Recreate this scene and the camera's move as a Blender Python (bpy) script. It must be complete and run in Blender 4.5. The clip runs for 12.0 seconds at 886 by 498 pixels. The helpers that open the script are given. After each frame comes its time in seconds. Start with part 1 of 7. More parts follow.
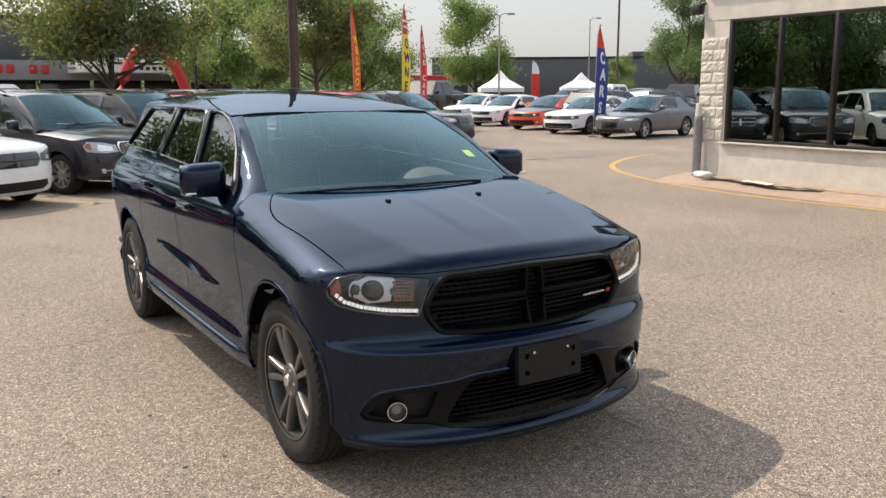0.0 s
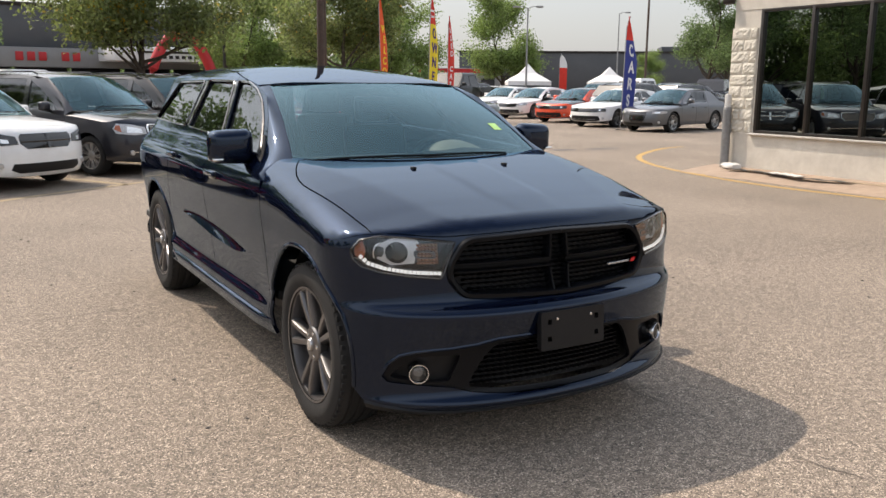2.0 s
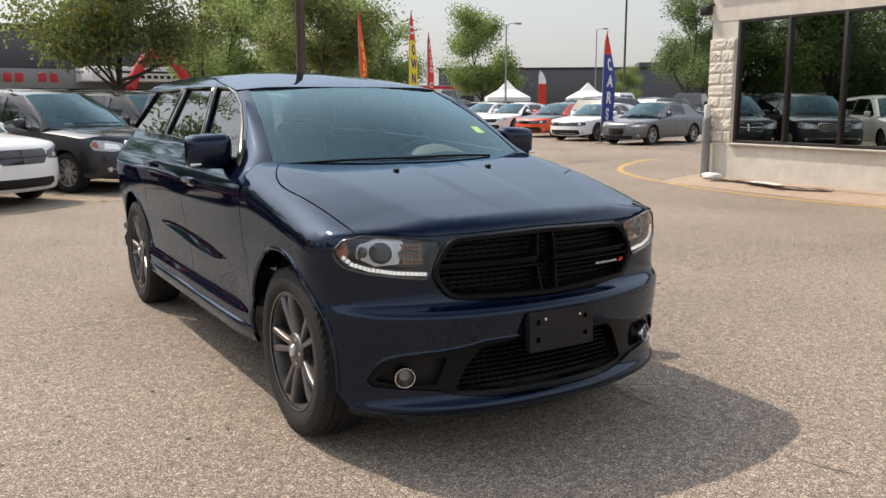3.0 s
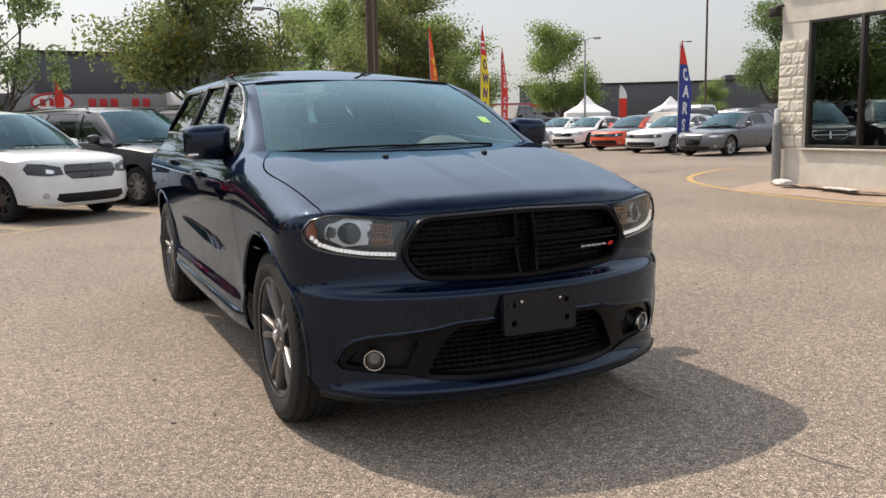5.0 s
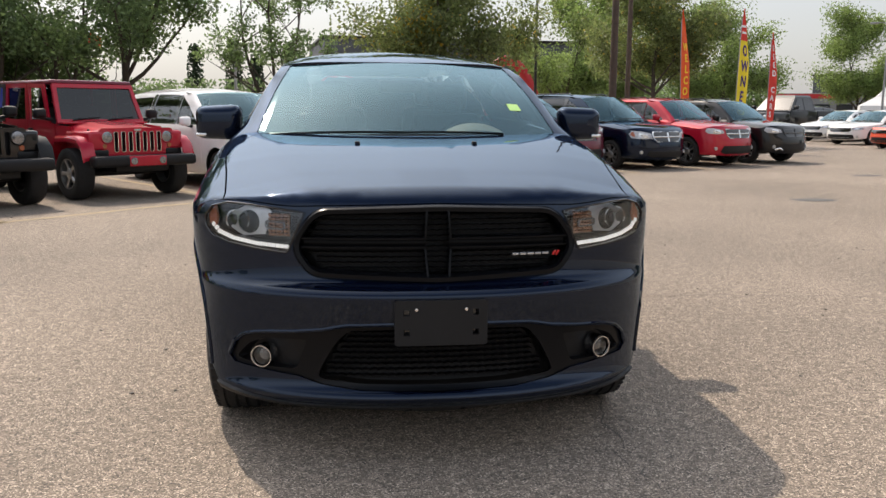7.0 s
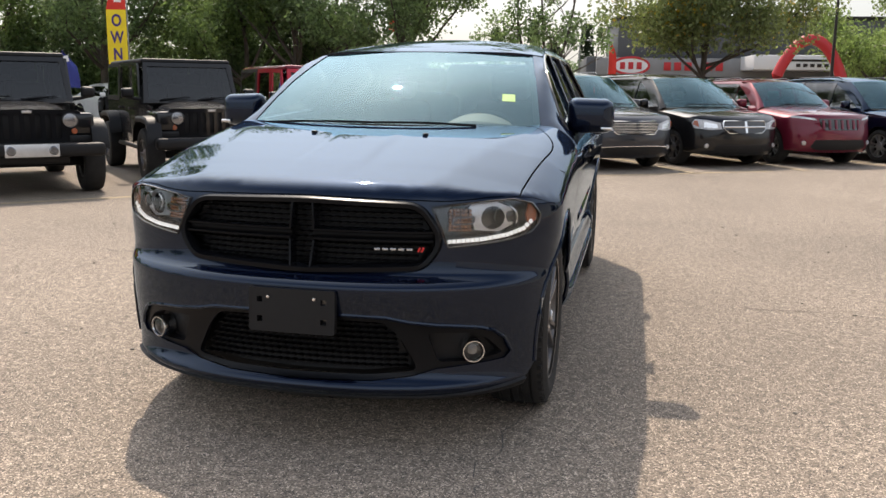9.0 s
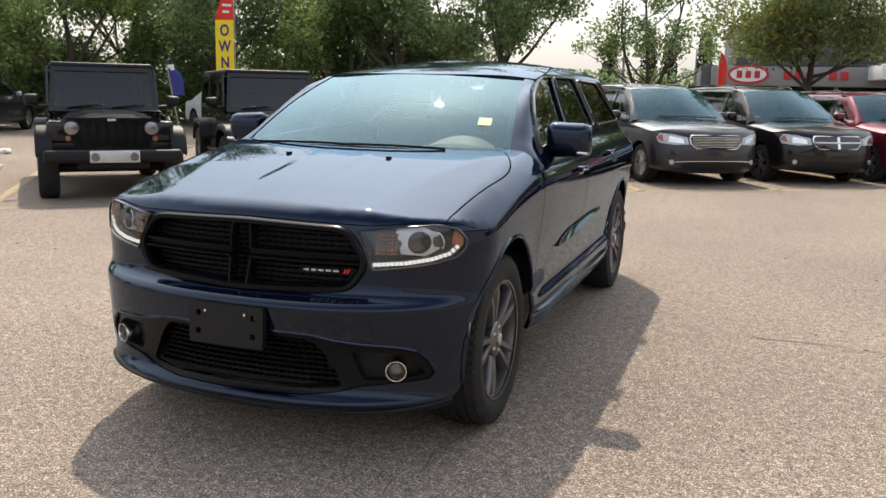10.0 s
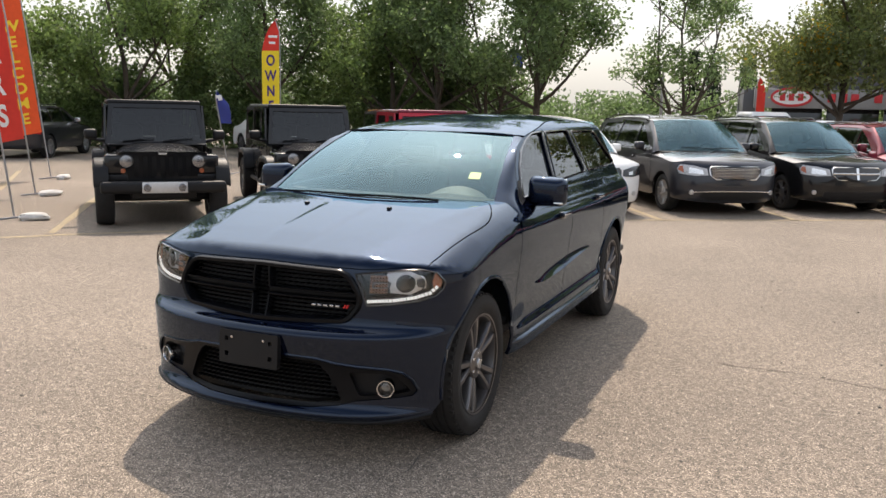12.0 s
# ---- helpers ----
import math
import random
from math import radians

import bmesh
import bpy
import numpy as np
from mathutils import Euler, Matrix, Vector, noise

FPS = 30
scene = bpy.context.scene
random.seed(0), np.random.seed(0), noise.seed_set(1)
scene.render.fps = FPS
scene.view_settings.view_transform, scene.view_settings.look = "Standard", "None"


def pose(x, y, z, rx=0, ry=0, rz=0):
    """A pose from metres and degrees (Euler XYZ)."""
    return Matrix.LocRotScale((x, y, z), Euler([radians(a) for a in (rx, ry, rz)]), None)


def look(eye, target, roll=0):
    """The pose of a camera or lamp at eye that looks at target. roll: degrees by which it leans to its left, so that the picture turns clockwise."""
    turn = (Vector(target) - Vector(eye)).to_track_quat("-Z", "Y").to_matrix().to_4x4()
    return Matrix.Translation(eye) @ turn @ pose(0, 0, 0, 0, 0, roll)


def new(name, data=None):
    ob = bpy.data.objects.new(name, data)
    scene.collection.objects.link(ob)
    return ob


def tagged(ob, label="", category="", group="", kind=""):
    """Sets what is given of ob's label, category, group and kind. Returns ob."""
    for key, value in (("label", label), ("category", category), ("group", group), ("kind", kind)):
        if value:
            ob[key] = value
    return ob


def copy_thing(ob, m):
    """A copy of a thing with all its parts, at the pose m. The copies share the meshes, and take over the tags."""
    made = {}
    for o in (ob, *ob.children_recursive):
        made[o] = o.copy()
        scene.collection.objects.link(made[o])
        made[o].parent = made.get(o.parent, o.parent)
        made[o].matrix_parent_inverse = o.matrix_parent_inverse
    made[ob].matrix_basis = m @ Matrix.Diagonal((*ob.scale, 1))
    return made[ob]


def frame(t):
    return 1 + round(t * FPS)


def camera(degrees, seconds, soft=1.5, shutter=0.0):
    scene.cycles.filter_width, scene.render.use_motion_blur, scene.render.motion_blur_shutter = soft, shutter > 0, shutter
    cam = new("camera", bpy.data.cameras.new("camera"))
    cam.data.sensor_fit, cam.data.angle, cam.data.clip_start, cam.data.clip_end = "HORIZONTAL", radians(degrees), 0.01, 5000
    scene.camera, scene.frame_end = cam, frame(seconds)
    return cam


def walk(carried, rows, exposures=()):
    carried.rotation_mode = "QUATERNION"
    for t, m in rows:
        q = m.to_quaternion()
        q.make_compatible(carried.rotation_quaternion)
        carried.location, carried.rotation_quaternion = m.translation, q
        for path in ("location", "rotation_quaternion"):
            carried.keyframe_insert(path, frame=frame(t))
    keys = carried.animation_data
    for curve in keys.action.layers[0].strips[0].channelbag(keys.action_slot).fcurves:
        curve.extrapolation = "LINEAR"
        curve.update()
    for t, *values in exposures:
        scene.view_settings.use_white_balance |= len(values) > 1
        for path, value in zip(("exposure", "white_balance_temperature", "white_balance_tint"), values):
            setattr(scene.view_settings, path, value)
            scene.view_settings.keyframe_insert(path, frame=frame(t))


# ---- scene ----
cam = camera(54.5, 12.0)
PATH = [
    (0, (-2.247, -3.561, 1.691), (-1.21, -1.891, 1.325), -0.2),
    (0.5, (-2.264, -3.575, 1.668), (-1.223, -1.904, 1.314), 0.0),
    (1, (-2.268, -3.585, 1.636), (-1.24, -1.909, 1.27), 0.2),
    (1.5, (-2.265, -3.585, 1.602), (-1.259, -1.9, 1.219), 0.4),
    (2, (-2.259, -3.581, 1.566), (-1.271, -1.884, 1.187), 0.5),
    (2.5, (-2.243, -3.557, 1.524), (-1.253, -1.86, 1.153), 0.2),
    (3, (-2.236, -3.517, 1.482), (-1.208, -1.835, 1.143), -0.1),
    (5, (-1.814, -3.686, 1.312), (-0.956, -1.904, 1.019), -1.2),
    (5.5, (-1.499, -3.672, 1.292), (-0.765, -1.836, 0.991), -0.9),
    (6, (-1.152, -3.761, 1.284), (-0.575, -1.869, 0.988), -0.5),
    (6.5, (-0.775, -3.833, 1.294), (-0.362, -1.899, 0.993), 0.4),
    (7, (-0.381, -3.788, 1.305), (-0.128, -1.83, 0.985), 0.4),
    (9, (1.221, -3.675, 1.361), (0.785, -1.758, 0.994), 0.7),
    (9.5, (1.591, -3.63, 1.388), (1.024, -1.747, 1.021), 0.9),
    (10, (1.926, -3.557, 1.46), (1.238, -1.714, 1.102), 1.2),
    (10.5, (2.238, -3.624, 1.541), (1.459, -1.815, 1.19), 1.5),
    (11, (2.355, -3.764, 1.6), (1.571, -1.954, 1.269), 1.5),
    (11.5, (2.373, -3.937, 1.659), (1.609, -2.116, 1.345), 1.2),
    (12, (2.441, -4.101, 1.695), (1.653, -2.29, 1.378), 1.2),
]
walk(cam, [(t, look(eye, target, roll)) for t, eye, target, roll in PATH], exposures=[(0.0, 0.30), (3.0, 0.22), (5.0, 0.165), (7.0, 0.18), (9.0, 0.37), (12.0, 0.32)])

# world, sun and exposure
SUN_FROM = Vector((-0.44, 0.87, 1.25)).normalized()
world = bpy.data.worlds.new("sky")
scene.world = world
world.use_nodes = True
wn = world.node_tree
wn.nodes.clear()
sky = wn.nodes.new("ShaderNodeTexSky")
sky.sky_type, sky.sun_disc = "NISHITA", False
sky.sun_elevation = math.asin(SUN_FROM.z)
sky.sun_rotation = math.atan2(SUN_FROM.x, SUN_FROM.y)
sky.air_density, sky.dust_density, sky.ozone_density, sky.altitude = 1.0, 4.0, 2.0, 0
bg = wn.nodes.new("ShaderNodeBackground")
bg.inputs["Strength"].default_value = 0.138
wout = wn.nodes.new("ShaderNodeOutputWorld")
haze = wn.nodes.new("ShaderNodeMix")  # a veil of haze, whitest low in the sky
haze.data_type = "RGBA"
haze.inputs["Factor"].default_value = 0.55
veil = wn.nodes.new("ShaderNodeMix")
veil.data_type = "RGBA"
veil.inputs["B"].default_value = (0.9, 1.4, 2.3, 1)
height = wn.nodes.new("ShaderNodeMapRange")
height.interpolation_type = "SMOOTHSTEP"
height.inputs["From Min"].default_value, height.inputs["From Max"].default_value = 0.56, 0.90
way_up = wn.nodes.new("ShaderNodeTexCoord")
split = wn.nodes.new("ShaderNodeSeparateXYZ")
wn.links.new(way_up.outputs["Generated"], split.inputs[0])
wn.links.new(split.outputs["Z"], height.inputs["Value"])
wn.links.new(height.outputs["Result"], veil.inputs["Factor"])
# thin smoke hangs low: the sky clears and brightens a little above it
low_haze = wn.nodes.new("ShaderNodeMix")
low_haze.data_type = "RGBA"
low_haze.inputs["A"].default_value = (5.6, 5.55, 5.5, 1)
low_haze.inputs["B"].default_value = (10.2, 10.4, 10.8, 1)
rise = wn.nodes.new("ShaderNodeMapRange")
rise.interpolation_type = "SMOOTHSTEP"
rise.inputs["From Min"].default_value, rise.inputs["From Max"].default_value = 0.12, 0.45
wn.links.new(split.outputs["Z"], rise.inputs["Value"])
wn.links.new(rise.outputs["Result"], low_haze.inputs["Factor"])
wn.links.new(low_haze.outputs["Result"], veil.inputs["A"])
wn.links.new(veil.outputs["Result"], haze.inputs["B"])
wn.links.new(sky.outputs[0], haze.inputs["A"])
# bright haze round the sun
near = wn.nodes.new("ShaderNodeVectorMath")
near.operation = "DOT_PRODUCT"
near.inputs[1].default_value = SUN_FROM
wn.links.new(way_up.outputs["Generated"], near.inputs[0])
clip = wn.nodes.new("ShaderNodeMath")
clip.operation = "MAXIMUM"
clip.inputs[1].default_value = 0.0
wn.links.new(near.outputs["Value"], clip.inputs[0])
fall = wn.nodes.new("ShaderNodeMath")
fall.operation = "POWER"
fall.inputs[1].default_value = 6.0
wn.links.new(clip.outputs[0], fall.inputs[0])
glow = wn.nodes.new("ShaderNodeVectorMath")
glow.operation = "SCALE"
glow.inputs[0].default_value = (8.0, 7.8, 7.6)
wn.links.new(fall.outputs[0], glow.inputs["Scale"])
total = wn.nodes.new("ShaderNodeVectorMath")
total.operation = "ADD"
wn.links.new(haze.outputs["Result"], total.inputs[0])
wn.links.new(glow.outputs[0], total.inputs[1])
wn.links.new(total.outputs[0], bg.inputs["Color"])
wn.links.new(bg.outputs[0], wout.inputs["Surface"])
sun = new("sun", bpy.data.lights.new("sun", "SUN"))
sun.data.energy, sun.data.angle, sun.data.color = 3.35, radians(0.9), (1.0, 0.855, 0.705)
sun.matrix_world = look(SUN_FROM * 50, (0, 0, 0))


# ---- materials ----
def mat(name, color, rough=0.5, metal=0.0, vary=0.0, scale=8.0, bump=0.0, bump_scale=60.0, coat=0.0, coat_rough=0.03, emit=0.0, spec=0.5, per_object=0.0, dark=None):
    """A principled surface with broad stains, fine grain and relief."""
    m = bpy.data.materials.new(name)
    m.use_nodes = True
    nt = m.node_tree
    p = nt.nodes["Principled BSDF"]
    p.inputs["Base Color"].default_value = (*color, 1)
    p.inputs["Roughness"].default_value = rough
    p.inputs["Metallic"].default_value = metal
    p.inputs["Specular IOR Level"].default_value = spec
    p.inputs["Coat Weight"].default_value = coat
    p.inputs["Coat Roughness"].default_value = coat_rough
    if emit:
        p.inputs["Emission Color"].default_value = (*color, 1)
        p.inputs["Emission Strength"].default_value = emit
    tc = nt.nodes.new("ShaderNodeTexCoord")
    if vary or per_object:
        n = nt.nodes.new("ShaderNodeTexNoise")
        n.inputs["Scale"].default_value, n.inputs["Detail"].default_value, n.inputs["Roughness"].default_value = scale, 6, 0.65
        nt.links.new(tc.outputs["Object"], n.inputs["Vector"])
        ramp = nt.nodes.new("ShaderNodeMapRange")
        ramp.inputs["From Min"].default_value, ramp.inputs["From Max"].default_value = 0.3, 0.7
        nt.links.new(n.outputs["Fac"], ramp.inputs["Value"])
        mix = nt.nodes.new("ShaderNodeMix")
        mix.data_type = "RGBA"
        a = dark or tuple(c * (1 - vary) for c in color)
        b = tuple(min(1, c * (1 + vary)) for c in color)
        mix.inputs["A"].default_value, mix.inputs["B"].default_value = (*a, 1), (*b, 1)
        nt.links.new(ramp.outputs["Result"], mix.inputs["Factor"])
        out = mix.outputs["Result"]
        if per_object:
            info = nt.nodes.new("ShaderNodeObjectInfo")
            hsv = nt.nodes.new("ShaderNodeHueSaturation")
            mr = nt.nodes.new("ShaderNodeMapRange")
            mr.inputs["To Min"].default_value, mr.inputs["To Max"].default_value = 1 - per_object, 1 + per_object
            nt.links.new(info.outputs["Random"], mr.inputs["Value"])
            nt.links.new(mr.outputs["Result"], hsv.inputs["Value"])
            nt.links.new(out, hsv.inputs["Color"])
            out = hsv.outputs["Color"]
        nt.links.new(out, p.inputs["Base Color"])
    if bump:
        n2 = nt.nodes.new("ShaderNodeTexNoise")
        n2.inputs["Scale"].default_value, n2.inputs["Detail"].default_value = bump_scale, 4
        nt.links.new(tc.outputs["Object"], n2.inputs["Vector"])
        bp = nt.nodes.new("ShaderNodeBump")
        bp.inputs["Strength"].default_value, bp.inputs["Distance"].default_value = 1.0, bump
        nt.links.new(n2.outputs["Fac"], bp.inputs["Height"])
        nt.links.new(bp.outputs["Normal"], p.inputs["Normal"])
    return m


def paint(name, color, metal=0.35, ior=1.45, shine=(1, 1, 1), rough=0.38, flake=None):
    """Car paint: a coloured base with a little metal flake under a mirror-like clear coat."""
    m = mat(name, color, rough=rough, metal=metal, vary=0.06, scale=3.0, spec=0.1)
    nt = m.node_tree
    p, out = nt.nodes["Principled BSDF"], nt.nodes["Material Output"]
    base = p.outputs[0]
    if flake:
        # flakes scatter the light in a broad lobe of their own colour
        p.inputs["Specular IOR Level"].default_value = 0.0
        fl = nt.nodes.new("ShaderNodeBsdfGlossy")
        fl.inputs["Roughness"].default_value = rough
        fl.inputs["Color"].default_value = (*flake, 1)
        add = nt.nodes.new("ShaderNodeAddShader")
        nt.links.new(base, add.inputs[0])
        nt.links.new(fl.outputs[0], add.inputs[1])
        base = add.outputs[0]
    gl = nt.nodes.new("ShaderNodeBsdfGlossy")
    gl.inputs["Roughness"].default_value = 0.03 if flake else 0.045
    gl.inputs["Color"].default_value = (*shine, 1)
    fr = nt.nodes.new("ShaderNodeFresnel")
    fr.inputs["IOR"].default_value = ior
    mx = nt.nodes.new("ShaderNodeMixShader")
    nt.links.new(fr.outputs[0], mx.inputs[0])
    nt.links.new(base, mx.inputs[1])
    nt.links.new(gl.outputs[0], mx.inputs[2])
    nt.links.new(mx.outputs[0], out.inputs["Surface"])
    return m


def glass(name, tint, rough=0.0, ior=1.65, shine=(0.95, 0.98, 1.0), film=0.0):
    """A single pane of tinted glass: it lets tinted light straight through and mirrors by Fresnel."""
    m = bpy.data.materials.new(name)
    m.use_nodes = True
    nt = m.node_tree
    nt.nodes.clear()
    out = nt.nodes.new("ShaderNodeOutputMaterial")
    tr = nt.nodes.new("ShaderNodeBsdfTransparent")
    tr.inputs["Color"].default_value = (*tint, 1)
    gl = nt.nodes.new("ShaderNodeBsdfGlossy")
    gl.inputs["Roughness"].default_value = rough
    gl.inputs["Color"].default_value = (*shine, 1)
    fr = nt.nodes.new("ShaderNodeFresnel")
    fr.inputs["IOR"].default_value = ior
    mx = nt.nodes.new("ShaderNodeMixShader")
    nt.links.new(fr.outputs[0], mx.inputs[0])
    nt.links.new(gl.outputs[0], mx.inputs[2])
    nt.links.new(mx.outputs[0], out.inputs["Surface"])
    body = tr.outputs[0]
    if film:
        # a thin uneven dusty film; its teal colour paints in the pane's pale sheen
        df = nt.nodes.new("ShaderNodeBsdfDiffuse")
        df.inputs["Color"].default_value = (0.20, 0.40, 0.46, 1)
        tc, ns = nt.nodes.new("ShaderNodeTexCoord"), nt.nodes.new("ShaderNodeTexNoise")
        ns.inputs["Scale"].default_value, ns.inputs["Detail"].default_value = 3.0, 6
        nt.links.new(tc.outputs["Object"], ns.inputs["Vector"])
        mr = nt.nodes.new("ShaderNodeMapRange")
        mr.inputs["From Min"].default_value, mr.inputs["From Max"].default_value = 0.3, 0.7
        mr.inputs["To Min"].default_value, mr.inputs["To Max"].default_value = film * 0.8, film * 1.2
        nt.links.new(ns.outputs["Fac"], mr.inputs["Value"])
        film_mix = nt.nodes.new("ShaderNodeMixShader")
        nt.links.new(mr.outputs["Result"], film_mix.inputs[0])
        nt.links.new(body, film_mix.inputs[1])
        nt.links.new(df.outputs[0], film_mix.inputs[2])
        body = film_mix.outputs[0]
    nt.links.new(body, mx.inputs[1])
    return m


NAVY = paint("navy_clearcoat_paint", (0.0014, 0.0020, 0.0066), 0.0, 1.47, (0.75, 0.87, 1.0), 0.42, (0.0027, 0.0056, 0.0142))
WHITE = paint("white_car_paint", (0.78, 0.78, 0.77), 0.0)
GREY = paint("dark_grey_metallic_paint", (0.032, 0.033, 0.040), 0.5)
SILVER = paint("grey_silver_metallic_paint", (0.12, 0.124, 0.135), 0.6)
BLACK = paint("black_car_paint", (0.006, 0.006, 0.007), 0.1)
RED = paint("red_car_paint", (0.40, 0.008, 0.026), 0.15)
MAROON = paint("dark_red_metallic_paint", (0.125, 0.009, 0.024), 0.35)
ORANGE = paint("orange_car_paint", (0.70, 0.085, 0.035), 0.1)
GLOSS_BLACK = mat("gloss_black_plastic", (0.006, 0.006, 0.007), 0.12, coat=0.6)
GRILLE_BLACK = mat("satin_black_grille", (0.0035, 0.0036, 0.0042), 0.4, spec=0.12)
LAMP_CLEAR = mat("clear_lamp_unit", (0.40, 0.40, 0.41), 0.2, 0.25, vary=0.35, scale=35, coat=1.0)
PLASTIC = mat("black_textured_plastic", (0.007, 0.007, 0.008), 0.5, spec=0.3, vary=0.15, bump=0.0006, bump_scale=500)
RUBBER = mat("tyre_rubber", (0.0105, 0.010, 0.0098), 0.82, vary=0.35, scale=12, bump=0.0008, bump_scale=200)
RIM_DARK = mat("hyper_black_alloy", (0.16, 0.156, 0.158), 0.36, 0.85, vary=0.08)
RIM_SILVER = mat("silver_alloy", (0.42, 0.42, 0.42), 0.3, 0.9, vary=0.05)
CHROME = mat("chrome", (0.72, 0.72, 0.72), 0.08, 1.0)
DISC = mat("brake_steel", (0.18, 0.17, 0.16), 0.4, 0.9, vary=0.2, scale=30)
INTERIOR = mat("dark_cabin_plastic", (0.02, 0.021, 0.022), 0.6, vary=0.15, bump=0.0006, bump_scale=300)
SEAT = mat("black_leather", (0.018, 0.018, 0.018), 0.5, vary=0.2, bump=0.001, bump_scale=120)
# light grey that carries the sunlight on the dash top in its colour
SUNLIT_DASH = mat("sunlit_dash_grey", (0.34, 0.33, 0.29), 0.6, vary=0.08, bump=0.001, bump_scale=120)
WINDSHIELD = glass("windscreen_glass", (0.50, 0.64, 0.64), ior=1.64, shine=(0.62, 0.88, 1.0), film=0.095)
TINTED = glass("privacy_glass", (0.08, 0.09, 0.09), ior=1.6)
SCREEN_DARK = glass("dark_screen_glass", (0.16, 0.18, 0.18), ior=1.6)
CLEAR_TINT = glass("side_window_glass", (0.35, 0.42, 0.41), ior=1.6)
LENS = glass("clear_lamp_lens", (0.95, 0.95, 0.95))
LAMP_SILVER = mat("satin_lamp_reflector", (0.50, 0.51, 0.53), 0.3, 0.9, vary=0.15, scale=20)
LAMP_BODY = mat("lamp_reflector_housing", (0.28, 0.28, 0.29), 0.22, 0.8, vary=0.35, scale=60)
LAMP_CHROME = mat("lamp_chrome", (0.72, 0.72, 0.72), 0.2, 1.0)
AMBER = mat("amber_lens", (0.32, 0.075, 0.025), 0.15, coat=0.8)
DRL = mat("white_led_strip", (0.9, 0.88, 0.85), 0.3, emit=0.45)
STICKER = mat("pale_green_sticker", (0.45, 0.72, 0.22), 0.5, vary=0.05)
BADGE = mat("badge_silver", (0.5, 0.5, 0.5), 0.25, 0.7)
BADGE_RED = mat("badge_red", (0.55, 0.02, 0.02), 0.25)
TAIL_RED = mat("tail_lamp_red", (0.35, 0.01, 0.012), 0.15, coat=1.0)
SURROUND = mat("black_grille_frame", (0.0045, 0.0048, 0.006), 0.22, spec=0.15)
FASCIA = mat("satin_black_bumper_plastic", (0.0055, 0.0058, 0.007), 0.3, spec=0.15, vary=0.1)
COWL = mat("matt_black_cowl", (0.008, 0.008, 0.009), 0.9, spec=0.05)
LAMP_AMBER = mat("amber_tinted_reflector", (0.55, 0.27, 0.15), 0.22, 0.6, vary=0.5, scale=50)


# ---- mesh helpers ----
from mathutils import kdtree

def part(name, bm, material, parent=None, label="", smooth=True):
    me = bpy.data.meshes.new(name)
    bm.to_mesh(me)
    bm.free()
    if smooth:
        me.shade_smooth()
        me.set_sharp_from_angle(angle=radians(38))
    if "skin_normal" in me.attributes:
        # true normals of the curved skin, but for its cut edges
        n = len(me.vertices)
        vn = np.empty(n * 3, dtype=np.float32)
        me.attributes["skin_normal"].data.foreach_get("vector", vn)
        vn = vn.reshape(n, 3)
        k = len(me.loops)
        lv = np.empty(k, dtype=np.int32)
        me.loops.foreach_get("vertex_index", lv)
        fn = np.empty(len(me.polygons) * 3, dtype=np.float32)
        me.polygons.foreach_get("normal", fn)
        size = np.empty(len(me.polygons), dtype=np.int32)
        me.polygons.foreach_get("loop_total", size)
        face = np.repeat(fn.reshape(-1, 3), size, 0)
        want = vn[lv]
        want[(want * face).sum(1) < 0.55] = 0.0
        if smooth:
            me.normals_split_custom_set(want.tolist())
        me.attributes.remove(me.attributes["skin_normal"])
    if material:
        me.materials.append(material)
    ob = new(name, me)
    ob.parent = parent
    if label:
        ob["label"] = label
    return ob


def thing(name, label, category, group="", m=None):
    ob = tagged(new(name), label, category, group)
    ob.empty_display_size = 0.3
    if m is not None:
        ob.matrix_world = m
    return ob


def lerp_table(table):
    xs, ys = [p[0] for p in table], [p[1] for p in table]
    def f(v):
        # smooth monotone-ish interpolation
        if v <= xs[0]:
            return ys[0]
        for i in range(len(xs) - 1):
            if v <= xs[i + 1]:
                d = xs[i + 1] - xs[i]
                t = (v - xs[i]) / d
                s0 = (ys[i + 1] - ys[i - 1]) / (xs[i + 1] - xs[i - 1]) if i > 0 else (ys[i + 1] - ys[i]) / d
                s1 = (ys[i + 2] - ys[i]) / (xs[i + 2] - xs[i]) if i + 2 < len(xs) else (ys[i + 1] - ys[i]) / d
                k = (ys[i + 1] - ys[i]) / d
                lim = 3 * abs(k)
                s0, s1 = max(-lim, min(lim, s0)), max(-lim, min(lim, s1))
                return (ys[i] * (2 * t**3 - 3 * t * t + 1) + ys[i + 1] * (3 * t * t - 2 * t**3)
                        + d * (s0 * (t**3 - 2 * t * t + t) + s1 * (t**3 - t * t)))
        return ys[-1]
    return f


def dense(poly, step, closed=True):
    out = []
    n = len(poly)
    for i in range(n if closed else n - 1):
        a, b = Vector(poly[i]), Vector(poly[(i + 1) % n])
        k = max(1, int((b - a).length / step))
        out += [a.lerp(b, j / k) for j in range(k)]
    if not closed:
        out.append(Vector(poly[-1]))
    return out


def rounded(poly, r, n=4):
    """A polygon with its corners rounded to about r."""
    out = []
    for i, p in enumerate(poly):
        p, a, b = Vector(p), Vector(poly[i - 1]), Vector(poly[(i + 1) % len(poly)])
        k = min(r, (a - p).length * 0.45, (b - p).length * 0.45)
        s, e = p + (a - p).normalized() * k, p + (b - p).normalized() * k
        for j in range(n + 1):
            t = j / n
            out.append(s * (1 - t) ** 2 + p * 2 * t * (1 - t) + e * t * t)
    return [tuple(v) for v in out]


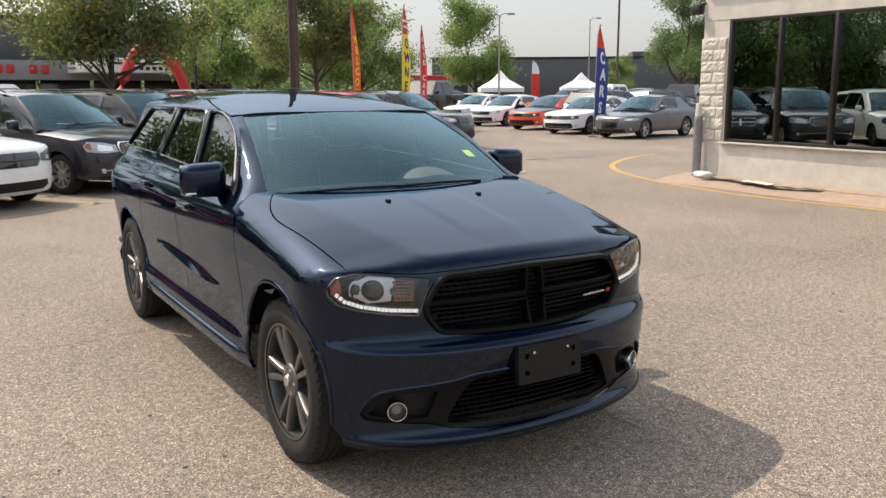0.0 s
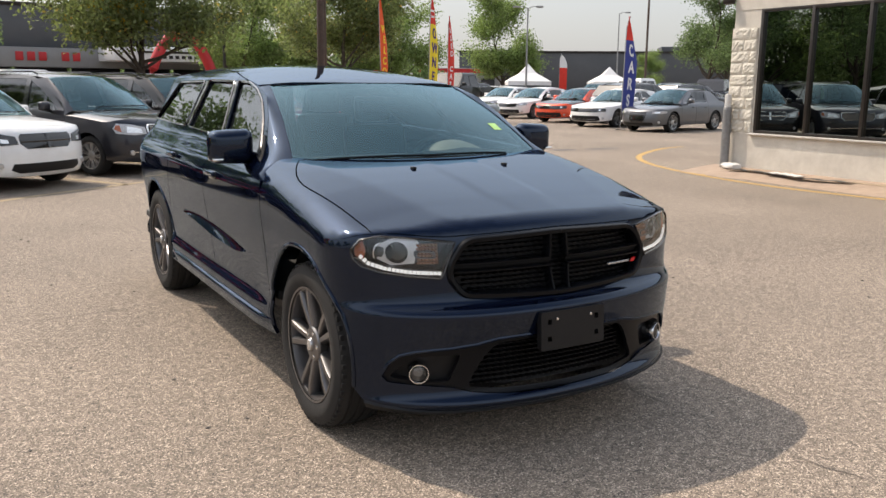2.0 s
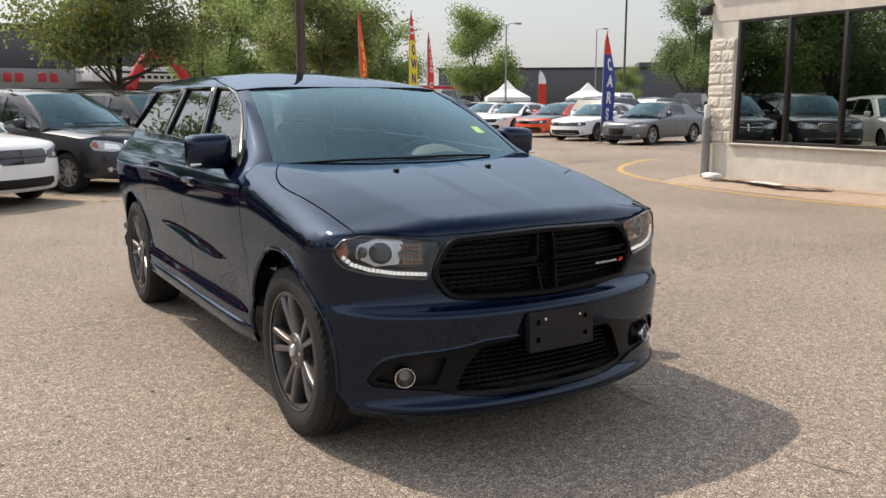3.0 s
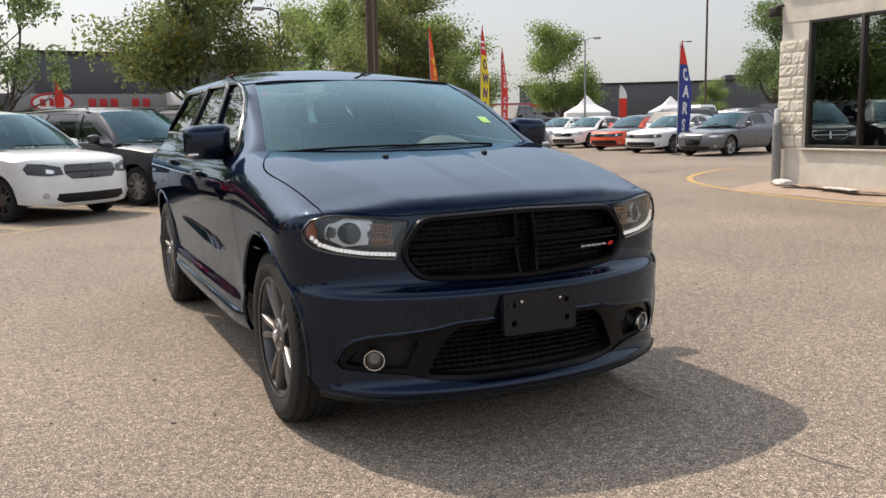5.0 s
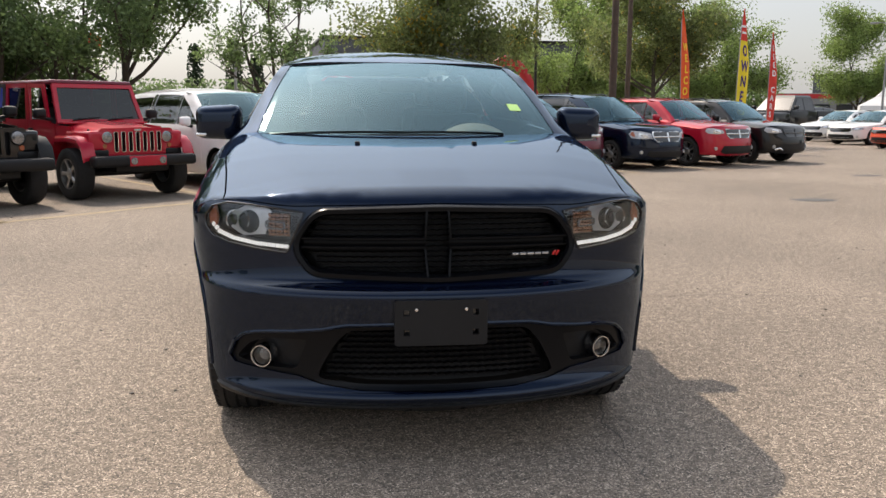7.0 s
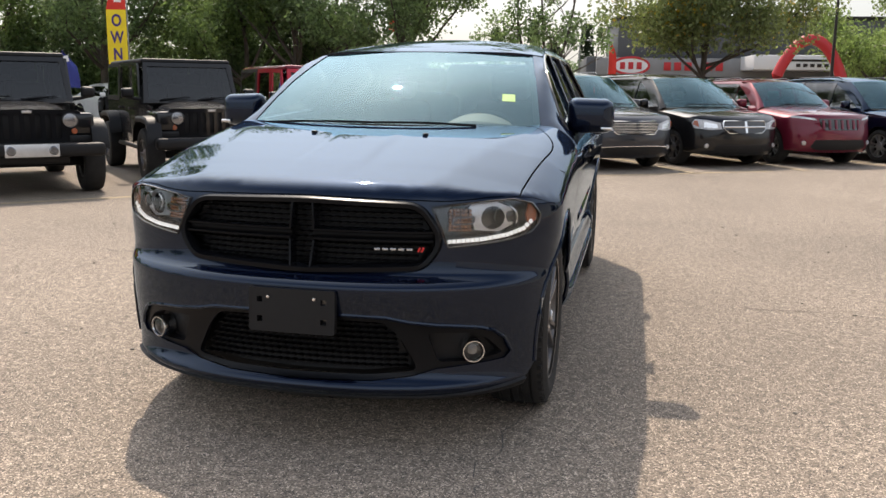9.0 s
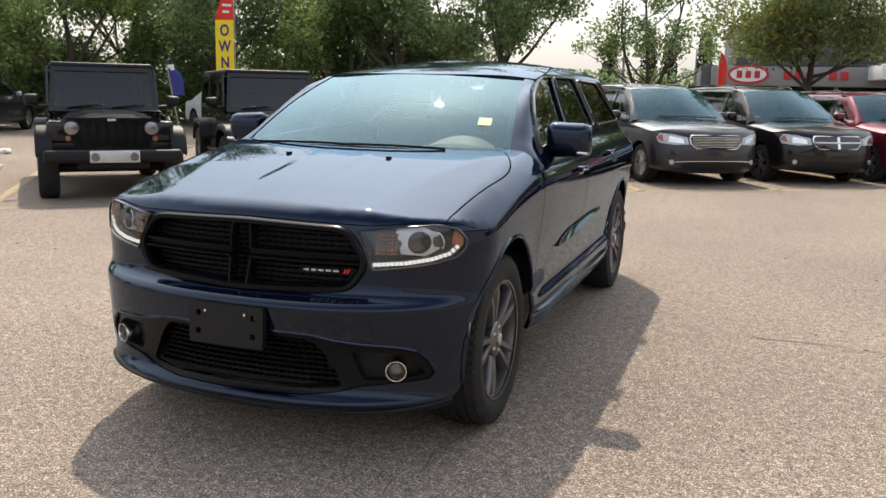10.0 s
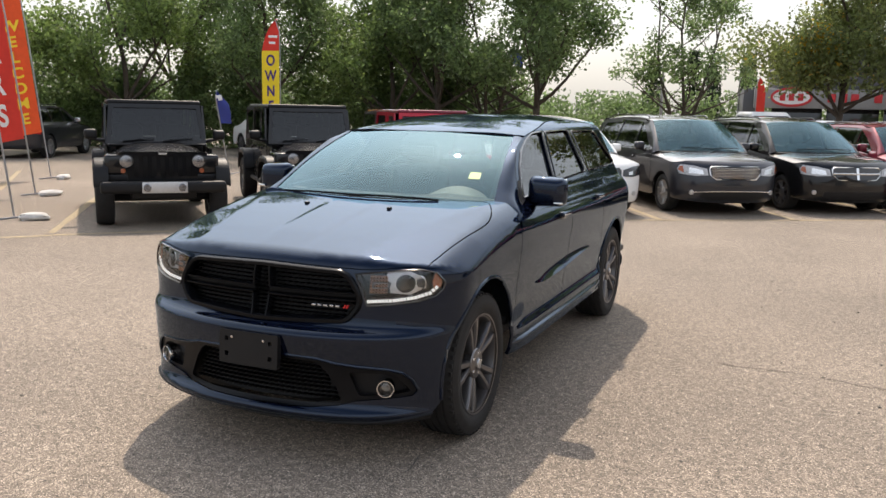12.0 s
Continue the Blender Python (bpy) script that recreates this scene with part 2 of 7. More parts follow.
def thicken(bm, t, centre=None):
    """Gives an open sheet a thickness t on its inner side."""
    bm.normal_update()
    if centre is not None:
        s = sum((f.normal.dot(f.calc_center_median() - centre) * f.calc_area() for f in bm.faces), 0.0)
        if s < 0:
            for f in bm.faces:
                f.normal_flip()
            bm.normal_update()
    if t <= 0:
        return bm
    faces, edges = list(bm.faces), [e for e in bm.edges if len(e.link_faces) == 1]
    twin = {v: bm.verts.new(v.co - v.normal * t) for v in list(bm.verts)}
    layer = bm.verts.layers.float_vector.get("skin_normal")
    if layer:
        for v, w in twin.items():
            w[layer] = -v[layer]
    pairs = [(e.link_faces[0], e) for e in edges]
    rim = []
    for f, e in pairs:
        for l in f.loops:
            if l.edge == e:
                rim.append((l.vert, l.link_loop_next.vert))
    for f in faces:
        bm.faces.new([twin[v] for v in reversed(f.verts)])
    for a, b in rim:
        try:
            bm.faces.new((b, a, twin[a], twin[b]))
        except ValueError:
            pass
    return bm


def sheet(poly, fn, holes=(), step=0.06, cell=0.08, thick=0.0, centre=None):
    """A sheet cut to an outline with holes in a flat domain and laid onto the surface fn."""
    bm = bmesh.new()
    for loop in (poly, *holes):
        pts = dense([(p[0], p[1], 0.0) for p in loop], step)
        vs = [bm.verts.new(p) for p in pts]
        for i in range(len(vs)):
            bm.edges.new((vs[i], vs[(i + 1) % len(vs)]))
    bmesh.ops.triangle_fill(bm, use_beauty=True, use_dissolve=False, edges=bm.edges[:])
    xs, ys = [v.co.x for v in bm.verts], [v.co.y for v in bm.verts]
    for axis, lo, hi in ((0, min(xs), max(xs)), (1, min(ys), max(ys))):
        k = int((hi - lo) / (cell[axis] if isinstance(cell, tuple) else cell))
        for j in range(1, k + 1):
            c = lo + (hi - lo) * j / (k + 1)
            co, no = [0, 0, 0], [0, 0, 0]
            co[axis], no[axis] = c, 1
            bmesh.ops.bisect_plane(bm, geom=bm.verts[:] + bm.edges[:] + bm.faces[:], plane_co=co, plane_no=no, dist=1e-5)
    layer = bm.verts.layers.float_vector.new("skin_normal")
    for v in bm.verts:
        x, y = v.co.x, v.co.y
        v.co = fn(x, y)
        v[layer] = (fn(x + 2e-3, y) - fn(x - 2e-3, y)).cross(fn(x, y + 2e-3) - fn(x, y - 2e-3)).normalized()
    thicken(bm, 0.0, centre)
    for v in bm.verts:
        if v[layer].dot(v.normal) < 0:
            v[layer] = -v[layer]
    return thicken(bm, thick, None)


def soften(meshes, r, test):
    """Eases the normals of several skins into one another over a distance r."""
    tree = kdtree.KDTree(sum(len(bm.verts) for bm in meshes))
    normals = []
    for bm in meshes:
        layer = bm.verts.layers.float_vector.get("skin_normal")
        for v in bm.verts:
            tree.insert(v.co, len(normals))
            normals.append(v[layer].copy())
    tree.balance()
    for bm in meshes:
        layer = bm.verts.layers.float_vector.get("skin_normal")
        for v in bm.verts:
            if test(v.co):
                n = Vector()
                for co, i, d in tree.find_range(v.co, r):
                    n += normals[i] * (1 - d / r)
                if n.length > 1e-4:
                    v[layer] = n.normalized()


def grid(nu, nv, fn, thick=0.0, centre=None):
    bm = bmesh.new()
    vs = [[bm.verts.new(fn(i / nu, j / nv)) for j in range(nv + 1)] for i in range(nu + 1)]
    for i in range(nu):
        for j in range(nv):
            bm.faces.new((vs[i][j], vs[i + 1][j], vs[i + 1][j + 1], vs[i][j + 1]))
    return thicken(bm, thick, centre)


def box(cx, cy, cz, sx, sy, sz, bevel=0.0, seg=2, bm=None, m=None):
    own = bmesh.new()
    bmesh.ops.create_cube(own, size=1)
    for v in own.verts:
        v.co = Vector((v.co.x * sx, v.co.y * sy, v.co.z * sz))
    if bevel:
        bmesh.ops.bevel(own, geom=own.edges[:], offset=bevel, segments=seg, profile=0.5, affect="EDGES", clamp_overlap=True)
    for v in own.verts:
        v.co += Vector((cx, cy, cz))
        if m is not None:
            v.co = m @ v.co
    return own if bm is None else merge(bm, own)


def merge(bm, other):
    vs = {v: bm.verts.new(v.co) for v in other.verts}
    layer = other.verts.layers.float_vector.get("skin_normal")
    if layer:
        mine = bm.verts.layers.float_vector.get("skin_normal")
        if mine is None:
            old = list(vs)
            mine = bm.verts.layers.float_vector.new("skin_normal")
            bm.verts.ensure_lookup_table()
            vs = dict(zip(old, list(bm.verts)[-len(old):]))
        for v, w in vs.items():
            w[mine] = v[layer]
    for f in other.faces:
        bm.faces.new([vs[v] for v in f.verts])
    other.free()
    return bm


def tube(points, radius, seg=8, taper=None, bm=None, cap=True):
    """A round bar along a line of points; taper gives a radius for each."""
    own = bm or bmesh.new()
    first = len(own.faces)
    pts = [Vector(p) for p in points]
    rings = []
    for i, p in enumerate(pts):
        d = (pts[min(i + 1, len(pts) - 1)] - pts[max(i - 1, 0)]).normalized()
        up = Vector((0, 0, 1)) if abs(d.z) < 0.95 else Vector((1, 0, 0))
        a = d.cross(up).normalized()
        b = a.cross(d)
        r = taper[i] if taper else radius
        rings.append([own.verts.new(p + (a * math.cos(k * math.tau / seg) + b * math.sin(k * math.tau / seg)) * r) for k in range(seg)])
    for i in range(len(rings) - 1):
        for k in range(seg):
            own.faces.new((rings[i][k], rings[i][(k + 1) % seg], rings[i + 1][(k + 1) % seg], rings[i + 1][k]))
    if cap:
        own.faces.new(list(reversed(rings[0])))
        own.faces.new(rings[-1])
    bmesh.ops.recalc_face_normals(own, faces=own.faces[first:])
    return own


def lathe(profile, seg=48, bm=None, x0=0.0):
    """A turned body about the x axis from (radius, x) pairs."""
    own = bm or bmesh.new()
    first = len(own.faces)
    rings = []
    for r, x in profile:
        rings.append([own.verts.new((x0 + x, r * math.cos(k * math.tau / seg), r * math.sin(k * math.tau / seg))) for k in range(seg)])
    for i in range(len(rings) - 1):
        for k in range(seg):
            own.faces.new((rings[i][k], rings[i][(k + 1) % seg], rings[i + 1][(k + 1) % seg], rings[i + 1][k]))
    bmesh.ops.recalc_face_normals(own, faces=own.faces[first:])
    return own


def moved(bm, m):
    for v in bm.verts:
        v.co = m @ v.co
    return bm


# ---- cars ----
class Shell:
    """The outer skin of a car: front axle at y = 0, nose towards -y. Domain: h round the outline from the middle of the nose, and the height z."""
    A = 1.1

    def __init__(s, width, front, rear, yc, yrc, n=2.2, taper=0.0, dent=None, shoulder=None):
        s.w, s.yf, s.yr = lerp_table(width), lerp_table(front), lerp_table(rear)
        s.yc, s.yrc, s.n, s.taper, s.dent, s.w2 = yc, yrc, n, taper, dent, lerp_table(shoulder) if shoulder else None
        s.wmax, s.nose = max(p[1] for p in width), min(p[1] for p in front)
        s.centre = Vector((0, (yc + yrc) / 2, 0.75))

    def __call__(s, h, z, off=0.0):
        a, sg = abs(h), (1 if h >= 0 else -1)
        w, e = s.w(z), 2 / s.n
        if s.w2 and a < s.A + 0.75 - s.yc:
            # rounder shoulders over the front wings
            b = min(1.0, max(0.0, (0.75 - (s.yc + a - s.A)) / 0.6)) if a > s.A else 1.0
            lift = 0.17 * min(0.65, max(0.0, (s.yc + a - s.A if a > s.A else s.yc) + 0.28))
            w += (s.w2(z - lift) - w) * b * b * (3 - 2 * b)
        if a < s.A:
            p = a / s.A * math.pi / 2
            x, y = w * math.sin(p) ** e, s.yc - (s.yc - s.yf(z)) * math.cos(p) ** e
        elif a < s.A + s.yrc - s.yc:
            y = s.yc + a - s.A
            x = w
        else:
            p = min((a - s.A - s.yrc + s.yc) / s.A, 1) * math.pi / 2
            x, y = w * math.cos(p) ** e, s.yrc + (s.yr(z) - s.yrc) * math.sin(p) ** e
        if y > s.yc:
            x *= 1 - s.taper * ((y - s.yc) / 3.5) ** 2
        if s.dent and a > s.A:
            x -= s.dent(y, z)
        if off:
            c = Vector((x, y, 0)) - Vector((0, min(max(y, s.yc + 0.3), s.yrc - 0.3), 0))
            c.normalize()
            x, y = x + c.x * off, y + c.y * off
        return Vector((sg * x, y, z))

    def hx(s, x, w=None):
        """h of a place on the nose, from its x."""
        v = min(abs(x) / (w or s.wmax), 1) ** (s.n / 2)
        return math.copysign(math.asin(v) / (math.pi / 2) * s.A, x)

    def hy(s, y, yf=None):
        """h of a place on the side, from its y."""
        if y >= s.yc:
            return s.A + y - s.yc if y < s.yrc else s.A + s.yrc - s.yc + math.asin(min(1, ((y - s.yrc) / (s.yr(0.8) - s.yrc)) ** (s.n / 2))) / (math.pi / 2) * s.A
        f = yf if yf is not None else s.nose
        return math.acos(min(1, (s.yc - y) / (s.yc - f)) ** (s.n / 2)) / (math.pi / 2) * s.A

    def top(s, h, cap, lo=0.6, hi=1.4):
        """The height at which the skin meets the cap (bonnet) surface."""
        for _ in range(26):
            m = (lo + hi) / 2
            p = s(h, m)
            if m < cap(p.x, p.y):
                lo = m
            else:
                hi = m
        return lo


def arch(y0, z0, r, a0, a1, n=16):
    return [(y0 + r * math.cos(radians(a0 + (a1 - a0) * i / n)), z0 + r * math.sin(radians(a0 + (a1 - a0) * i / n))) for i in range(n + 1)]


def wheel(parent, x, y, r, rim_r, width, rim_mat, style, detail=1):
    """A wheel whose outer side looks to the sign of x; x is its outer face."""
    sg = 1 if x > 0 else -1
    hub = tagged(new("wheel"), "")
    hub.parent = parent
    hub.location = (0, 0, 0)
    place = Matrix.Translation((x, y, r)) @ (pose(0, 0, 0) if sg > 0 else pose(0, 0, 0, 0, 0, 180))
    hw = width
    seg = 72 if detail else 36
    prof = [(rim_r - 0.01, -hw + 0.02), (rim_r + 0.02, -hw + 0.004), (r - 0.05, -hw), (r - 0.02, -hw + 0.012), (r - 0.004, -hw + 0.04)]
    grooves = (0.25, 0.42, 0.58, 0.75) if detail else ()
    for g in grooves:
        c = -hw + g * hw
        prof += [(r, c - 0.008), (r - 0.008, c - 0.005), (r - 0.008, c + 0.005), (r, c + 0.008)]
    prof += [(r - 0.004, -0.04), (r - 0.02, -0.012), (r - 0.05, 0.0), ((r + rim_r) / 2, 0.002), (rim_r + 0.022, -0.004), (rim_r + 0.012, -0.012), (rim_r - 0.006, -0.016)]
    tb = lathe(prof, seg)
    if detail:
        for k in range(56):
            for xc in (-0.030, -hw + 0.030):
                box(xc, 0, r - 0.0125, 0.030, 0.022, 0.011, 0.002, 1, tb, pose(0, 0, 0, 360 * k / 56, 0, 0))
            for xc in (-hw * 0.34, -hw * 0.5, -hw * 0.66):
                box(xc, 0, r - 0.004, hw * 0.1, 0.022, 0.009, 0.0, 1, tb, pose(0, 0, 0, 360 * (k + 0.5 * (xc < -hw * 0.4)) / 56, 0, 0))
    part("tyre", moved(tb, place), RUBBER, hub)
    rb = lathe([(rim_r - 0.004, -0.012), (rim_r + 0.006, -0.010), (rim_r + 0.004, -0.016), (rim_r - 0.012, -0.022), (rim_r - 0.020, -0.06), (rim_r - 0.03, -hw + 0.03), (rim_r - 0.004, -hw + 0.02)], seg)
    fan = style[0]
    for k in range(fan):
        m = pose(0, 0, 0, 360 * k / fan + 90, 0, 0)
        for side in ((-1, 1) if style[1] == "split" else (0,)):
            # a spoke that runs from the hub out to the rim
            hi, ho = (0.016, 0.019) if side else (0.026, 0.034)
            pts = [(0.05, side * 0.013, -0.040), (rim_r * 0.42, side * 0.020, -0.030), (rim_r * 0.72, side * 0.036, -0.020), (rim_r - 0.002, side * 0.050, -0.018)]
            own, rings = bmesh.new(), []
            for i, (rad, off, dep) in enumerate(pts):
                wd = hi + (ho - hi) * i / 3
                rings.append([own.verts.new(v) for v in ((dep, off - wd * 0.6, rad), (dep, off + wd * 0.6, rad), (dep - 0.014, off + wd, rad), (dep - 0.05, off + wd * 0.8, rad), (dep - 0.05, off - wd * 0.8, rad), (dep - 0.014, off - wd, rad))])
            for i in range(3):
                for j in range(6):
                    own.faces.new((rings[i][j], rings[i][(j + 1) % 6], rings[i + 1][(j + 1) % 6], rings[i + 1][j]))
            merge(rb, moved(own, m))
    lathe([(0.0, -0.016), (0.03, -0.016), (0.034, -0.022), (0.075, -0.028), (0.082, -0.036), (0.08, -0.07)], 32, rb)
    rim = part("rim", moved(rb, place), rim_mat, hub)
    if detail:
        part("brake_disc", moved(lathe([(0.03, -0.11), (rim_r * 0.70, -0.11), (rim_r * 0.70, -0.125), (0.03, -0.125)], 48), place), DISC, hub)
        part("brake_caliper", moved(box(-0.115, 0.15, 0.03, 0.06, 0.06, 0.15, 0.015), place), PLASTIC, hub)
        for k in range(5):
            lug = moved(lathe([(0.0, 0.004), (0.009, 0.002), (0.011, -0.004), (0.011, -0.02)], 10), pose(-0.026, 0, 0, 72 * k + 126, 0, 0) @ pose(0, 0, 0.057))
            part("wheel_nut", moved(lug, place), CHROME, rim)
        part("centre_cap", moved(lathe([(0.0, 0.005), (0.024, 0.003), (0.029, -0.004), (0.029, -0.01)], 24, x0=-0.014), place), BADGE, rim)
    else:
        part("wheel_well", moved(lathe([(0.0, -0.10), (rim_r * 0.95, -0.10)], 24), place), PLASTIC, hub)
    return hub


def door_mirror(parent, sg, y, z, x0, x1, material, indicator=True, hgt=0.165):
    cx, w, dep = (x0 + x1) / 2, x1 - x0, 0.12
    own = box(0, 0, 0, w, dep, hgt, 0.045, 4)
    for v in own.verts:
        # rounder, narrower towards the front and the tip
        k = 1 - 0.18 * max(0, -v.co.y / dep * 2)
        v.co.z *= k * (1 - 0.10 * (v.co.x / w + 0.5))
        v.co.x *= k
    moved(own, Matrix.Translation((sg * cx, y, z)) @ Matrix.Diagonal((sg, 1, 1, 1)))
    if sg < 0:
        bmesh.ops.reverse_faces(own, faces=own.faces[:])
    ob = part("door_mirror", own, material, parent)
    foot = tube([(sg * (x0 - 0.11), y + 0.02, z - 0.095), (sg * (x0 - 0.02), y + 0.01, z - 0.085), (sg * (x0 + 0.10), y, z - 0.06)], 0.02, 8, taper=[0.03, 0.026, 0.02])
    part("mirror_foot", foot, PLASTIC, ob)
    part("mirror_glass", box(sg * cx, y + dep / 2 - 0.001, z, w * 0.86, 0.006, hgt * 0.8, 0.002), CHROME, ob)
    if indicator:
        part("indicator", box(sg * (x1 - 0.035), y - 0.05, z - 0.062, 0.055, 0.03, 0.016, 0.005), LAMP_CHROME, ob)
    return ob


def ribbon(pts, width, depth, closed=True):
    """A flat band of square section along a line of places, in the xz plane, with its face to -y."""
    bm = bmesh.new()
    pts = [Vector(p) for p in pts]
    n, rings = len(pts), []
    for i, p in enumerate(pts):
        a, b = (pts[i - 1], pts[(i + 1) % n]) if closed else (pts[max(i - 1, 0)], pts[min(i + 1, n - 1)])
        d = (b - a).normalized()
        side = d.cross(Vector((0, 1, 0))).normalized() * width / 2
        back = Vector((0, depth, 0))
        rings.append([bm.verts.new(q) for q in (p - side, p - side * 0.5 - back * 0.25, p + side * 0.5 - back * 0.25, p + side, p + side + back, p - side + back)])
    for i in range(n if closed else n - 1):
        for j in range(6):
            bm.faces.new((rings[i][j], rings[i][(j + 1) % 6], rings[(i + 1) % n][(j + 1) % 6], rings[(i + 1) % n][j]))
    bmesh.ops.recalc_face_normals(bm, faces=bm.faces[:])
    return bm


def front_seat(parent, x, y, material, z=0.62, name="seat"):
    bm = box(x, y, z, 0.50, 0.50, 0.16, 0.06, 3)
    box(0, 0, 0.33, 0.46, 0.14, 0.62, 0.06, 3, bm, Matrix.Translation((x, y + 0.24, z)) @ pose(0, 0, 0, -14, 0, 0))
    box(0, 0, 0.74, 0.26, 0.10, 0.18, 0.045, 3, bm, Matrix.Translation((x, y + 0.26, z)) @ pose(0, 0, 0, -12, 0, 0))
    return part(name, bm, material, parent)


def steering_wheel(parent, x, y, z):
    m = Matrix.Translation((x, y, z)) @ pose(0, 0, 0, -65, 0, 0)
    bm = bmesh.new()
    pts = [m @ Vector((0.18 * math.cos(a * math.tau / 28), 0.18 * math.sin(a * math.tau / 28), 0)) for a in range(29)]
    tube(pts, 0.015, 8, bm=bm, cap=False)
    box(0, -0.02, 0, 0.13, 0.11, 0.05, 0.02, 2, bm, m)
    for a in (0, 180, 270):
        box(0.1, 0, 0, 0.14, 0.035, 0.02, 0.008, 1, bm, m @ pose(0, 0, 0, 0, 0, a))
    return part("steering_wheel", bm, INTERIOR, parent)


def hero_car():
    """The large dark blue three-row SUV in the middle."""
    car = thing("suv", "dark navy blue three-row SUV with black grille, parked on asphalt", "car")
    S = Shell(
        width=[(0.18, 0.84), (0.26, 0.895), (0.36, 0.908), (0.43, 0.915), (0.445, 0.913), (0.485, 0.893), (0.51, 0.890), (0.62, 0.902), (0.8, 0.928), (0.95, 0.946), (1.03, 0.945), (1.09, 0.926), (1.13, 0.899), (1.165, 0.866), (1.19, 0.842), (1.22, 0.821), (1.25, 0.805), (1.40, 0.730), (1.52, 0.670), (1.575, 0.641), (1.61, 0.60), (1.64, 0.55)],
        front=[(0.18, -0.66), (0.215, -0.735), (0.238, -0.775), (0.252, -0.788), (0.268, -0.784), (0.285, -0.762), (0.31, -0.745), (0.37, -0.742), (0.45, -0.750), (0.53, -0.768), (0.60, -0.785), (0.632, -0.791), (0.646, -0.787), (0.656, -0.774), (0.668, -0.748), (0.684, -0.721), (0.72, -0.706), (0.80, -0.698), (0.90, -0.682), (0.95, -0.668), (0.975, -0.655), (1.0, -0.634), (1.02, -0.609), (1.04, -0.578), (1.06, -0.54)],
        rear=[(0.18, 3.9), (0.3, 4.0), (0.6, 4.09), (1.0, 4.07), (1.2, 4.03), (1.5, 3.92), (1.62, 3.80)],
        yc=-0.245, yrc=3.40, n=2.25, taper=0.03,
        shoulder=[(0.18, 0.84), (0.26, 0.895), (0.36, 0.915), (0.5, 0.922), (0.62, 0.918), (0.78, 0.932), (0.88, 0.936), (0.92, 0.934), (0.95, 0.929), (0.98, 0.919), (1.0, 0.909), (1.02, 0.896), (1.04, 0.879), (1.06, 0.857), (1.08, 0.830), (1.10, 0.795), (1.2, 0.62)])
    C = S.centre
    zc = lerp_table([(-0.80, 0.875), (-0.72, 0.928), (-0.67, 0.963), (-0.635, 0.988), (-0.605, 1.006), (-0.58, 1.0165), (-0.55, 1.0235), (-0.44, 1.047), (-0.33, 1.070), (-0.14, 1.106), (0.0, 1.131), (0.13, 1.153), (0.3, 1.178), (0.6, 1.212)])
    x_fold = lerp_table([(-0.8, 0.47), (-0.5, 0.49), (0.4, 0.72), (0.7, 0.80)])

    def over(v, soft):
        """A ramp that starts at zero with a soft knee."""
        return 0.0 if v < -soft else (v + soft) ** 2 / (4 * soft) if v < soft else v

    def cap(x, y):
        # a flat middle with a fold along each side, and wings that roll over outside the seam
        a = abs(x)
        lead = min(1.0, max(0.0, (-0.05 - y) / 0.35))
        mid = min(1.0, max(0.0, (0.15 + 0.04 * y - a) / 0.05 + 0.5)) * min(1.0, max(0.0, (y + 0.62) / 0.3)) * min(1.0, max(0.0, (0.35 - y) / 0.4))
        return zc(y - 0.12 * a * a * lead) - 0.016 * (a / 0.8) ** 2 - 0.125 * over(a - x_fold(y), 0.02) - 3.0 * over(a - 0.79, 0.01) ** 2 + 0.004 * mid * mid * (3 - 2 * mid)

    rc = lerp_table([(1.0, 1.530), (1.12, 1.562), (1.3, 1.598), (1.6, 1.640), (1.9, 1.668), (2.2, 1.680), (2.8, 1.682), (3.4, 1.655), (3.9, 1.595)])
    on_roof = lambda x, y: Vector((x, y, rc(y) - (0.022 + 0.026 * min(1.0, max(0.0, (y - 1.12) / 0.6))) * (x / 0.62) ** 2 - 0.012 * abs(x / 0.62) ** 8))

    def roof_edge(y):
        """Where the roof skin meets the side skin."""
        lo, hi = 1.45, 1.66
        for _ in range(24):
            z = (lo + hi) / 2
            p = S(S.hy(y), z)
            if on_roof(p.x, y).z > z:
                lo = z
            else:
                hi = z
        return S(S.hy(y), lo)

    def frame_top(*ys):
        return [(y, roof_edge(y).z - 0.004) for y in ys]

    hd = lambda x, w=None: S.hx(x, w)
    sy = lambda y, z: (S.hy(y), z)
    on = lambda off: (lambda h, z: S(h, z, off))
    ARCH_R, ARCH_Y, ARCH_Z = 0.452, -0.02, 0.405

    # nose with openings for grille, lamps and lower intake
    grille = rounded([(-0.448, 0.934), (0, 0.946), (0.448, 0.934), (0.516, 0.838), (0.520, 0.785), (0.470, 0.710), (0, 0.690), (-0.470, 0.710), (-0.520, 0.785), (-0.516, 0.838)], 0.05, 5)
    grille_h = [(hd(x), z) for x, z in grille]
    lamp = [(0.490, 0.930), (0.60, 0.944), (0.70, 0.955), (0.785, 0.959), (0.845, 0.942), (0.872, 0.900), (0.868, 0.865), (0.845, 0.835), (0.78, 0.812), (0.68, 0.796), (0.560, 0.783), (0.550, 0.795)]
    lamp_h = [(hd(x), z) for x, z in lamp]
    intake = rounded([(-0.345, 0.508), (0, 0.516), (0.345, 0.508), (0.40, 0.45), (0.475, 0.322), (0.3, 0.303), (0, 0.298), (-0.3, 0.303), (-0.475, 0.322), (-0.40, 0.45)], 0.03, 3)
    intake_h = [(hd(x), z) for x, z in intake]
    fog = rounded([(0.548, 0.352), (0.50, 0.468), (0.66, 0.466), (0.725, 0.440), (0.785, 0.375), (0.66, 0.352)], 0.018, 3)
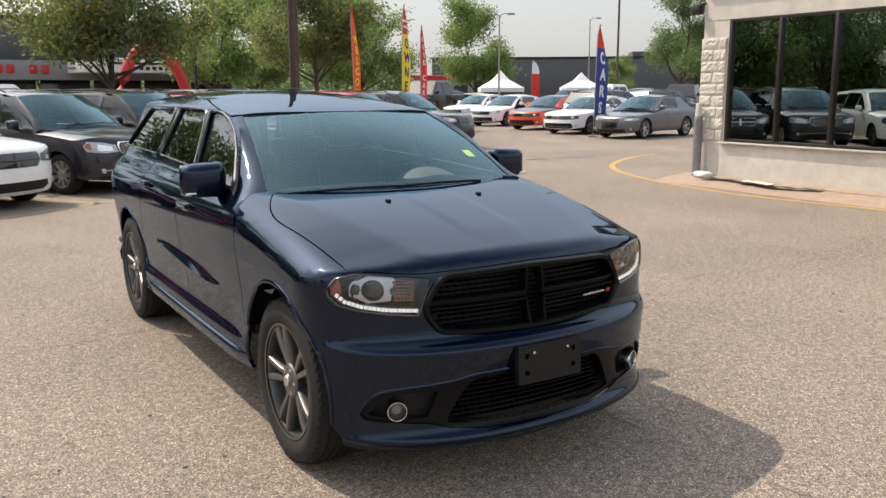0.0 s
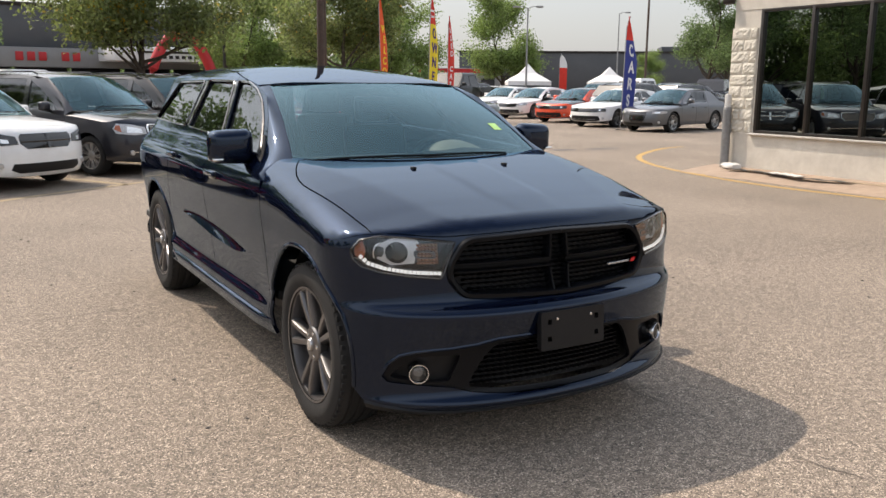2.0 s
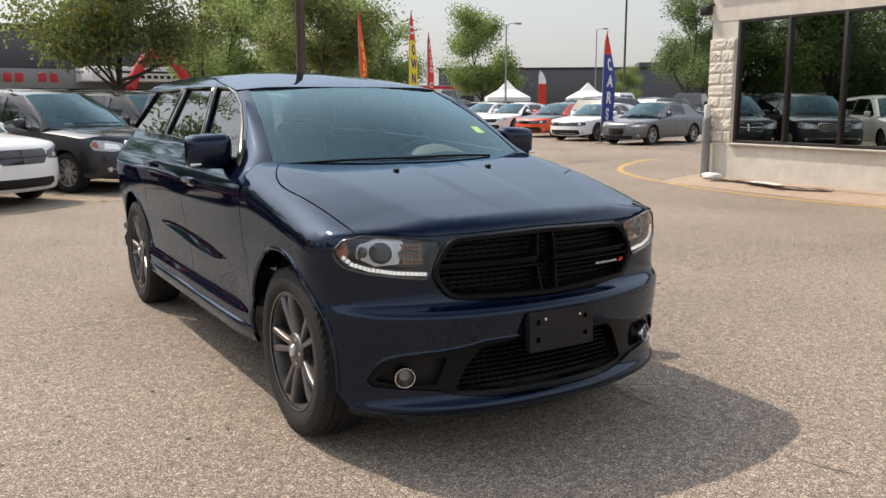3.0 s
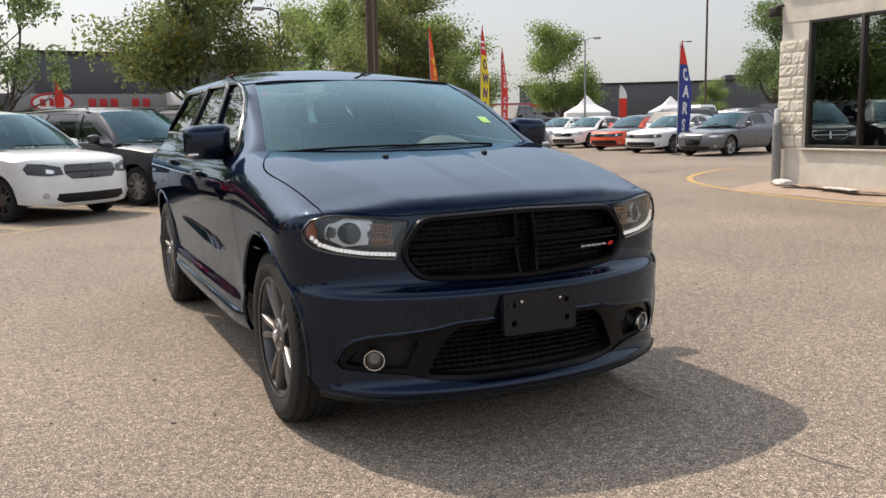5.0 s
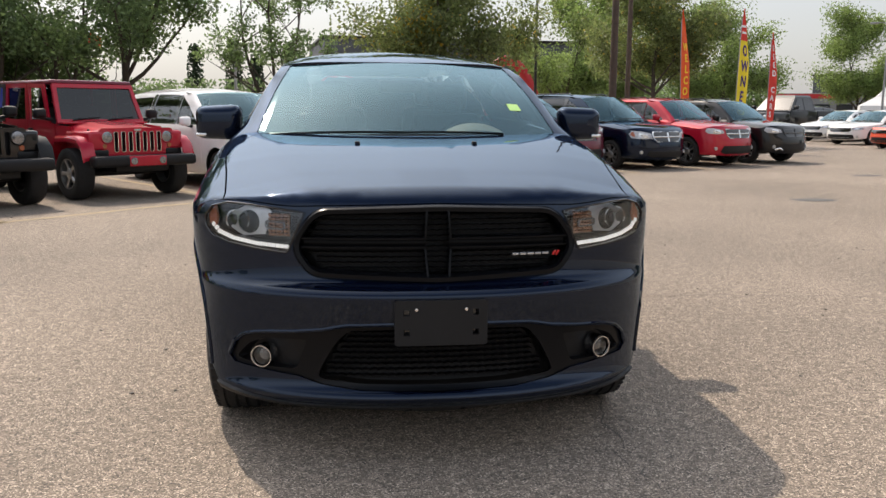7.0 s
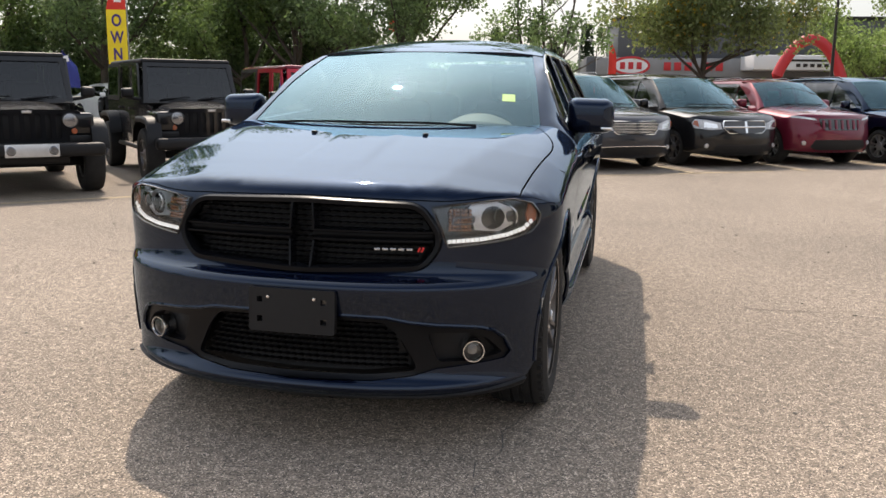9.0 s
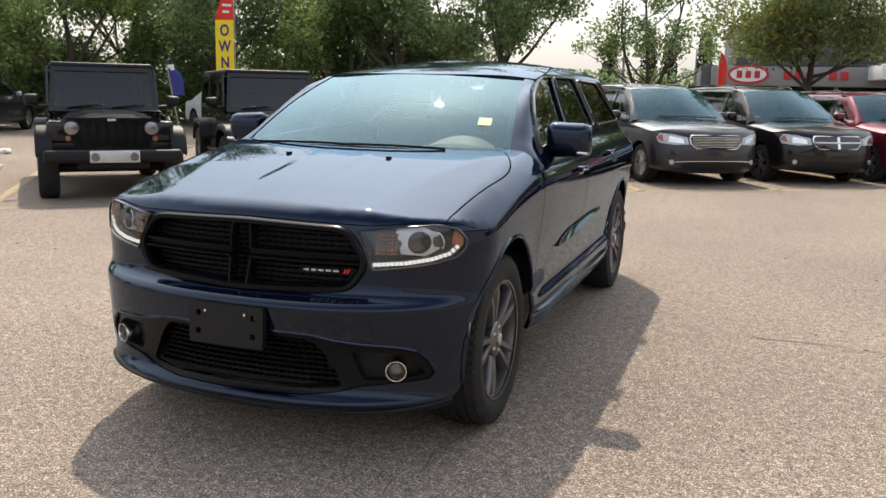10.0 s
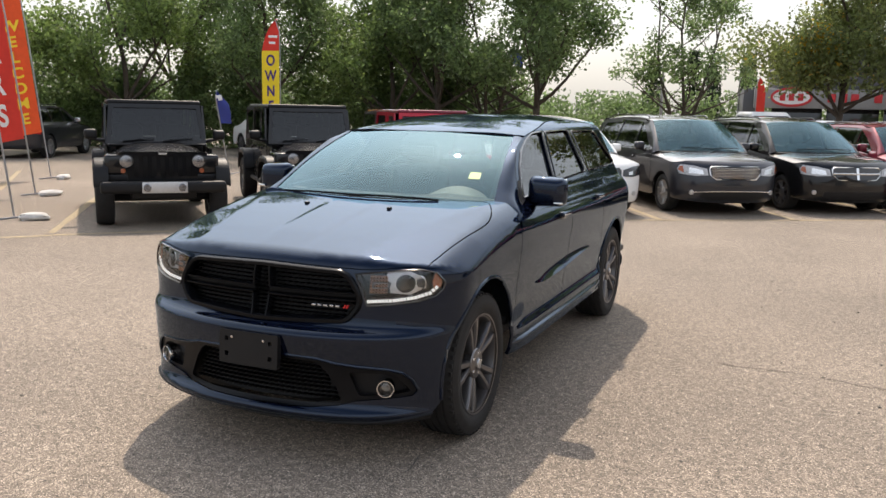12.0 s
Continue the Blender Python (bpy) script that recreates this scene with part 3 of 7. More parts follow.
    brow_line = [(0.805, 0.385), (0.778, 0.440), (0.740, 0.474), (0.69, 0.489), (0.63, 0.496), (0.54, 0.502), (0.44, 0.513), (0.35, 0.531), (0.2, 0.535), (0, 0.537)]
    brow, chin = brow_line[:-1], [(0.3, 0.284), (0.454, 0.302), (0.54, 0.328), (0.66, 0.341), (0.785, 0.356)]
    mouth = brow + [(0, 0.537)] + [(-x, z) for x, z in reversed(brow)] + [(-x, z) for x, z in reversed(chin)] + [(0, 0.279)] + chin
    mouth_h = [(hd(x), z) for x, z in mouth]
    fog_h = [(hd(x), z) for x, z in fog]
    y_side = -0.17
    a_end = math.degrees(math.acos((y_side - ARCH_Y) / ARCH_R))
    edge = [(S.hy(y), z) for y, z in arch(ARCH_Y, ARCH_Z, ARCH_R, 192, a_end, 10)]
    hs = [S.hy(y_side) * i / 14 for i in range(14, -1, -1)]
    top_r = [(h, S.top(h, cap) - 0.002) for h in hs]
    h_low = S.hy(-0.487)
    shut = lerp_table([(0.0, 0.962), (0.455, 0.952), (0.52, 0.950), (0.60, 0.955), (0.70, 0.966), (0.785, 0.970), (0.83, 0.972)])
    h0 = hd(0.805)
    shut_z = lambda h: min(shut(abs(S(h, 0.97).x)), S.top(abs(h), cap) - 0.004)
    top_r = [(h, z) for h, z in top_r if h > h0] + [(h0 * i / 16, shut_z(h0 * i / 16)) for i in range(16, -1, -1)]
    right = [(0.0, 0.195), (hd(0.4), 0.198), (hd(0.65), 0.215), (h_low, 0.262)] + edge + top_r
    left = [(-h, z) for h, z in right]
    nose_poly = right + [p for p in reversed(left[1:-1])]
    mirrored = lambda poly: [(-h, z) for h, z in poly]
    nose = sheet(nose_poly, on(0), [grille_h, lamp_h, mirrored(lamp_h), mouth_h], 0.03, (0.045, 0.014), 0.0, C)
    part("chin_spoiler", sheet([(-h_low, 0.235), (-hd(0.6), 0.20), (0, 0.17), (hd(0.6), 0.20), (h_low, 0.235), (h_low, 0.262), (hd(0.6), 0.225), (0, 0.205), (-hd(0.6), 0.225), (-h_low, 0.262)], on(0.012), (), 0.04, 0.06, 0.03, C), PLASTIC, car)

    # grille
    g = part("grille", ribbon([S(h, z, 0.003) for h, z in [tuple(v)[:2] for v in dense([(h, z, 0) for h, z in grille_h], 0.03)]], 0.030, 0.05), SURROUND, car, "gloss black grille surround")
    part("grille_backing", sheet(grille_h, on(-0.07), (), 0.05, 0.1, 0.004, C), PLASTIC, g)
    mesh = bmesh.new()
    for r in range(13):
        z = 0.703 + r * 0.0195
        half = 0.0
        for k in range(120):
            x = k * 0.005
            if x < 0.52 - max(0, 0.80 - z) * 0.75 - max(0, z - 0.83) * 0.62:
                half = x
        seg = int(half * 2 / 0.036)
        for k in range(seg):
            x0 = -half + k * 0.036 + (0.018 if r % 2 else 0)
            pts = [S(hd(x), z + dz, -0.040) for x, dz in ((x0, 0), (x0 + 0.012, 0.0035), (x0 + 0.024, 0.0035), (x0 + 0.036, 0))]
            if abs(x0 + 0.036) < half:
                merge(mesh, ribbon(pts, 0.006, 0.02, False))
    part("grille_mesh", mesh, GRILLE_BLACK, g)
    for sg in (-1, 1):
        for z0 in (0.838, 0.806):
            part("crossbar", ribbon([S(hd(sg * x), z0, -0.004) for x in [0.045 + i / 12 * 0.46 for i in range(13)]], 0.011, 0.03, False), SURROUND, g)
        part("bar_filling", ribbon([S(hd(sg * x), 0.822, -0.018) for x in [0.045 + i / 12 * 0.46 for i in range(13)]], 0.026, 0.02, False), GRILLE_BLACK, g)
    for sg in (-1, 1):
        for zs in ((0.70, 0.80), (0.836, 0.94)):
            far = 0 if zs[0] < 0.75 else 1
            part("upright", ribbon([S(hd(sg * (0.040 + 0.008 * abs(t - far))), zs[0] + (zs[1] - zs[0]) * t, 0.004 - 0.012 * abs(t - far)) for t in (0, 0.33, 0.66, 1)], 0.014, 0.04, False), SURROUND, g)
    badge = bmesh.new()
    for k in range(5):
        p = S(hd(0.296 + k * 0.030), 0.776, 0.002)
        box(p.x, p.y, p.z, 0.024, 0.008, 0.010, 0.002, 1, badge)
    part("badge", badge, BADGE, g, "small silver lettering shape")
    slash = bmesh.new()
    for k in range(2):
        p = S(hd(0.452 + k * 0.013), 0.776, 0.002)
        box(0, 0, 0, 0.008, 0.008, 0.020, 0.001, 1, slash, Matrix.Translation(p) @ pose(0, 0, 0, 0, 30, 0))
    part("badge_stripe", slash, BADGE_RED, g, "two small red slanted stripes")

    # lower intake and number plate bracket
    fascia = part("lower_fascia", sheet(mouth_h, on(-0.012), [intake_h, fog_h, mirrored(fog_h)], 0.03, (0.05, 0.03), 0.02, C), FASCIA, car, "smooth black lower bumper insert")
    part("fascia_edge", tube([tuple(q) for q in dense([S(hd(x), z, -0.004) for x, z in [(-x, z) for x, z in brow_line] + list(reversed(brow_line[:-1]))], 0.03, False)], 0.009, 8), NAVY, fascia, "rolled navy edge of the bumper skin")
    b = part("lower_intake", sheet(intake_h, on(-0.07), (), 0.05, 0.1, 0.004, C), PLASTIC, car, "black mesh lower intake")
    mesh = bmesh.new()
    for r in range(9):
        z = 0.322 + r * 0.021
        half = 0.475 - (z - 0.322) * 0.66
        for k in range(int(half * 2 / 0.034)):
            x0 = -half + k * 0.034 + (0.017 if r % 2 else 0)
            if abs(x0 + 0.034) < half:
                merge(mesh, ribbon([S(hd(x), z + dz, -0.045) for x, dz in ((x0, 0), (x0 + 0.011, 0.004), (x0 + 0.023, 0.004), (x0 + 0.034, 0))], 0.0065, 0.02, False))
    part("intake_mesh", mesh, GRILLE_BLACK, b)
    outline = rounded([(-0.168, 0.468), (0.168, 0.468), (0.168, 0.632), (-0.168, 0.632)], 0.012, 3)
    slots = [[(x - 0.011, z - 0.011), (x + 0.011, z - 0.011), (x + 0.011, z + 0.011), (x - 0.011, z + 0.011)] for x in (-0.125, 0.125) for z in (0.515, 0.588)]
    plate = part("plate_bracket", sheet(outline, lambda x, z: Vector((x, -0.812 + 0.10 * x * x - (0.55 - z) * 0.05, z)), slots, 0.03, 0.08, 0.03, C), PLASTIC, car, "empty black number plate bracket")
    part("plate_backing", box(0, -0.786, 0.55, 0.30, 0.01, 0.14, 0.002), GLOSS_BLACK, plate)
    for x in (-0.09, 0.09):
        part("screw", moved(lathe([(0, 0.004), (0.006, 0.003), (0.007, 0.0)], 10), Matrix.Translation((x, -0.812, 0.600)) @ pose(0, 0, 0, 0, 0, -90)), CHROME, plate)

    for sg in (-1, 1):
        flip = (lambda poly: poly) if sg > 0 else mirrored
        # fog lamp in its pocket
        pocket = bmesh.new()
        loop = [tuple(v)[:2] for v in dense([(h, z, 0) for h, z in flip(fog_h)], 0.03)]
        rings = [[pocket.verts.new(S(h, z, o)) for h, z in loop] for o in (-0.012, -0.060)]
        for i in range(len(loop)):
            pocket.faces.new((rings[0][i], rings[0][(i + 1) % len(loop)], rings[1][(i + 1) % len(loop)], rings[1][i]))
        merge(pocket, sheet(flip(fog_h), on(-0.055), (), 0.05, 0.1, 0.0, C))
        fl = part("fog_lamp", pocket, PLASTIC, car, "round fog lamp in a black bezel")
        place = Matrix.Translation((sg * 0.651, -0.632, 0.396)) @ pose(0, 0, 0, 0, 0, -90 + sg * 22)
        part("lamp_ring", moved(lathe([(0.036, 0.0), (0.038, 0.006), (0.041, 0.006), (0.044, -0.002), (0.044, -0.05)], 32), place), LAMP_CHROME, fl)
        part("lamp_lens", moved(lathe([(0.0, 0.006), (0.02, 0.004), (0.035, -0.004)], 24), place), LENS, fl)
        part("lamp_bowl", moved(lathe([(0.0, -0.03), (0.02, -0.026), (0.036, -0.006)], 24), place), DISC, fl)
        # head lamp
        loop = [tuple(v)[:2] for v in dense([(h, z, 0) for h, z in flip(lamp_h)], 0.03)]
        bucket = bmesh.new()
        rings = [[bucket.verts.new(S(h, z, o)) for h, z in loop] for o in (-0.002, -0.10)]
        for i in range(len(loop)):
            bucket.faces.new((rings[0][i], rings[0][(i + 1) % len(loop)], rings[1][(i + 1) % len(loop)], rings[1][i]))
        merge(bucket, sheet(flip(lamp_h), on(-0.10), (), 0.05, 0.1, 0.0, C))
        hl = part("headlamp", bucket, GLOSS_BLACK, car, "clear headlamp with white LED strip and amber corner")
        place = Matrix.Translation((sg * 0.737, -0.475, 0.886)) @ pose(0, 0, 0, 0, 0, -90 + sg * 8)
        part("projector_ring", moved(lathe([(0.038, -0.004), (0.041, 0.010), (0.045, 0.008), (0.048, -0.02), (0.048, -0.06)], 32), place), LAMP_CHROME, hl)
        part("projector_lens", moved(lathe([(0.0, 0.018), (0.018, 0.015), (0.030, 0.006), (0.039, -0.012)], 28), place), GLOSS_BLACK, hl)
        refl = [(0.672, 0.842), (0.76, 0.834), (0.808, 0.86), (0.803, 0.92), (0.75, 0.946), (0.662, 0.940), (0.648, 0.925)]
        ph = hd(0.737)
        hole = [(hd(0.737 + 0.044 * math.cos(a * math.tau / 14)), 0.886 + 0.044 * math.sin(a * math.tau / 14)) for a in range(14)]
        part("reflector", sheet(flip([(hd(x), z) for x, z in refl]), on(-0.045), [flip(hole)], 0.03, 0.06, 0.004, C), LAMP_SILVER, hl)
        part("corner_reflector", sheet(flip([(hd(0.84), 0.865), (hd(0.866), 0.875), (hd(0.868), 0.92), (hd(0.845), 0.945), (hd(0.832), 0.90)]), on(-0.012), (), 0.03, 0.06, 0.008, C), AMBER, hl)
        cells = bmesh.new()
        for i in range(6):
            for j in range(6):
                p = S(flip([(hd(0.580 + i * 0.0145), 0)])[0][0], 0.843 + j * 0.0142, -0.045)
                box(0, 0, 0, 0.012, 0.02, 0.010, 0.003, 1, cells, Matrix.Translation(p) @ pose(0, 0, 0, 25 * (j % 2), 0, 20 * (i % 2)))
        part("turn_signal", cells, LAMP_AMBER, hl, "small amber-tinted reflector cells")
        ring = rounded([(0.583, 0.864), (0.655, 0.868), (0.655, 0.892), (0.583, 0.888)], 0.008, 3)
        part("signal_frame", ribbon([S(h, z, -0.028) for h, z in flip([(hd(x), z) for x, z in ring])], 0.008, 0.02), LAMP_BODY, hl)
        band = [(0.550, 0.803), (0.68, 0.812), (0.77, 0.827), (0.825, 0.847), (0.848, 0.872)]
        strip = [S(h, z, -0.012) for h, z in flip([(hd(p[0]), p[1]) for p in [tuple(v)[:2] for v in dense([(x, z, 0) for x, z in band], 0.0145, False)]])]
        beads = bmesh.new()
        for i, p in enumerate(strip):
            d = strip[min(i + 1, len(strip) - 1)] - strip[max(i - 1, 0)]
            box(0, 0, 0, 0.0148, 0.012, 0.0145, 0.003, 2, beads, Matrix.Translation(p) @ d.to_track_quat('X', 'Z').to_matrix().to_4x4())
        part("led_strip", beads, DRL, hl, "lit white LED strip")
        part("led_bed", ribbon([q + Vector((0, 0.006, 0)) for q in strip], 0.024, 0.02, False), LAMP_BODY, hl)
        part("lens", sheet(flip(lamp_h), on(0.0), (), 0.03, 0.05, 0.0, C), LENS, hl).visible_shadow = False
        part("lamp_trim", ribbon([S(h, z, 0.001) for h, z in loop], 0.008, 0.02), GLOSS_BLACK, hl)

    # bonnet and wings
    x_seam = lerp_table([(-0.55, 0.772), (-0.45, 0.785), (-0.2, 0.808), (0.0, 0.832), (0.12, 0.842), (0.22, 0.834), (0.32, 0.803), (0.40, 0.768), (0.46, 0.735)])
    lead = [S(h0 * i / 20, S.top(h0 * i / 20, cap)) for i in range(-20, 21)]
    front_edge = [(p.x, p.y) for p in lead]
    y0 = front_edge[-1][1]
    ys = [y0 + (0.46 - y0) * i / 14 for i in range(1, 15)]
    back = [(0.69, 0.468), (0.64, 0.462), (0.55, 0.425), (0.4, 0.375), (0.2, 0.345), (0, 0.335), (-0.2, 0.345), (-0.4, 0.375), (-0.55, 0.425), (-0.64, 0.462), (-0.69, 0.468)]
    bonnet_poly = front_edge + [(x_seam(y) - 0.003, y) for y in ys] + back + [(-x_seam(y) + 0.003, y) for y in reversed(ys)]
    on_cap = lambda x, y: Vector((x, y, cap(x, y)))
    hood = sheet(bonnet_poly, on_cap, (), 0.03, 0.035, 0.0, C)
    hl_ = [h0 * i / 30 for i in range(-30, 31)]
    merge(hood, sheet([(h, shut_z(h) + 0.004) for h in hl_] + [(h, S.top(h, cap) + 0.0005) for h in reversed(hl_)], on(0), (), 0.03, (0.05, 0.012), 0.0, C))
    wings = []
    for sg in (-1, 1):
        shell_side = [S(h, S.top(h, cap)) for h in [h0 + (S.hy(0.5) - h0) * i / 18 for i in range(19)]]
        wing_top = [(sg * p.x, p.y) for p in shell_side] + [(sg * 0.76, 0.56), (sg * 0.68, 0.50)] + [(sg * (x_seam(y) + 0.004), y) for y in reversed(ys)] + [(sg * (front_edge[-1][0] + 0.004), front_edge[-1][1])]
        wing = sheet(wing_top, on_cap, (), 0.03, 0.03, 0.0, C)
        hw = [S.hy(y_side) + (S.hy(0.46) - S.hy(y_side)) * i / 8 for i in range(9)]
        a2 = [(S.hy(y), z) for y, z in arch(ARCH_Y, ARCH_Z, ARCH_R, a_end - 0.6, -6, 14)]
        side = a2 + [sy(0.462, 0.355), sy(0.462, 1.0)] + [(h, S.top(h, cap) - 0.001) for h in reversed(hw)]
        merge(wing, sheet([(sg * h, z) for h, z in side], on(0), (), 0.03, (0.05, 0.02), 0.0, C))
        wings.append(wing)
    soften([nose, hood] + wings, 0.038, lambda p: p.z > 0.88)
    part("front_bumper", thicken(nose, 0.012), NAVY, car)
    bonnet = part("bonnet", thicken(hood, 0.013), NAVY, car)
    for wing in wings:
        part("front_wing", thicken(wing, 0.012), NAVY, car)
    for sg in (-1, 1):
        part("washer_nozzle", box(sg * 0.267, 0.135, cap(0.267, 0.135) + 0.004, 0.022, 0.03, 0.012, 0.004), PLASTIC, bonnet)
        # doors, with a long hollow pressed into both
        top_of = lerp_table([(0.80, 0.688), (0.90, 0.712), (1.0, 0.727), (1.44, 0.743), (1.80, 0.751), (2.0, 0.748), (2.13, 0.736), (2.19, 0.715)])
        low_of = lerp_table([(0.80, 0.682), (0.90, 0.662), (1.05, 0.648), (1.44, 0.655), (1.80, 0.684), (2.0, 0.700), (2.13, 0.709), (2.19, 0.711)])
        def notch(ya, yb):
            ny = [ya + (yb - ya) * i / 16 for i in range(17)]
            return [(y, top_of(y)) for y in ny] + [(y, low_of(y)) for y in reversed(ny)]
        def hollow(ya, yb, parent):
            def dip(u, v):
                y = ya + (yb - ya) * u
                q = math.sin(math.pi * min(1, max(0, (y - 0.80) / 1.39))) ** 0.7
                z = low_of(y) + (top_of(y) - low_of(y)) * min(1, v / 0.85)
                d = v / 0.7 if v < 0.7 else (1 if v < 0.85 else (1 - v) / 0.15)
                return S(sg * S.hy(y), z, -0.040 * q * math.sin(d * math.pi / 2))
            part("side_scoop", grid(30, 12, dip, 0.004, C), NAVY, parent)
        def skin(name, poly, hole=None, glass_mat=None):
            ph = [(sg * S.hy(y), z) for y, z in poly]
            hh = [[(sg * S.hy(y), z) for y, z in hole]] if hole else []
            ob = part(name, sheet(ph, on(0), hh, 0.03, (0.06, 0.014), 0.016, C), NAVY, car)
            if hole:
                part("window", sheet(hh[0], on(-0.012), (), 0.05, 0.09, 0.0, C), glass_mat, ob).visible_shadow = False
                part("window_trim", loop_bar([S(h, z, 0.001) for h, z in [tuple(v)[:2] for v in dense([(h, z, 0) for h, z in hh[0]], 0.05)]], 0.008), GLOSS_BLACK, ob)
            return ob
        fd = skin("front_door", [(0.468, 0.40), (0.468, 1.03), (0.50, 1.09), (0.58, 1.125), (0.67, 1.18), (0.90, 1.385), (1.07, 1.486)] + frame_top(1.25, 1.4, 1.58, 1.755) + [(1.545, 1.235), (1.528, 1.05)] + notch(1.528, 0.80) + [(1.528, 0.40)],
                  rounded([(0.745, 1.19), (0.94, 1.358), (1.10, 1.458), (1.28, 1.522), (1.45, 1.557), (1.695, 1.567), (1.502, 1.235)], 0.03, 3), CLEAR_TINT)
        rd = skin("rear_door", [(1.536, 0.40)] + [(y, z) for y, z in reversed(notch(1.536, 2.19))] + [(1.536, 1.05), (1.552, 1.235)] + frame_top(1.762, 2.0, 2.2, 2.435) + [(2.462, 1.27), (2.465, 0.98), (2.52, 0.83), (2.60, 0.66), (2.625, 0.40)],
                  rounded([(1.565, 1.24), (1.775, 1.566), (2.375, 1.57), (2.412, 1.262)], 0.03, 3), TINTED)
        hollow(0.80, 1.528, fd)
        hollow(1.536, 2.19, rd)
        rear_arch = arch(3.042, ARCH_Z, ARCH_R - 0.01, 186, -6, 18)
        q = skin("rear_quarter", [(2.632, 0.40)] + rear_arch + [(3.93, 0.40), (3.95, 0.7), (3.92, 1.2), (3.82, 1.45), (3.68, 1.565)] + frame_top(3.5, 3.25, 3.0, 2.7, 2.442) + [(2.47, 1.27), (2.473, 0.98), (2.528, 0.83), (2.608, 0.66)],
                 rounded([(2.50, 1.262), (2.475, 1.565), (3.20, 1.555), (3.52, 1.275)], 0.05, 3), TINTED)
        for ya, yb, dr in (((1.512, 1.245), (1.528, 1.245), fd), ((1.536, 1.245), (1.56, 1.25), rd), ((2.418, 1.27), (2.462, 1.27), rd), ((2.470, 1.275), (2.495, 1.278), q)):
            lean = 0.205 if ya[0] < 2 else -0.022
            band = [ya, yb, (yb[0] + lean * (1.565 - yb[1]) / 0.33, 1.565), (ya[0] + lean * (1.565 - ya[1]) / 0.33, 1.565)]
            part("pillar_cover", sheet([(sg * S.hy(y), z) for y, z in band], on(0.003), (), 0.05, 0.06, 0.002, C), GLOSS_BLACK, dr)
        for y, z, dr in ((1.30, 1.052, fd), (2.33, 1.085, rd)):
            p = S(sg * S.hy(y), z, 0.024)
            grip = box(p.x, p.y, p.z, 0.022, 0.19, 0.032, 0.010, 3)
            ob = part("door_handle", grip, NAVY, dr)
            part("handle_chrome", box(p.x + sg * 0.011, p.y, p.z, 0.003, 0.15, 0.009, 0.001), CHROME, ob)
            part("handle_recess", box(p.x - sg * 0.02, p.y, p.z - 0.01, 0.012, 0.13, 0.05, 0.005), GLOSS_BLACK, ob)
        # sill, arch trims and wheel housings
        sill_z = lerp_table([(0.0, 0.318), (0.6, 0.374), (0.8, 0.390), (1.0, 0.402)])
        sill_out = lerp_table([(0.0, 0.004), (0.6, 0.020), (0.8, 0.016), (1.0, -0.002)])
        sill = grid(40, 10, lambda u, v: S(sg * S.hy(0.44 + 2.17 * u), sill_z(v), sill_out(v) * min(1.0, 0.2 + u * 10, 0.2 + (1 - u) * 10)), 0.02, C)
        part("side_sill", sill, NAVY, car)
        for yw, ra in ((ARCH_Y, ARCH_R), (3.042, ARCH_R - 0.01)):
            pts = []
            for y, z in arch(yw, ARCH_Z, ra - 0.003, 191, -4, 24):
                pts.append(S(sg * S.hy(y), z, -0.003))
            part("arch_trim", tube(pts, 0.011, 8), NAVY, car)
            liner = grid(20, 3, lambda u, v: Vector((sg * (0.55 + 0.262 * v), yw + (ra + 0.01) * math.cos(radians(192 - 196 * u)), ARCH_Z + (ra + 0.01) * math.sin(radians(192 - 196 * u)))))
            part("wheel_liner", liner, PLASTIC, car)
        wheel(car, sg * 0.893, 0.0, 0.383, 0.262, 0.255, RIM_DARK, (5, "split"))
        wheel(car, sg * 0.893, 3.042, 0.383, 0.262, 0.255, RIM_DARK, (5, "split"))
        door_mirror(car, sg, 0.845, 1.232, 0.842, 1.080, NAVY, hgt=0.188)
        part("mirror_base", sheet([(sg * S.hy(y), z) for y, z in ((0.66, 1.165), (0.80, 1.19), (0.88, 1.29), (0.81, 1.29))], on(0.004), (), 0.03, 0.06, 0.01, C), PLASTIC, car)
        # tail half
        hr = S.hy(3.94)
        tot = S.A * 2 + S.yrc - S.yc
        part("tailgate", sheet([(sg * hr, 0.36), (sg * hr, 1.2), (sg * (hr - 0.05), 1.5), (sg * (hr + 0.02), 1.57), (sg * tot, 1.57), (sg * tot, 0.36)], on(0), (), 0.06, 0.1, 0.02, C), NAVY, car)
        part("tail_lamp", sheet([(sg * (hr - 0.14), 0.98), (sg * (hr + 0.35), 1.0), (sg * (hr + 0.35), 1.12), (sg * (hr - 0.10), 1.12)], on(0.006), (), 0.06, 0.1, 0.02, C), TAIL_RED, car)

    # windscreen, pillars, roof
    def ws(u, v, off=0.0):
        x = (2 * u - 1)
        e = 1 - x * x
        p0 = Vector((x * 0.745, 0.515 - 0.145 * e, 1.180 + 0.018 * e))
        p1 = Vector((x * 0.605, 1.235 - 0.115 * e, 1.541 + 0.018 * e))
        p = p0.lerp(p1, v)
        bow = 0.028 * math.sin(v * math.pi)
        return p + Vector((0, -0.45, 0.9)).normalized() * (bow + off)
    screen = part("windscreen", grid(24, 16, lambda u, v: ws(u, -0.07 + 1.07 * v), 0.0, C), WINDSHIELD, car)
    screen.visible_shadow = False
    frit = bmesh.new()
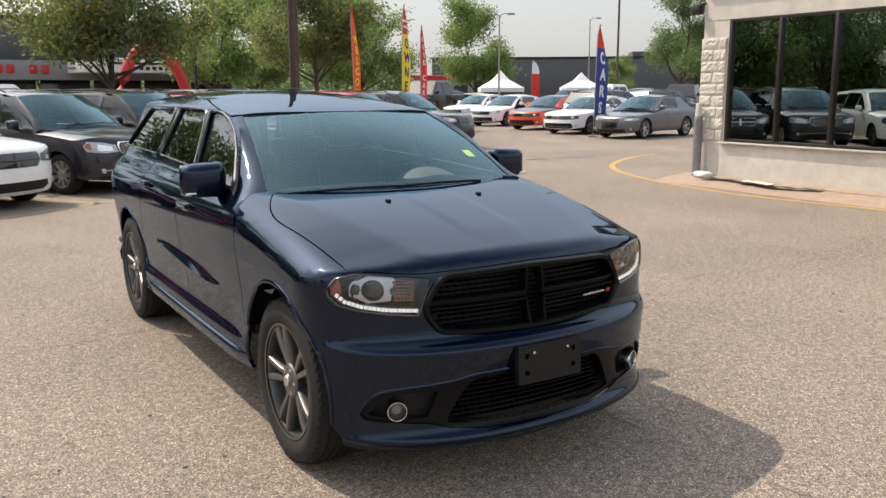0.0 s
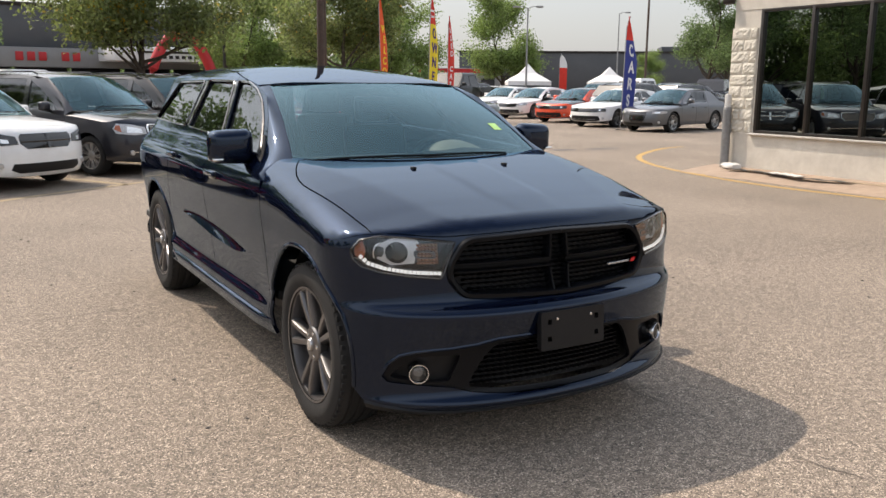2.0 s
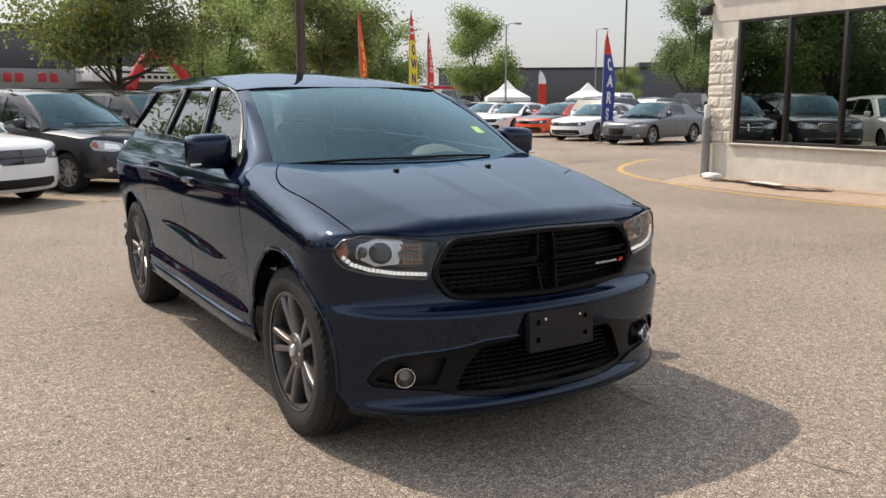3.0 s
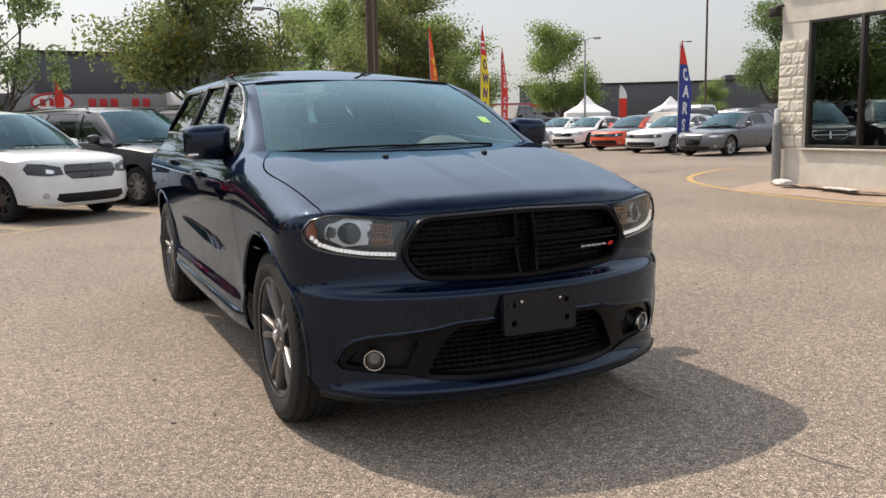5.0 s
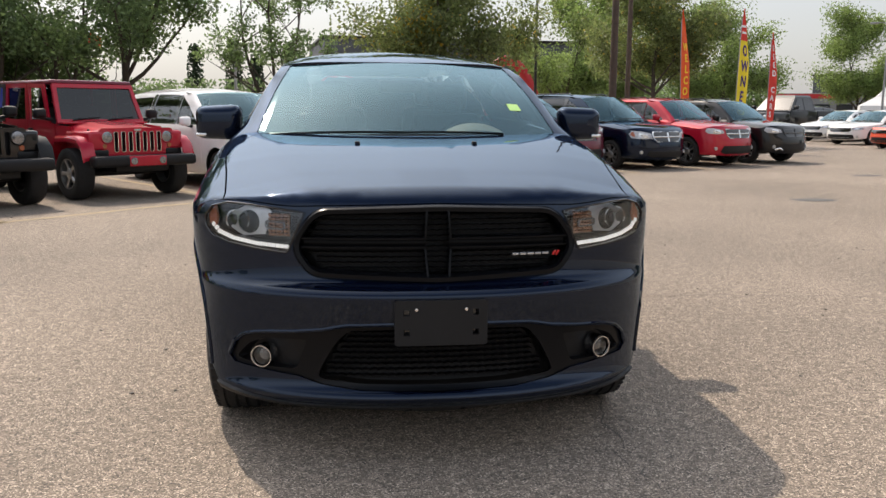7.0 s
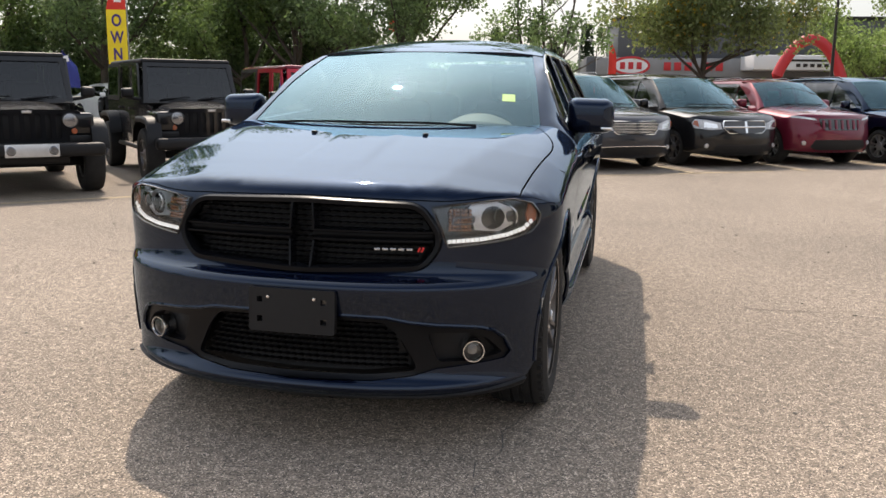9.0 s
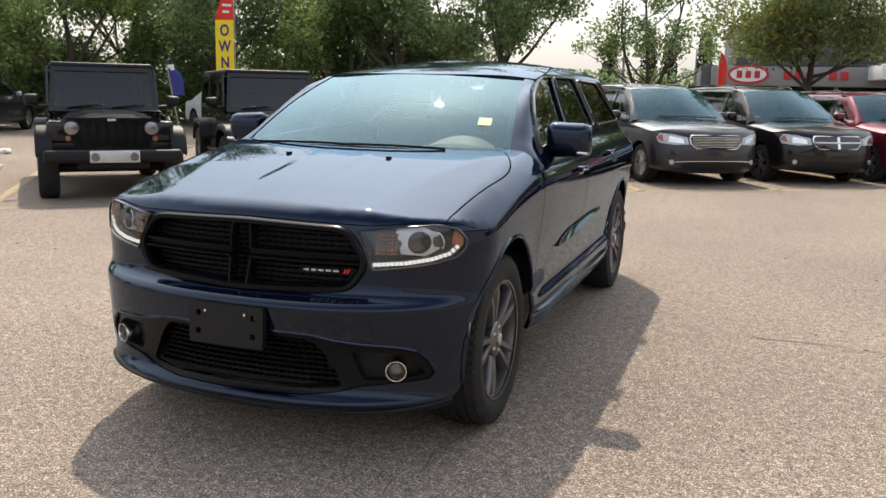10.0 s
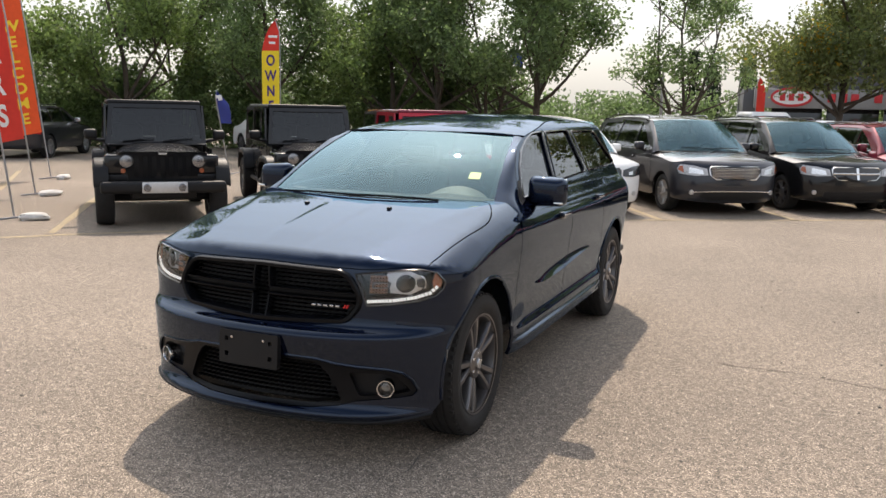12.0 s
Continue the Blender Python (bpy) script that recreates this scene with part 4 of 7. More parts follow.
    for u0, u1, v0, v1 in ((0.0, 1.0, 0.965, 1.0), (0.0, 1.0, -0.07, 0.02), (0.0, 0.022, 0.05, 0.965), (0.978, 1.0, 0.05, 0.965), (0.43, 0.57, 0.80, 0.965)):
        merge(frit, grid(12, 6, lambda u, v: ws(u0 + (u1 - u0) * u, v0 + (v1 - v0) * v, -0.004), 0.0, C))
    part("screen_border", frit, GLOSS_BLACK, screen, "black border of the windscreen")
    part("cowl_panel", grid(24, 3, lambda u, v: ws(u, -0.08 + 0.05 * v, 0.004), 0.003, C), COWL, screen, "matt black panel at the foot of the windscreen")
    part("sticker", grid(2, 2, lambda u, v: ws(0.922 - 0.045 * (1 - u), 0.262 + 0.085 * v, 0.002), 0.0, C), STICKER, screen, "pale green square sticker")
    part("rear_view_mirror", box(0, 1.05, 1.43, 0.24, 0.03, 0.07, 0.014, 3), INTERIOR, screen)
    for sg in (-1, 1):
        frame_line = [(0.555, 1.115), (0.60, 1.14), (0.665, 1.185), (0.895, 1.386), (1.065, 1.486)] + frame_top(1.25)
        fl2 = [tuple(v)[:2] for v in dense([(y, z, 0) for y, z in frame_line], 0.06, False)]
        n = len(fl2) - 1
        def pillar(u, v):
            if u < 0:
                return pillar(0.0, v) + Vector((sg * 0.02, -0.06, -0.10)) * (-u / 0.12)
            i = u * n
            k = min(int(i), n - 1)
            y, z = [fl2[k][j] + (fl2[k + 1][j] - fl2[k][j]) * (i - k) for j in (0, 1)]
            a = S(sg * S.hy(y), z)
            b = ws(1.0 if sg > 0 else 0.0, u * 1.02 - 0.02, 0.004)
            c = Vector((a.x * 0.80 + b.x * 0.20, b.y * 0.72 + a.y * 0.28, b.z * 0.72 + a.z * 0.28))
            return a * (1 - v) ** 2 + c * 2 * v * (1 - v) + b * v * v
        part("front_pillar", grid(28, 10, lambda u, v: pillar(-0.12 + 1.12 * u, v), 0.012, C), NAVY, car)
    edge = [(x / 10 * 0.607, 1.242 - 0.115 * (1 - (x / 10) ** 2)) for x in range(-10, 11)]
    sides = [roof_edge(y) for y in (1.3, 1.5, 1.75, 2.0, 2.3, 2.6, 2.9, 3.2, 3.45)]
    roof_poly = edge + [(p.x, p.y) for p in sides] + [(0.48, 3.66), (0.3, 3.75), (-0.3, 3.75), (-0.48, 3.66)] + [(-p.x, p.y) for p in reversed(sides)]
    roof = part("roof", sheet(roof_poly, on_roof, (), 0.04, 0.07, 0.02, C), NAVY, car)
    fin = grid(6, 4, lambda u, v: Vector((0.10 + (v - 0.5) * 0.05 * (1 - u), 2.95 + 0.16 * u + 0.05 * (1 - abs(2 * v - 1)) * u, 1.645 + 0.06 * u * (1 - abs(2 * v - 1)))))
    part("antenna_fin", fin, NAVY, roof)
    # cowl and wipers
    part("cowl", grid(16, 3, lambda u, v: Vector(((2 * u - 1) * 0.75, (0.30 + 0.14 * (2 * u - 1) ** 2) * (1 - v) + (0.42 + 0.135 * (2 * u - 1) ** 2) * v, (1.118 - 0.03 * (2 * u - 1) ** 2) + 0.06 * v)), 0.01, C), COWL, car)
    for x0, x1 in ((-0.70, -0.02), (-0.10, 0.44)):
        pts = [ws((x0 + (x1 - x0) * t) / 1.46 + 0.5, -0.040 + 0.010 * math.sin(t * 3), 0.016) for t in [i / 10 for i in range(11)]]
        part("wiper", tube(pts, 0.006, 6), COWL, screen)
    # cabin
    cab = part("cabin_floor", box(0, 2.1, 0.50, 1.70, 3.2, 0.06, 0.02), INTERIOR, car)
    part("dashboard", grid(20, 8, lambda u, v: Vector(((2 * u - 1) * 0.74, 0.50 + 0.42 * v + 0.10 * (1 - (2 * u - 1) ** 2) * (v - 0.6), 1.135 + 0.035 * math.sin(v * 2.6) + 0.03 * math.exp(-((u - 0.76) / 0.12) ** 2) * math.sin(v * math.pi) - 0.25 * max(0, v - 0.85))), 0.02), INTERIOR, cab)
    steering_wheel(cab, 0.38, 1.08, 1.08)
    # sunlight on the dashboard is painted as a pale hood
    part("instrument_hood", grid(16, 8, lambda u, v: Vector((0.20 + 0.36 * u, 0.66 + 0.24 * v, 1.165 + 0.07 * math.sin(u * math.pi) ** 0.7 * math.sin(v * math.pi * 0.62))), 0.006), SUNLIT_DASH, cab, "instrument hood coloured pale for sunlight on the dash")
    for x in (-0.38, 0.38):
        front_seat(cab, x, 1.55, SEAT, 0.66)
        front_seat(cab, x, 2.45, SEAT, 0.70)
    part("underbody", box(0, 1.7, 0.34, 1.2, 4.5, 0.24, 0.05), PLASTIC, car)
    part("engine_bay", box(0, -0.03, 0.66, 1.08, 0.98, 0.50, 0.04), PLASTIC, car)
    return car


def loop_bar(pts, r):
    bm = bmesh.new()
    tube(list(pts) + [pts[0]], r, 5, bm=bm, cap=False)
    return bm


# ---- ground ----
def asphalt():
    m = bpy.data.materials.new("worn_asphalt")
    m.use_nodes = True
    nt = m.node_tree
    p = nt.nodes["Principled BSDF"]
    p.inputs["Roughness"].default_value = 0.85
    p.inputs["Specular IOR Level"].default_value = 0.3
    tc = nt.nodes.new("ShaderNodeTexCoord")
    def tex(kind, scale, detail=3):
        n = nt.nodes.new(kind)
        n.inputs["Scale"].default_value = scale
        if kind == "ShaderNodeTexNoise":
            n.inputs["Detail"].default_value = detail
        nt.links.new(tc.outputs["Object"], n.inputs["Vector"])
        return n
    def ramp(src, stops):
        r = nt.nodes.new("ShaderNodeValToRGB")
        while len(r.color_ramp.elements) < len(stops):
            r.color_ramp.elements.new(0.5)
        for e, (pos, c) in zip(r.color_ramp.elements, stops):
            e.position, e.color = pos, (*c, 1)
        nt.links.new(src, r.inputs[0])
        return r
    def mul(a, b, fac=1.0, kind="MULTIPLY"):
        x = nt.nodes.new("ShaderNodeMix")
        x.data_type, x.blend_type = "RGBA", kind
        x.inputs["Factor"].default_value = fac
        nt.links.new(a, x.inputs["A"])
        nt.links.new(b, x.inputs["B"])
        return x.outputs["Result"]
    stones = tex("ShaderNodeTexVoronoi", 180)
    bw = nt.nodes.new("ShaderNodeSeparateColor")
    nt.links.new(stones.outputs["Color"], bw.inputs[0])
    chips = ramp(bw.outputs[0], [(0.0, (0.080, 0.070, 0.060)), (0.4, (0.204, 0.172, 0.140)), (0.8, (0.308, 0.258, 0.206)), (1.0, (0.64, 0.54, 0.445))])
    mid = ramp(tex("ShaderNodeTexNoise", 22, 5).outputs["Fac"], [(0.3, (0.72, 0.72, 0.73)), (0.7, (1.2, 1.19, 1.17))])
    broad = ramp(tex("ShaderNodeTexNoise", 0.35, 5).outputs["Fac"], [(0.3, (0.82, 0.81, 0.80)), (0.7, (1.14, 1.12, 1.1))])
    col = mul(mul(chips.outputs[0], mid.outputs[0]), broad.outputs[0])
    nt.links.new(col, p.inputs["Base Color"])
    b1 = nt.nodes.new("ShaderNodeBump")
    b1.inputs["Strength"].default_value, b1.inputs["Distance"].default_value = 0.8, 0.002
    nt.links.new(stones.outputs["Distance"], b1.inputs["Height"])
    b2 = nt.nodes.new("ShaderNodeBump")
    b2.inputs["Strength"].default_value, b2.inputs["Distance"].default_value = 0.5, 0.005
    nt.links.new(tex("ShaderNodeTexNoise", 30, 4).outputs["Fac"], b2.inputs["Height"])
    nt.links.new(b1.outputs["Normal"], b2.inputs["Normal"])
    nt.links.new(b2.outputs["Normal"], p.inputs["Normal"])
    return m


ASPHALT = asphalt()
YELLOW_LINE = mat("worn_yellow_line_paint", (0.50, 0.30, 0.06), 0.75, vary=0.35, scale=25, dark=(0.26, 0.19, 0.10), bump=0.002, bump_scale=150)
PALE_LINE = mat("faded_line_paint", (0.40, 0.31, 0.17), 0.8, vary=0.3, scale=20, dark=(0.20, 0.165, 0.12), bump=0.002, bump_scale=150)
CRACK = mat("dark_crack", (0.10, 0.088, 0.077), 0.9, vary=0.3, scale=30)
OIL = mat("dark_patch", (0.085, 0.078, 0.072), 0.7, vary=0.3, scale=6)

me = bpy.data.meshes.new("ground")
rings = [0, 12, 40, 150, 700, 4500]
bm = bmesh.new()
prev = None
for r in rings:
    ring = [bm.verts.new((r * math.cos(k * math.tau / 32), r * math.sin(k * math.tau / 32), 0)) for k in range(32)] if r else [bm.verts.new((0, 0, 0))]
    if prev:
        for k in range(32):
            if len(prev) == 1:
                bm.faces.new((prev[0], ring[k], ring[(k + 1) % 32]))
            else:
                bm.faces.new((prev[k], ring[k], ring[(k + 1) % 32], prev[(k + 1) % 32]))
    prev = ring
tagged(part("ground", bm, ASPHALT, None, smooth=False), "light worn asphalt of a car park", "ground", kind="structure")


def flat_band(name, pts, width, material, label, z=0.004, wob=0.0):
    rnd = random.Random(len(pts) * 7 + int(width * 1000))
    bm = bmesh.new()
    pts = [Vector((*p, 0)) for p in pts]
    rows = []
    for i, p in enumerate(pts):
        d = (pts[min(i + 1, len(pts) - 1)] - pts[max(i - 1, 0)]).normalized()
        s = Vector((-d.y, d.x, 0)) * width / 2 * (1 + wob * rnd.uniform(-1, 1))
        rows.append([bm.verts.new(p - s + Vector((0, 0, z))), bm.verts.new(p + s + Vector((0, 0, z)))])
    for a, b in zip(rows, rows[1:]):
        bm.faces.new((a[0], b[0], b[1], a[1]))
    return tagged(part(name, bm, material, None, smooth=False), label, "line" if "line" in name else name, kind="structure")


def smooth_line(pts, step=0.3):
    xs = lerp_table([(i, p[0]) for i, p in enumerate(pts)])
    ys = lerp_table([(i, p[1]) for i, p in enumerate(pts)])
    n = max(2, int(sum((Vector(a) - Vector(b)).length for a, b in zip(pts, pts[1:])) / step))
    return [(xs((len(pts) - 1) * i / n), ys((len(pts) - 1) * i / n)) for i in range(n + 1)]


def crack(pts, width, seed):
    rnd = random.Random(seed)
    line = [(x + rnd.uniform(-0.035, 0.035), y + rnd.uniform(-0.035, 0.035)) for x, y in smooth_line(pts, 0.09)]
    return flat_band("crack", line, width, CRACK, "thin crack in the asphalt", 0.003, 0.8)


# ---- other vehicles ----
def plain_car(name, label, category, spec, body, m, rim_mat=None, detail=1, bonnet=None, window=None):
    """A parked car of a kind described by spec, in the colour body."""
    car = thing(name, label, category, "parked vehicles", m)
    S = Shell(spec["width"], spec["front"], spec["rear"], spec["yc"], spec["yrc"], spec.get("n", 2.3), 0.03)
    C = S.centre
    zc, dr = lerp_table(spec["cap"]), spec["drop"]
    wr = S.wmax
    cap = lambda x, y: zc(y) - dr[0] * (abs(x) / wr) ** 2 - dr[1] * (abs(x) / wr) ** 8
    on = lambda off: (lambda h, z: S(h, z, off))
    R, AR, wb, sill = spec["r"], spec["arch"], spec["wb"], spec["sill"]
    d0, d1, d2 = spec["doors"]
    step, cell = (0.07, 0.10)
    cy = spec["cowl_y"]
    fl = spec["frame"]
    rz = lerp_table(spec["roof"])
    xr = spec["roof_x"]
    glass_mat = window or TINTED
    # nose and wings in one skin, down both sides to the doors
    h_end = S.hy(d0 - 0.004)
    half = [(0.0, sill + 0.02), (S.hx(0.6 * wr), sill + 0.03)] + [(S.hy(y), z) for y, z in arch(0, R, AR, 188, -4, 14)] + [(h_end, sill + 0.06)]
    tops = [(h_end * i / 16, S.top(h_end * i / 16, cap)) for i in range(16, -1, -1)]
    right = half + tops
    part("front_body", sheet(right + [(-h, z) for h, z in reversed(right[1:-1])], on(0), (), step, cell, 0.012, C), body, car)
    lead = [S(h_end * i / 24, S.top(h_end * i / 24, cap)) for i in range(-24, 25)]
    xe = lead[-1].x
    poly = [(p.x, p.y) for p in lead] + [(xe * 0.99, d0 + 0.07), (-xe * 0.99, d0 + 0.07)]
    part("bonnet", sheet(poly, lambda x, y: Vector((x, y, cap(x, y) + 0.001)), (), step, cell, 0.012, C), bonnet or body, car)
    for sg in (-1, 1):
        def skin(nm, poly, hole=None, g=None):
            hh = [[(sg * S.hy(y), z) for y, z in hole]] if hole else []
            ob = part(nm, sheet([(sg * S.hy(y), z) for y, z in poly], on(0), hh, step, cell, 0.014, C), body, car)
            if hole:
                part("window", sheet(hh[0], on(-0.010), (), 0.08, 0.14, 0.0, C), g or glass_mat, ob).visible_shadow = False
            return ob
        top = lambda y: rz(y) - spec["roof_drop"]
        belt = spec["belt"]
        z_d0 = S.top(S.hy(d0), cap)
        upper = [(d0 + 0.004, z_d0 - 0.01)] + fl
        def window_poly(y0, y1, y2, y3):
            return rounded([(y0, belt + 0.03), (y2, top(y2) - 0.055), (y3, top(y3) - 0.055), (y1, belt + 0.03)], 0.04, 3)
        b = spec["pillars"]
        lean = spec.get("lean", 0.06)
        door1 = [(d0 + 0.004, sill + 0.06)] + upper + [(d1 + lean, top(d1 + lean)), (d1 - 0.004, belt), (d1 - 0.004, sill + 0.06)]
        fd = skin("front_door", door1, rounded([(fl[0][0] + 0.13, belt + 0.03)] + [(y + 0.09, z - 0.05) for y, z in fl[1:]] + [(d1 + lean - 0.05, top(d1) - 0.055), (d1 - 0.05, belt + 0.03)], 0.03, 2), CLEAR_TINT if glass_mat is TINTED else glass_mat)
        for dp in (d1, d2):
            if dp:
                ln = lean if dp == d1 else 0.0
                cover = [(dp - 0.052, belt + 0.03), (dp + 0.052, belt + 0.03), (dp + ln + 0.062, top(dp) - 0.055), (dp + ln - 0.052, top(dp) - 0.055)]
                part("pillar_cover", sheet([(sg * S.hy(y), z) for y, z in cover], on(0.004), (), 0.1, 0.1, 0.002, C), GLOSS_BLACK, car)
        ra = arch(wb, R, AR, 184, -4, 14)
        end = spec["yrc"] + 0.12
        if d2:
            door2 = [(d1 + 0.004, sill + 0.06), (d1 + 0.004, belt), (d1 + lean + 0.008, top(d1 + lean)), (d2, top(d2)), (d2, R + AR * 0.8), (min(d2, wb - AR - 0.02), sill + 0.06)] if d2 < wb - 0.1 else None
            skin("rear_door", door2, window_poly(d1 + 0.05, d2 - 0.05, d1 + lean + 0.06, d2 - 0.06))
            q0 = d2 + 0.008
            front_q = [(min(d2, wb - AR - 0.02) + 0.006, sill + 0.06)]
            back_q = [(q0, top(q0)), (q0, R + AR * 0.8)]
        else:
            q0 = d1 + 0.008
            front_q = [(q0, sill + 0.06)]
            back_q = [(d1 + lean + 0.008, top(d1 + lean)), (q0, belt)]
        tail = spec["tail"]
        skin("rear_quarter", front_q + ra + [(end, sill + 0.08), (end, tail[0][1] - 0.05)] + tail + back_q,
             rounded(spec["quarter"], 0.04, 3) if spec.get("quarter") else None)
        hr, tot = S.hy(end), S.A * 2 + S.yrc - S.yc
        part("tail_panel", sheet([(sg * (hr - 0.02), sill + 0.08), (sg * (hr - 0.02), spec["deck"]), (sg * tot, spec["deck"]), (sg * tot, sill + 0.08)], on(0), (), 0.1, 0.15, 0.014, C), body, car)
        part("tail_lamp", sheet([(sg * (hr - 0.16), spec["deck"] * 0.66), (sg * (hr + 0.25), spec["deck"] * 0.68), (sg * (hr + 0.25), spec["deck"] * 0.82), (sg * (hr - 0.12), spec["deck"] * 0.82)], on(0.008), (), 0.08, 0.12, 0.02, C), TAIL_RED, car)
        for yh in (d1 - 0.16, (d2 or 0) - 0.18):
            if yh > 0:
                p = S(sg * S.hy(yh), belt - 0.13, 0.02)
                part("door_handle", box(p.x, p.y, p.z, 0.024, 0.18, 0.034, 0.01), body, car)
        for yw in (0, wb):
            wheel(car, sg * spec["track"], yw, R, spec["rim"], 0.225, rim_mat or RIM_SILVER, spec.get("spokes", (5, "split")), 0)
            part("wheel_liner", grid(12, 2, lambda u, v: Vector((sg * (0.5 + (spec["track"] - 0.5) * v), yw + (AR + 0.005) * math.cos(radians(195 - 210 * u)), R + (AR + 0.005) * math.sin(radians(195 - 210 * u))))), PLASTIC, car)
        door_mirror(car, sg, fl[1][0] - 0.05, belt + 0.09, S.w(belt) + 0.03, S.w(belt) + 0.22, spec.get("mirror", body) or body, False)
        # lamps
        lh = [(sg * S.hx(x), z) for x, z in spec["lamp"]]
        hl = part("headlamp", sheet(lh, on(0.010), (), 0.04, 0.08, 0.03, C), spec.get("lamp_mat") or (LAMP_CLEAR if spec.get("amber") or spec["wb"] < 2.9 else LAMP_BODY), car, "clear headlamp")
        inner = [(sg * S.hx(x), z) for x, z in spec["lamp_bulb"]]
        part("reflector", sheet(inner, on(0.013), (), 0.04, 0.08, 0.008, C), LAMP_CHROME, hl)
        if spec.get("amber"):
            part("corner_lens", sheet([(sg * S.hx(x), z) for x, z in spec["amber"]], on(0.014), (), 0.04, 0.08, 0.008, C), AMBER, hl)
        if spec.get("fog"):
            x, z = spec["fog"]
            p = S(sg * S.hx(x), z, 0.006)
            place = Matrix.Translation(p) @ pose(0, 0, 0, 0, 0, -90 + sg * 20)
            part("fog_lamp", moved(lathe([(0.0, 0.012), (0.035, 0.012), (0.036, 0.016), (0.042, 0.01), (0.045, -0.03)], 16), place), LAMP_SILVER, car)
        # pillar
        def ws_edge(v):
            return Vector((sg * (spec["ws"][0][0] + (spec["ws"][1][0] - spec["ws"][0][0]) * v), spec["ws"][0][1] + (spec["ws"][1][1] - spec["ws"][0][1]) * v, spec["ws"][0][2] + (spec["ws"][1][2] - spec["ws"][0][2]) * v + 0.03 * math.sin(v * math.pi)))
        line = [(d0 + 0.01, z_d0)] + fl
        def pillar(u, v):
            i = u * (len(line) - 1)
            k = min(int(i), len(line) - 2)
            y, z = [line[k][j] + (line[k + 1][j] - line[k][j]) * (i - k) for j in (0, 1)]
            a, b = S(sg * S.hy(y), z), ws_edge(u)
            c = Vector((a.x * 0.82 + b.x * 0.18, b.y * 0.85 + a.y * 0.15, b.z * 0.9 + a.z * 0.1))
            return a * (1 - v) ** 2 + c * 2 * v * (1 - v) + b * v * v
        part("front_pillar", grid(12, 6, pillar, 0.01, C), spec.get("pillar_mat") or body, car)
    # grille, intake and bumper details
    gr = part("grille", sheet([(S.hx(x), z) for x, z in spec["grille"]], on(0.008), (), 0.04, 0.08, 0.02, C), GLOSS_BLACK, car, "black grille")
    for bar in spec.get("bars", ()):
        pts, wd, mt = bar
        part("grille_bar", ribbon([S(S.hx(x), z, 0.020) for x, z in pts], wd, 0.02, False), mt, gr)
    if spec.get("ring"):
        part("grille_surround", ribbon([S(S.hx(x), z, 0.014) for x, z in spec["grille"]], 0.022, 0.03), spec["ring"], gr)
    low = spec["intake"]
    part("lower_intake", sheet([(S.hx(x), z) for x, z in low], on(0.005), (), 0.06, 0.1, 0.02, C), PLASTIC, car)
    for bar in spec.get("trim", ()):
        pts, wd, mt = bar
        part("bumper_trim", ribbon([S(S.hx(x), z, 0.016) for x, z in pts], wd, 0.03, False), mt, car)
    # glass and roof
    (xb, yb, zb), (xt, yt, zt) = spec["ws"]
    bowf = spec.get("bow", 0.13)
    def ws(u, v):
        x = 2 * u - 1
        e = 1 - x * x
        return Vector((x * xb, yb - bowf * e, zb + 0.01 * e)).lerp(Vector((x * xt, yt - bowf * 0.8 * e, zt + 0.03 * e)), v) + Vector((0, 0, 0.03 * math.sin(v * math.pi)))
    sc = part("windscreen", grid(14, 8, ws, 0.0, C), WINDSHIELD, car)
    sc.visible_shadow = False
    part("wiper", tube([ws(0.2 + 0.4 * i / 6, 0.05) + Vector((0, -0.01, 0.02)) for i in range(7)], 0.01, 5), PLASTIC, sc)
    part("wiper", tube([ws(0.55 + 0.35 * i / 6, 0.05) + Vector((0, -0.01, 0.02)) for i in range(7)], 0.01, 5), PLASTIC, sc)
    part("cowl", grid(10, 2, lambda u, v: Vector(((2 * u - 1) * xb, yb - bowf * (1 - (2 * u - 1) ** 2) - 0.10 * (1 - v), zb - 0.015 + 0.01 * v)), 0.01, C), PLASTIC, car)
    yE = spec["roof_end"]
    rp = [(x / 8 * xt, yt - bowf * 0.8 * (1 - (x / 8) ** 2)) for x in range(-8, 9)] + [(xr, yt + 0.3), (xr, yE - 0.15), (xr * 0.85, yE), (-xr * 0.85, yE), (-xr, yE - 0.15), (-xr, yt + 0.3)]
    part("roof", sheet(rp, lambda x, y: Vector((x, y, rz(y) - spec["roof_drop"] * (0.75 * (x / xr) ** 2 + 0.25 * abs(x / xr) ** 8))), (), step, 0.14, 0.015, C), spec.get("roof_mat") or body, car)
    if spec.get("rear_glass"):
        (xa, ya, za), (xz, yz, zz) = spec["rear_glass"]
        part("rear_window", grid(8, 4, lambda u, v: Vector(((2 * u - 1) * (xa + (xz - xa) * v), ya + (yz - ya) * v, za + (zz - za) * v + 0.02 * math.sin(v * math.pi))), 0.006, C), GLOSS_BLACK, car)
        part("boot_lid", grid(8, 4, lambda u, v: Vector(((2 * u - 1) * S.w(zz) * 0.96, yz + (S.yr(zz) - yz) * v, zz - 0.03 * (2 * u - 1) ** 2 - 0.03 * v)), 0.01, C), body, car)
    else:
        part("rear_window", grid(8, 4, lambda u, v: Vector(((2 * u - 1) * (xr * 1.15 - 0.12 * v), S.yr(spec["deck"]) - (S.yr(spec["deck"]) - yE + 0.02) * v, spec["deck"] + (rz(yE) - 0.02 - spec["deck"]) * v)), 0.006, C), GLOSS_BLACK, car)
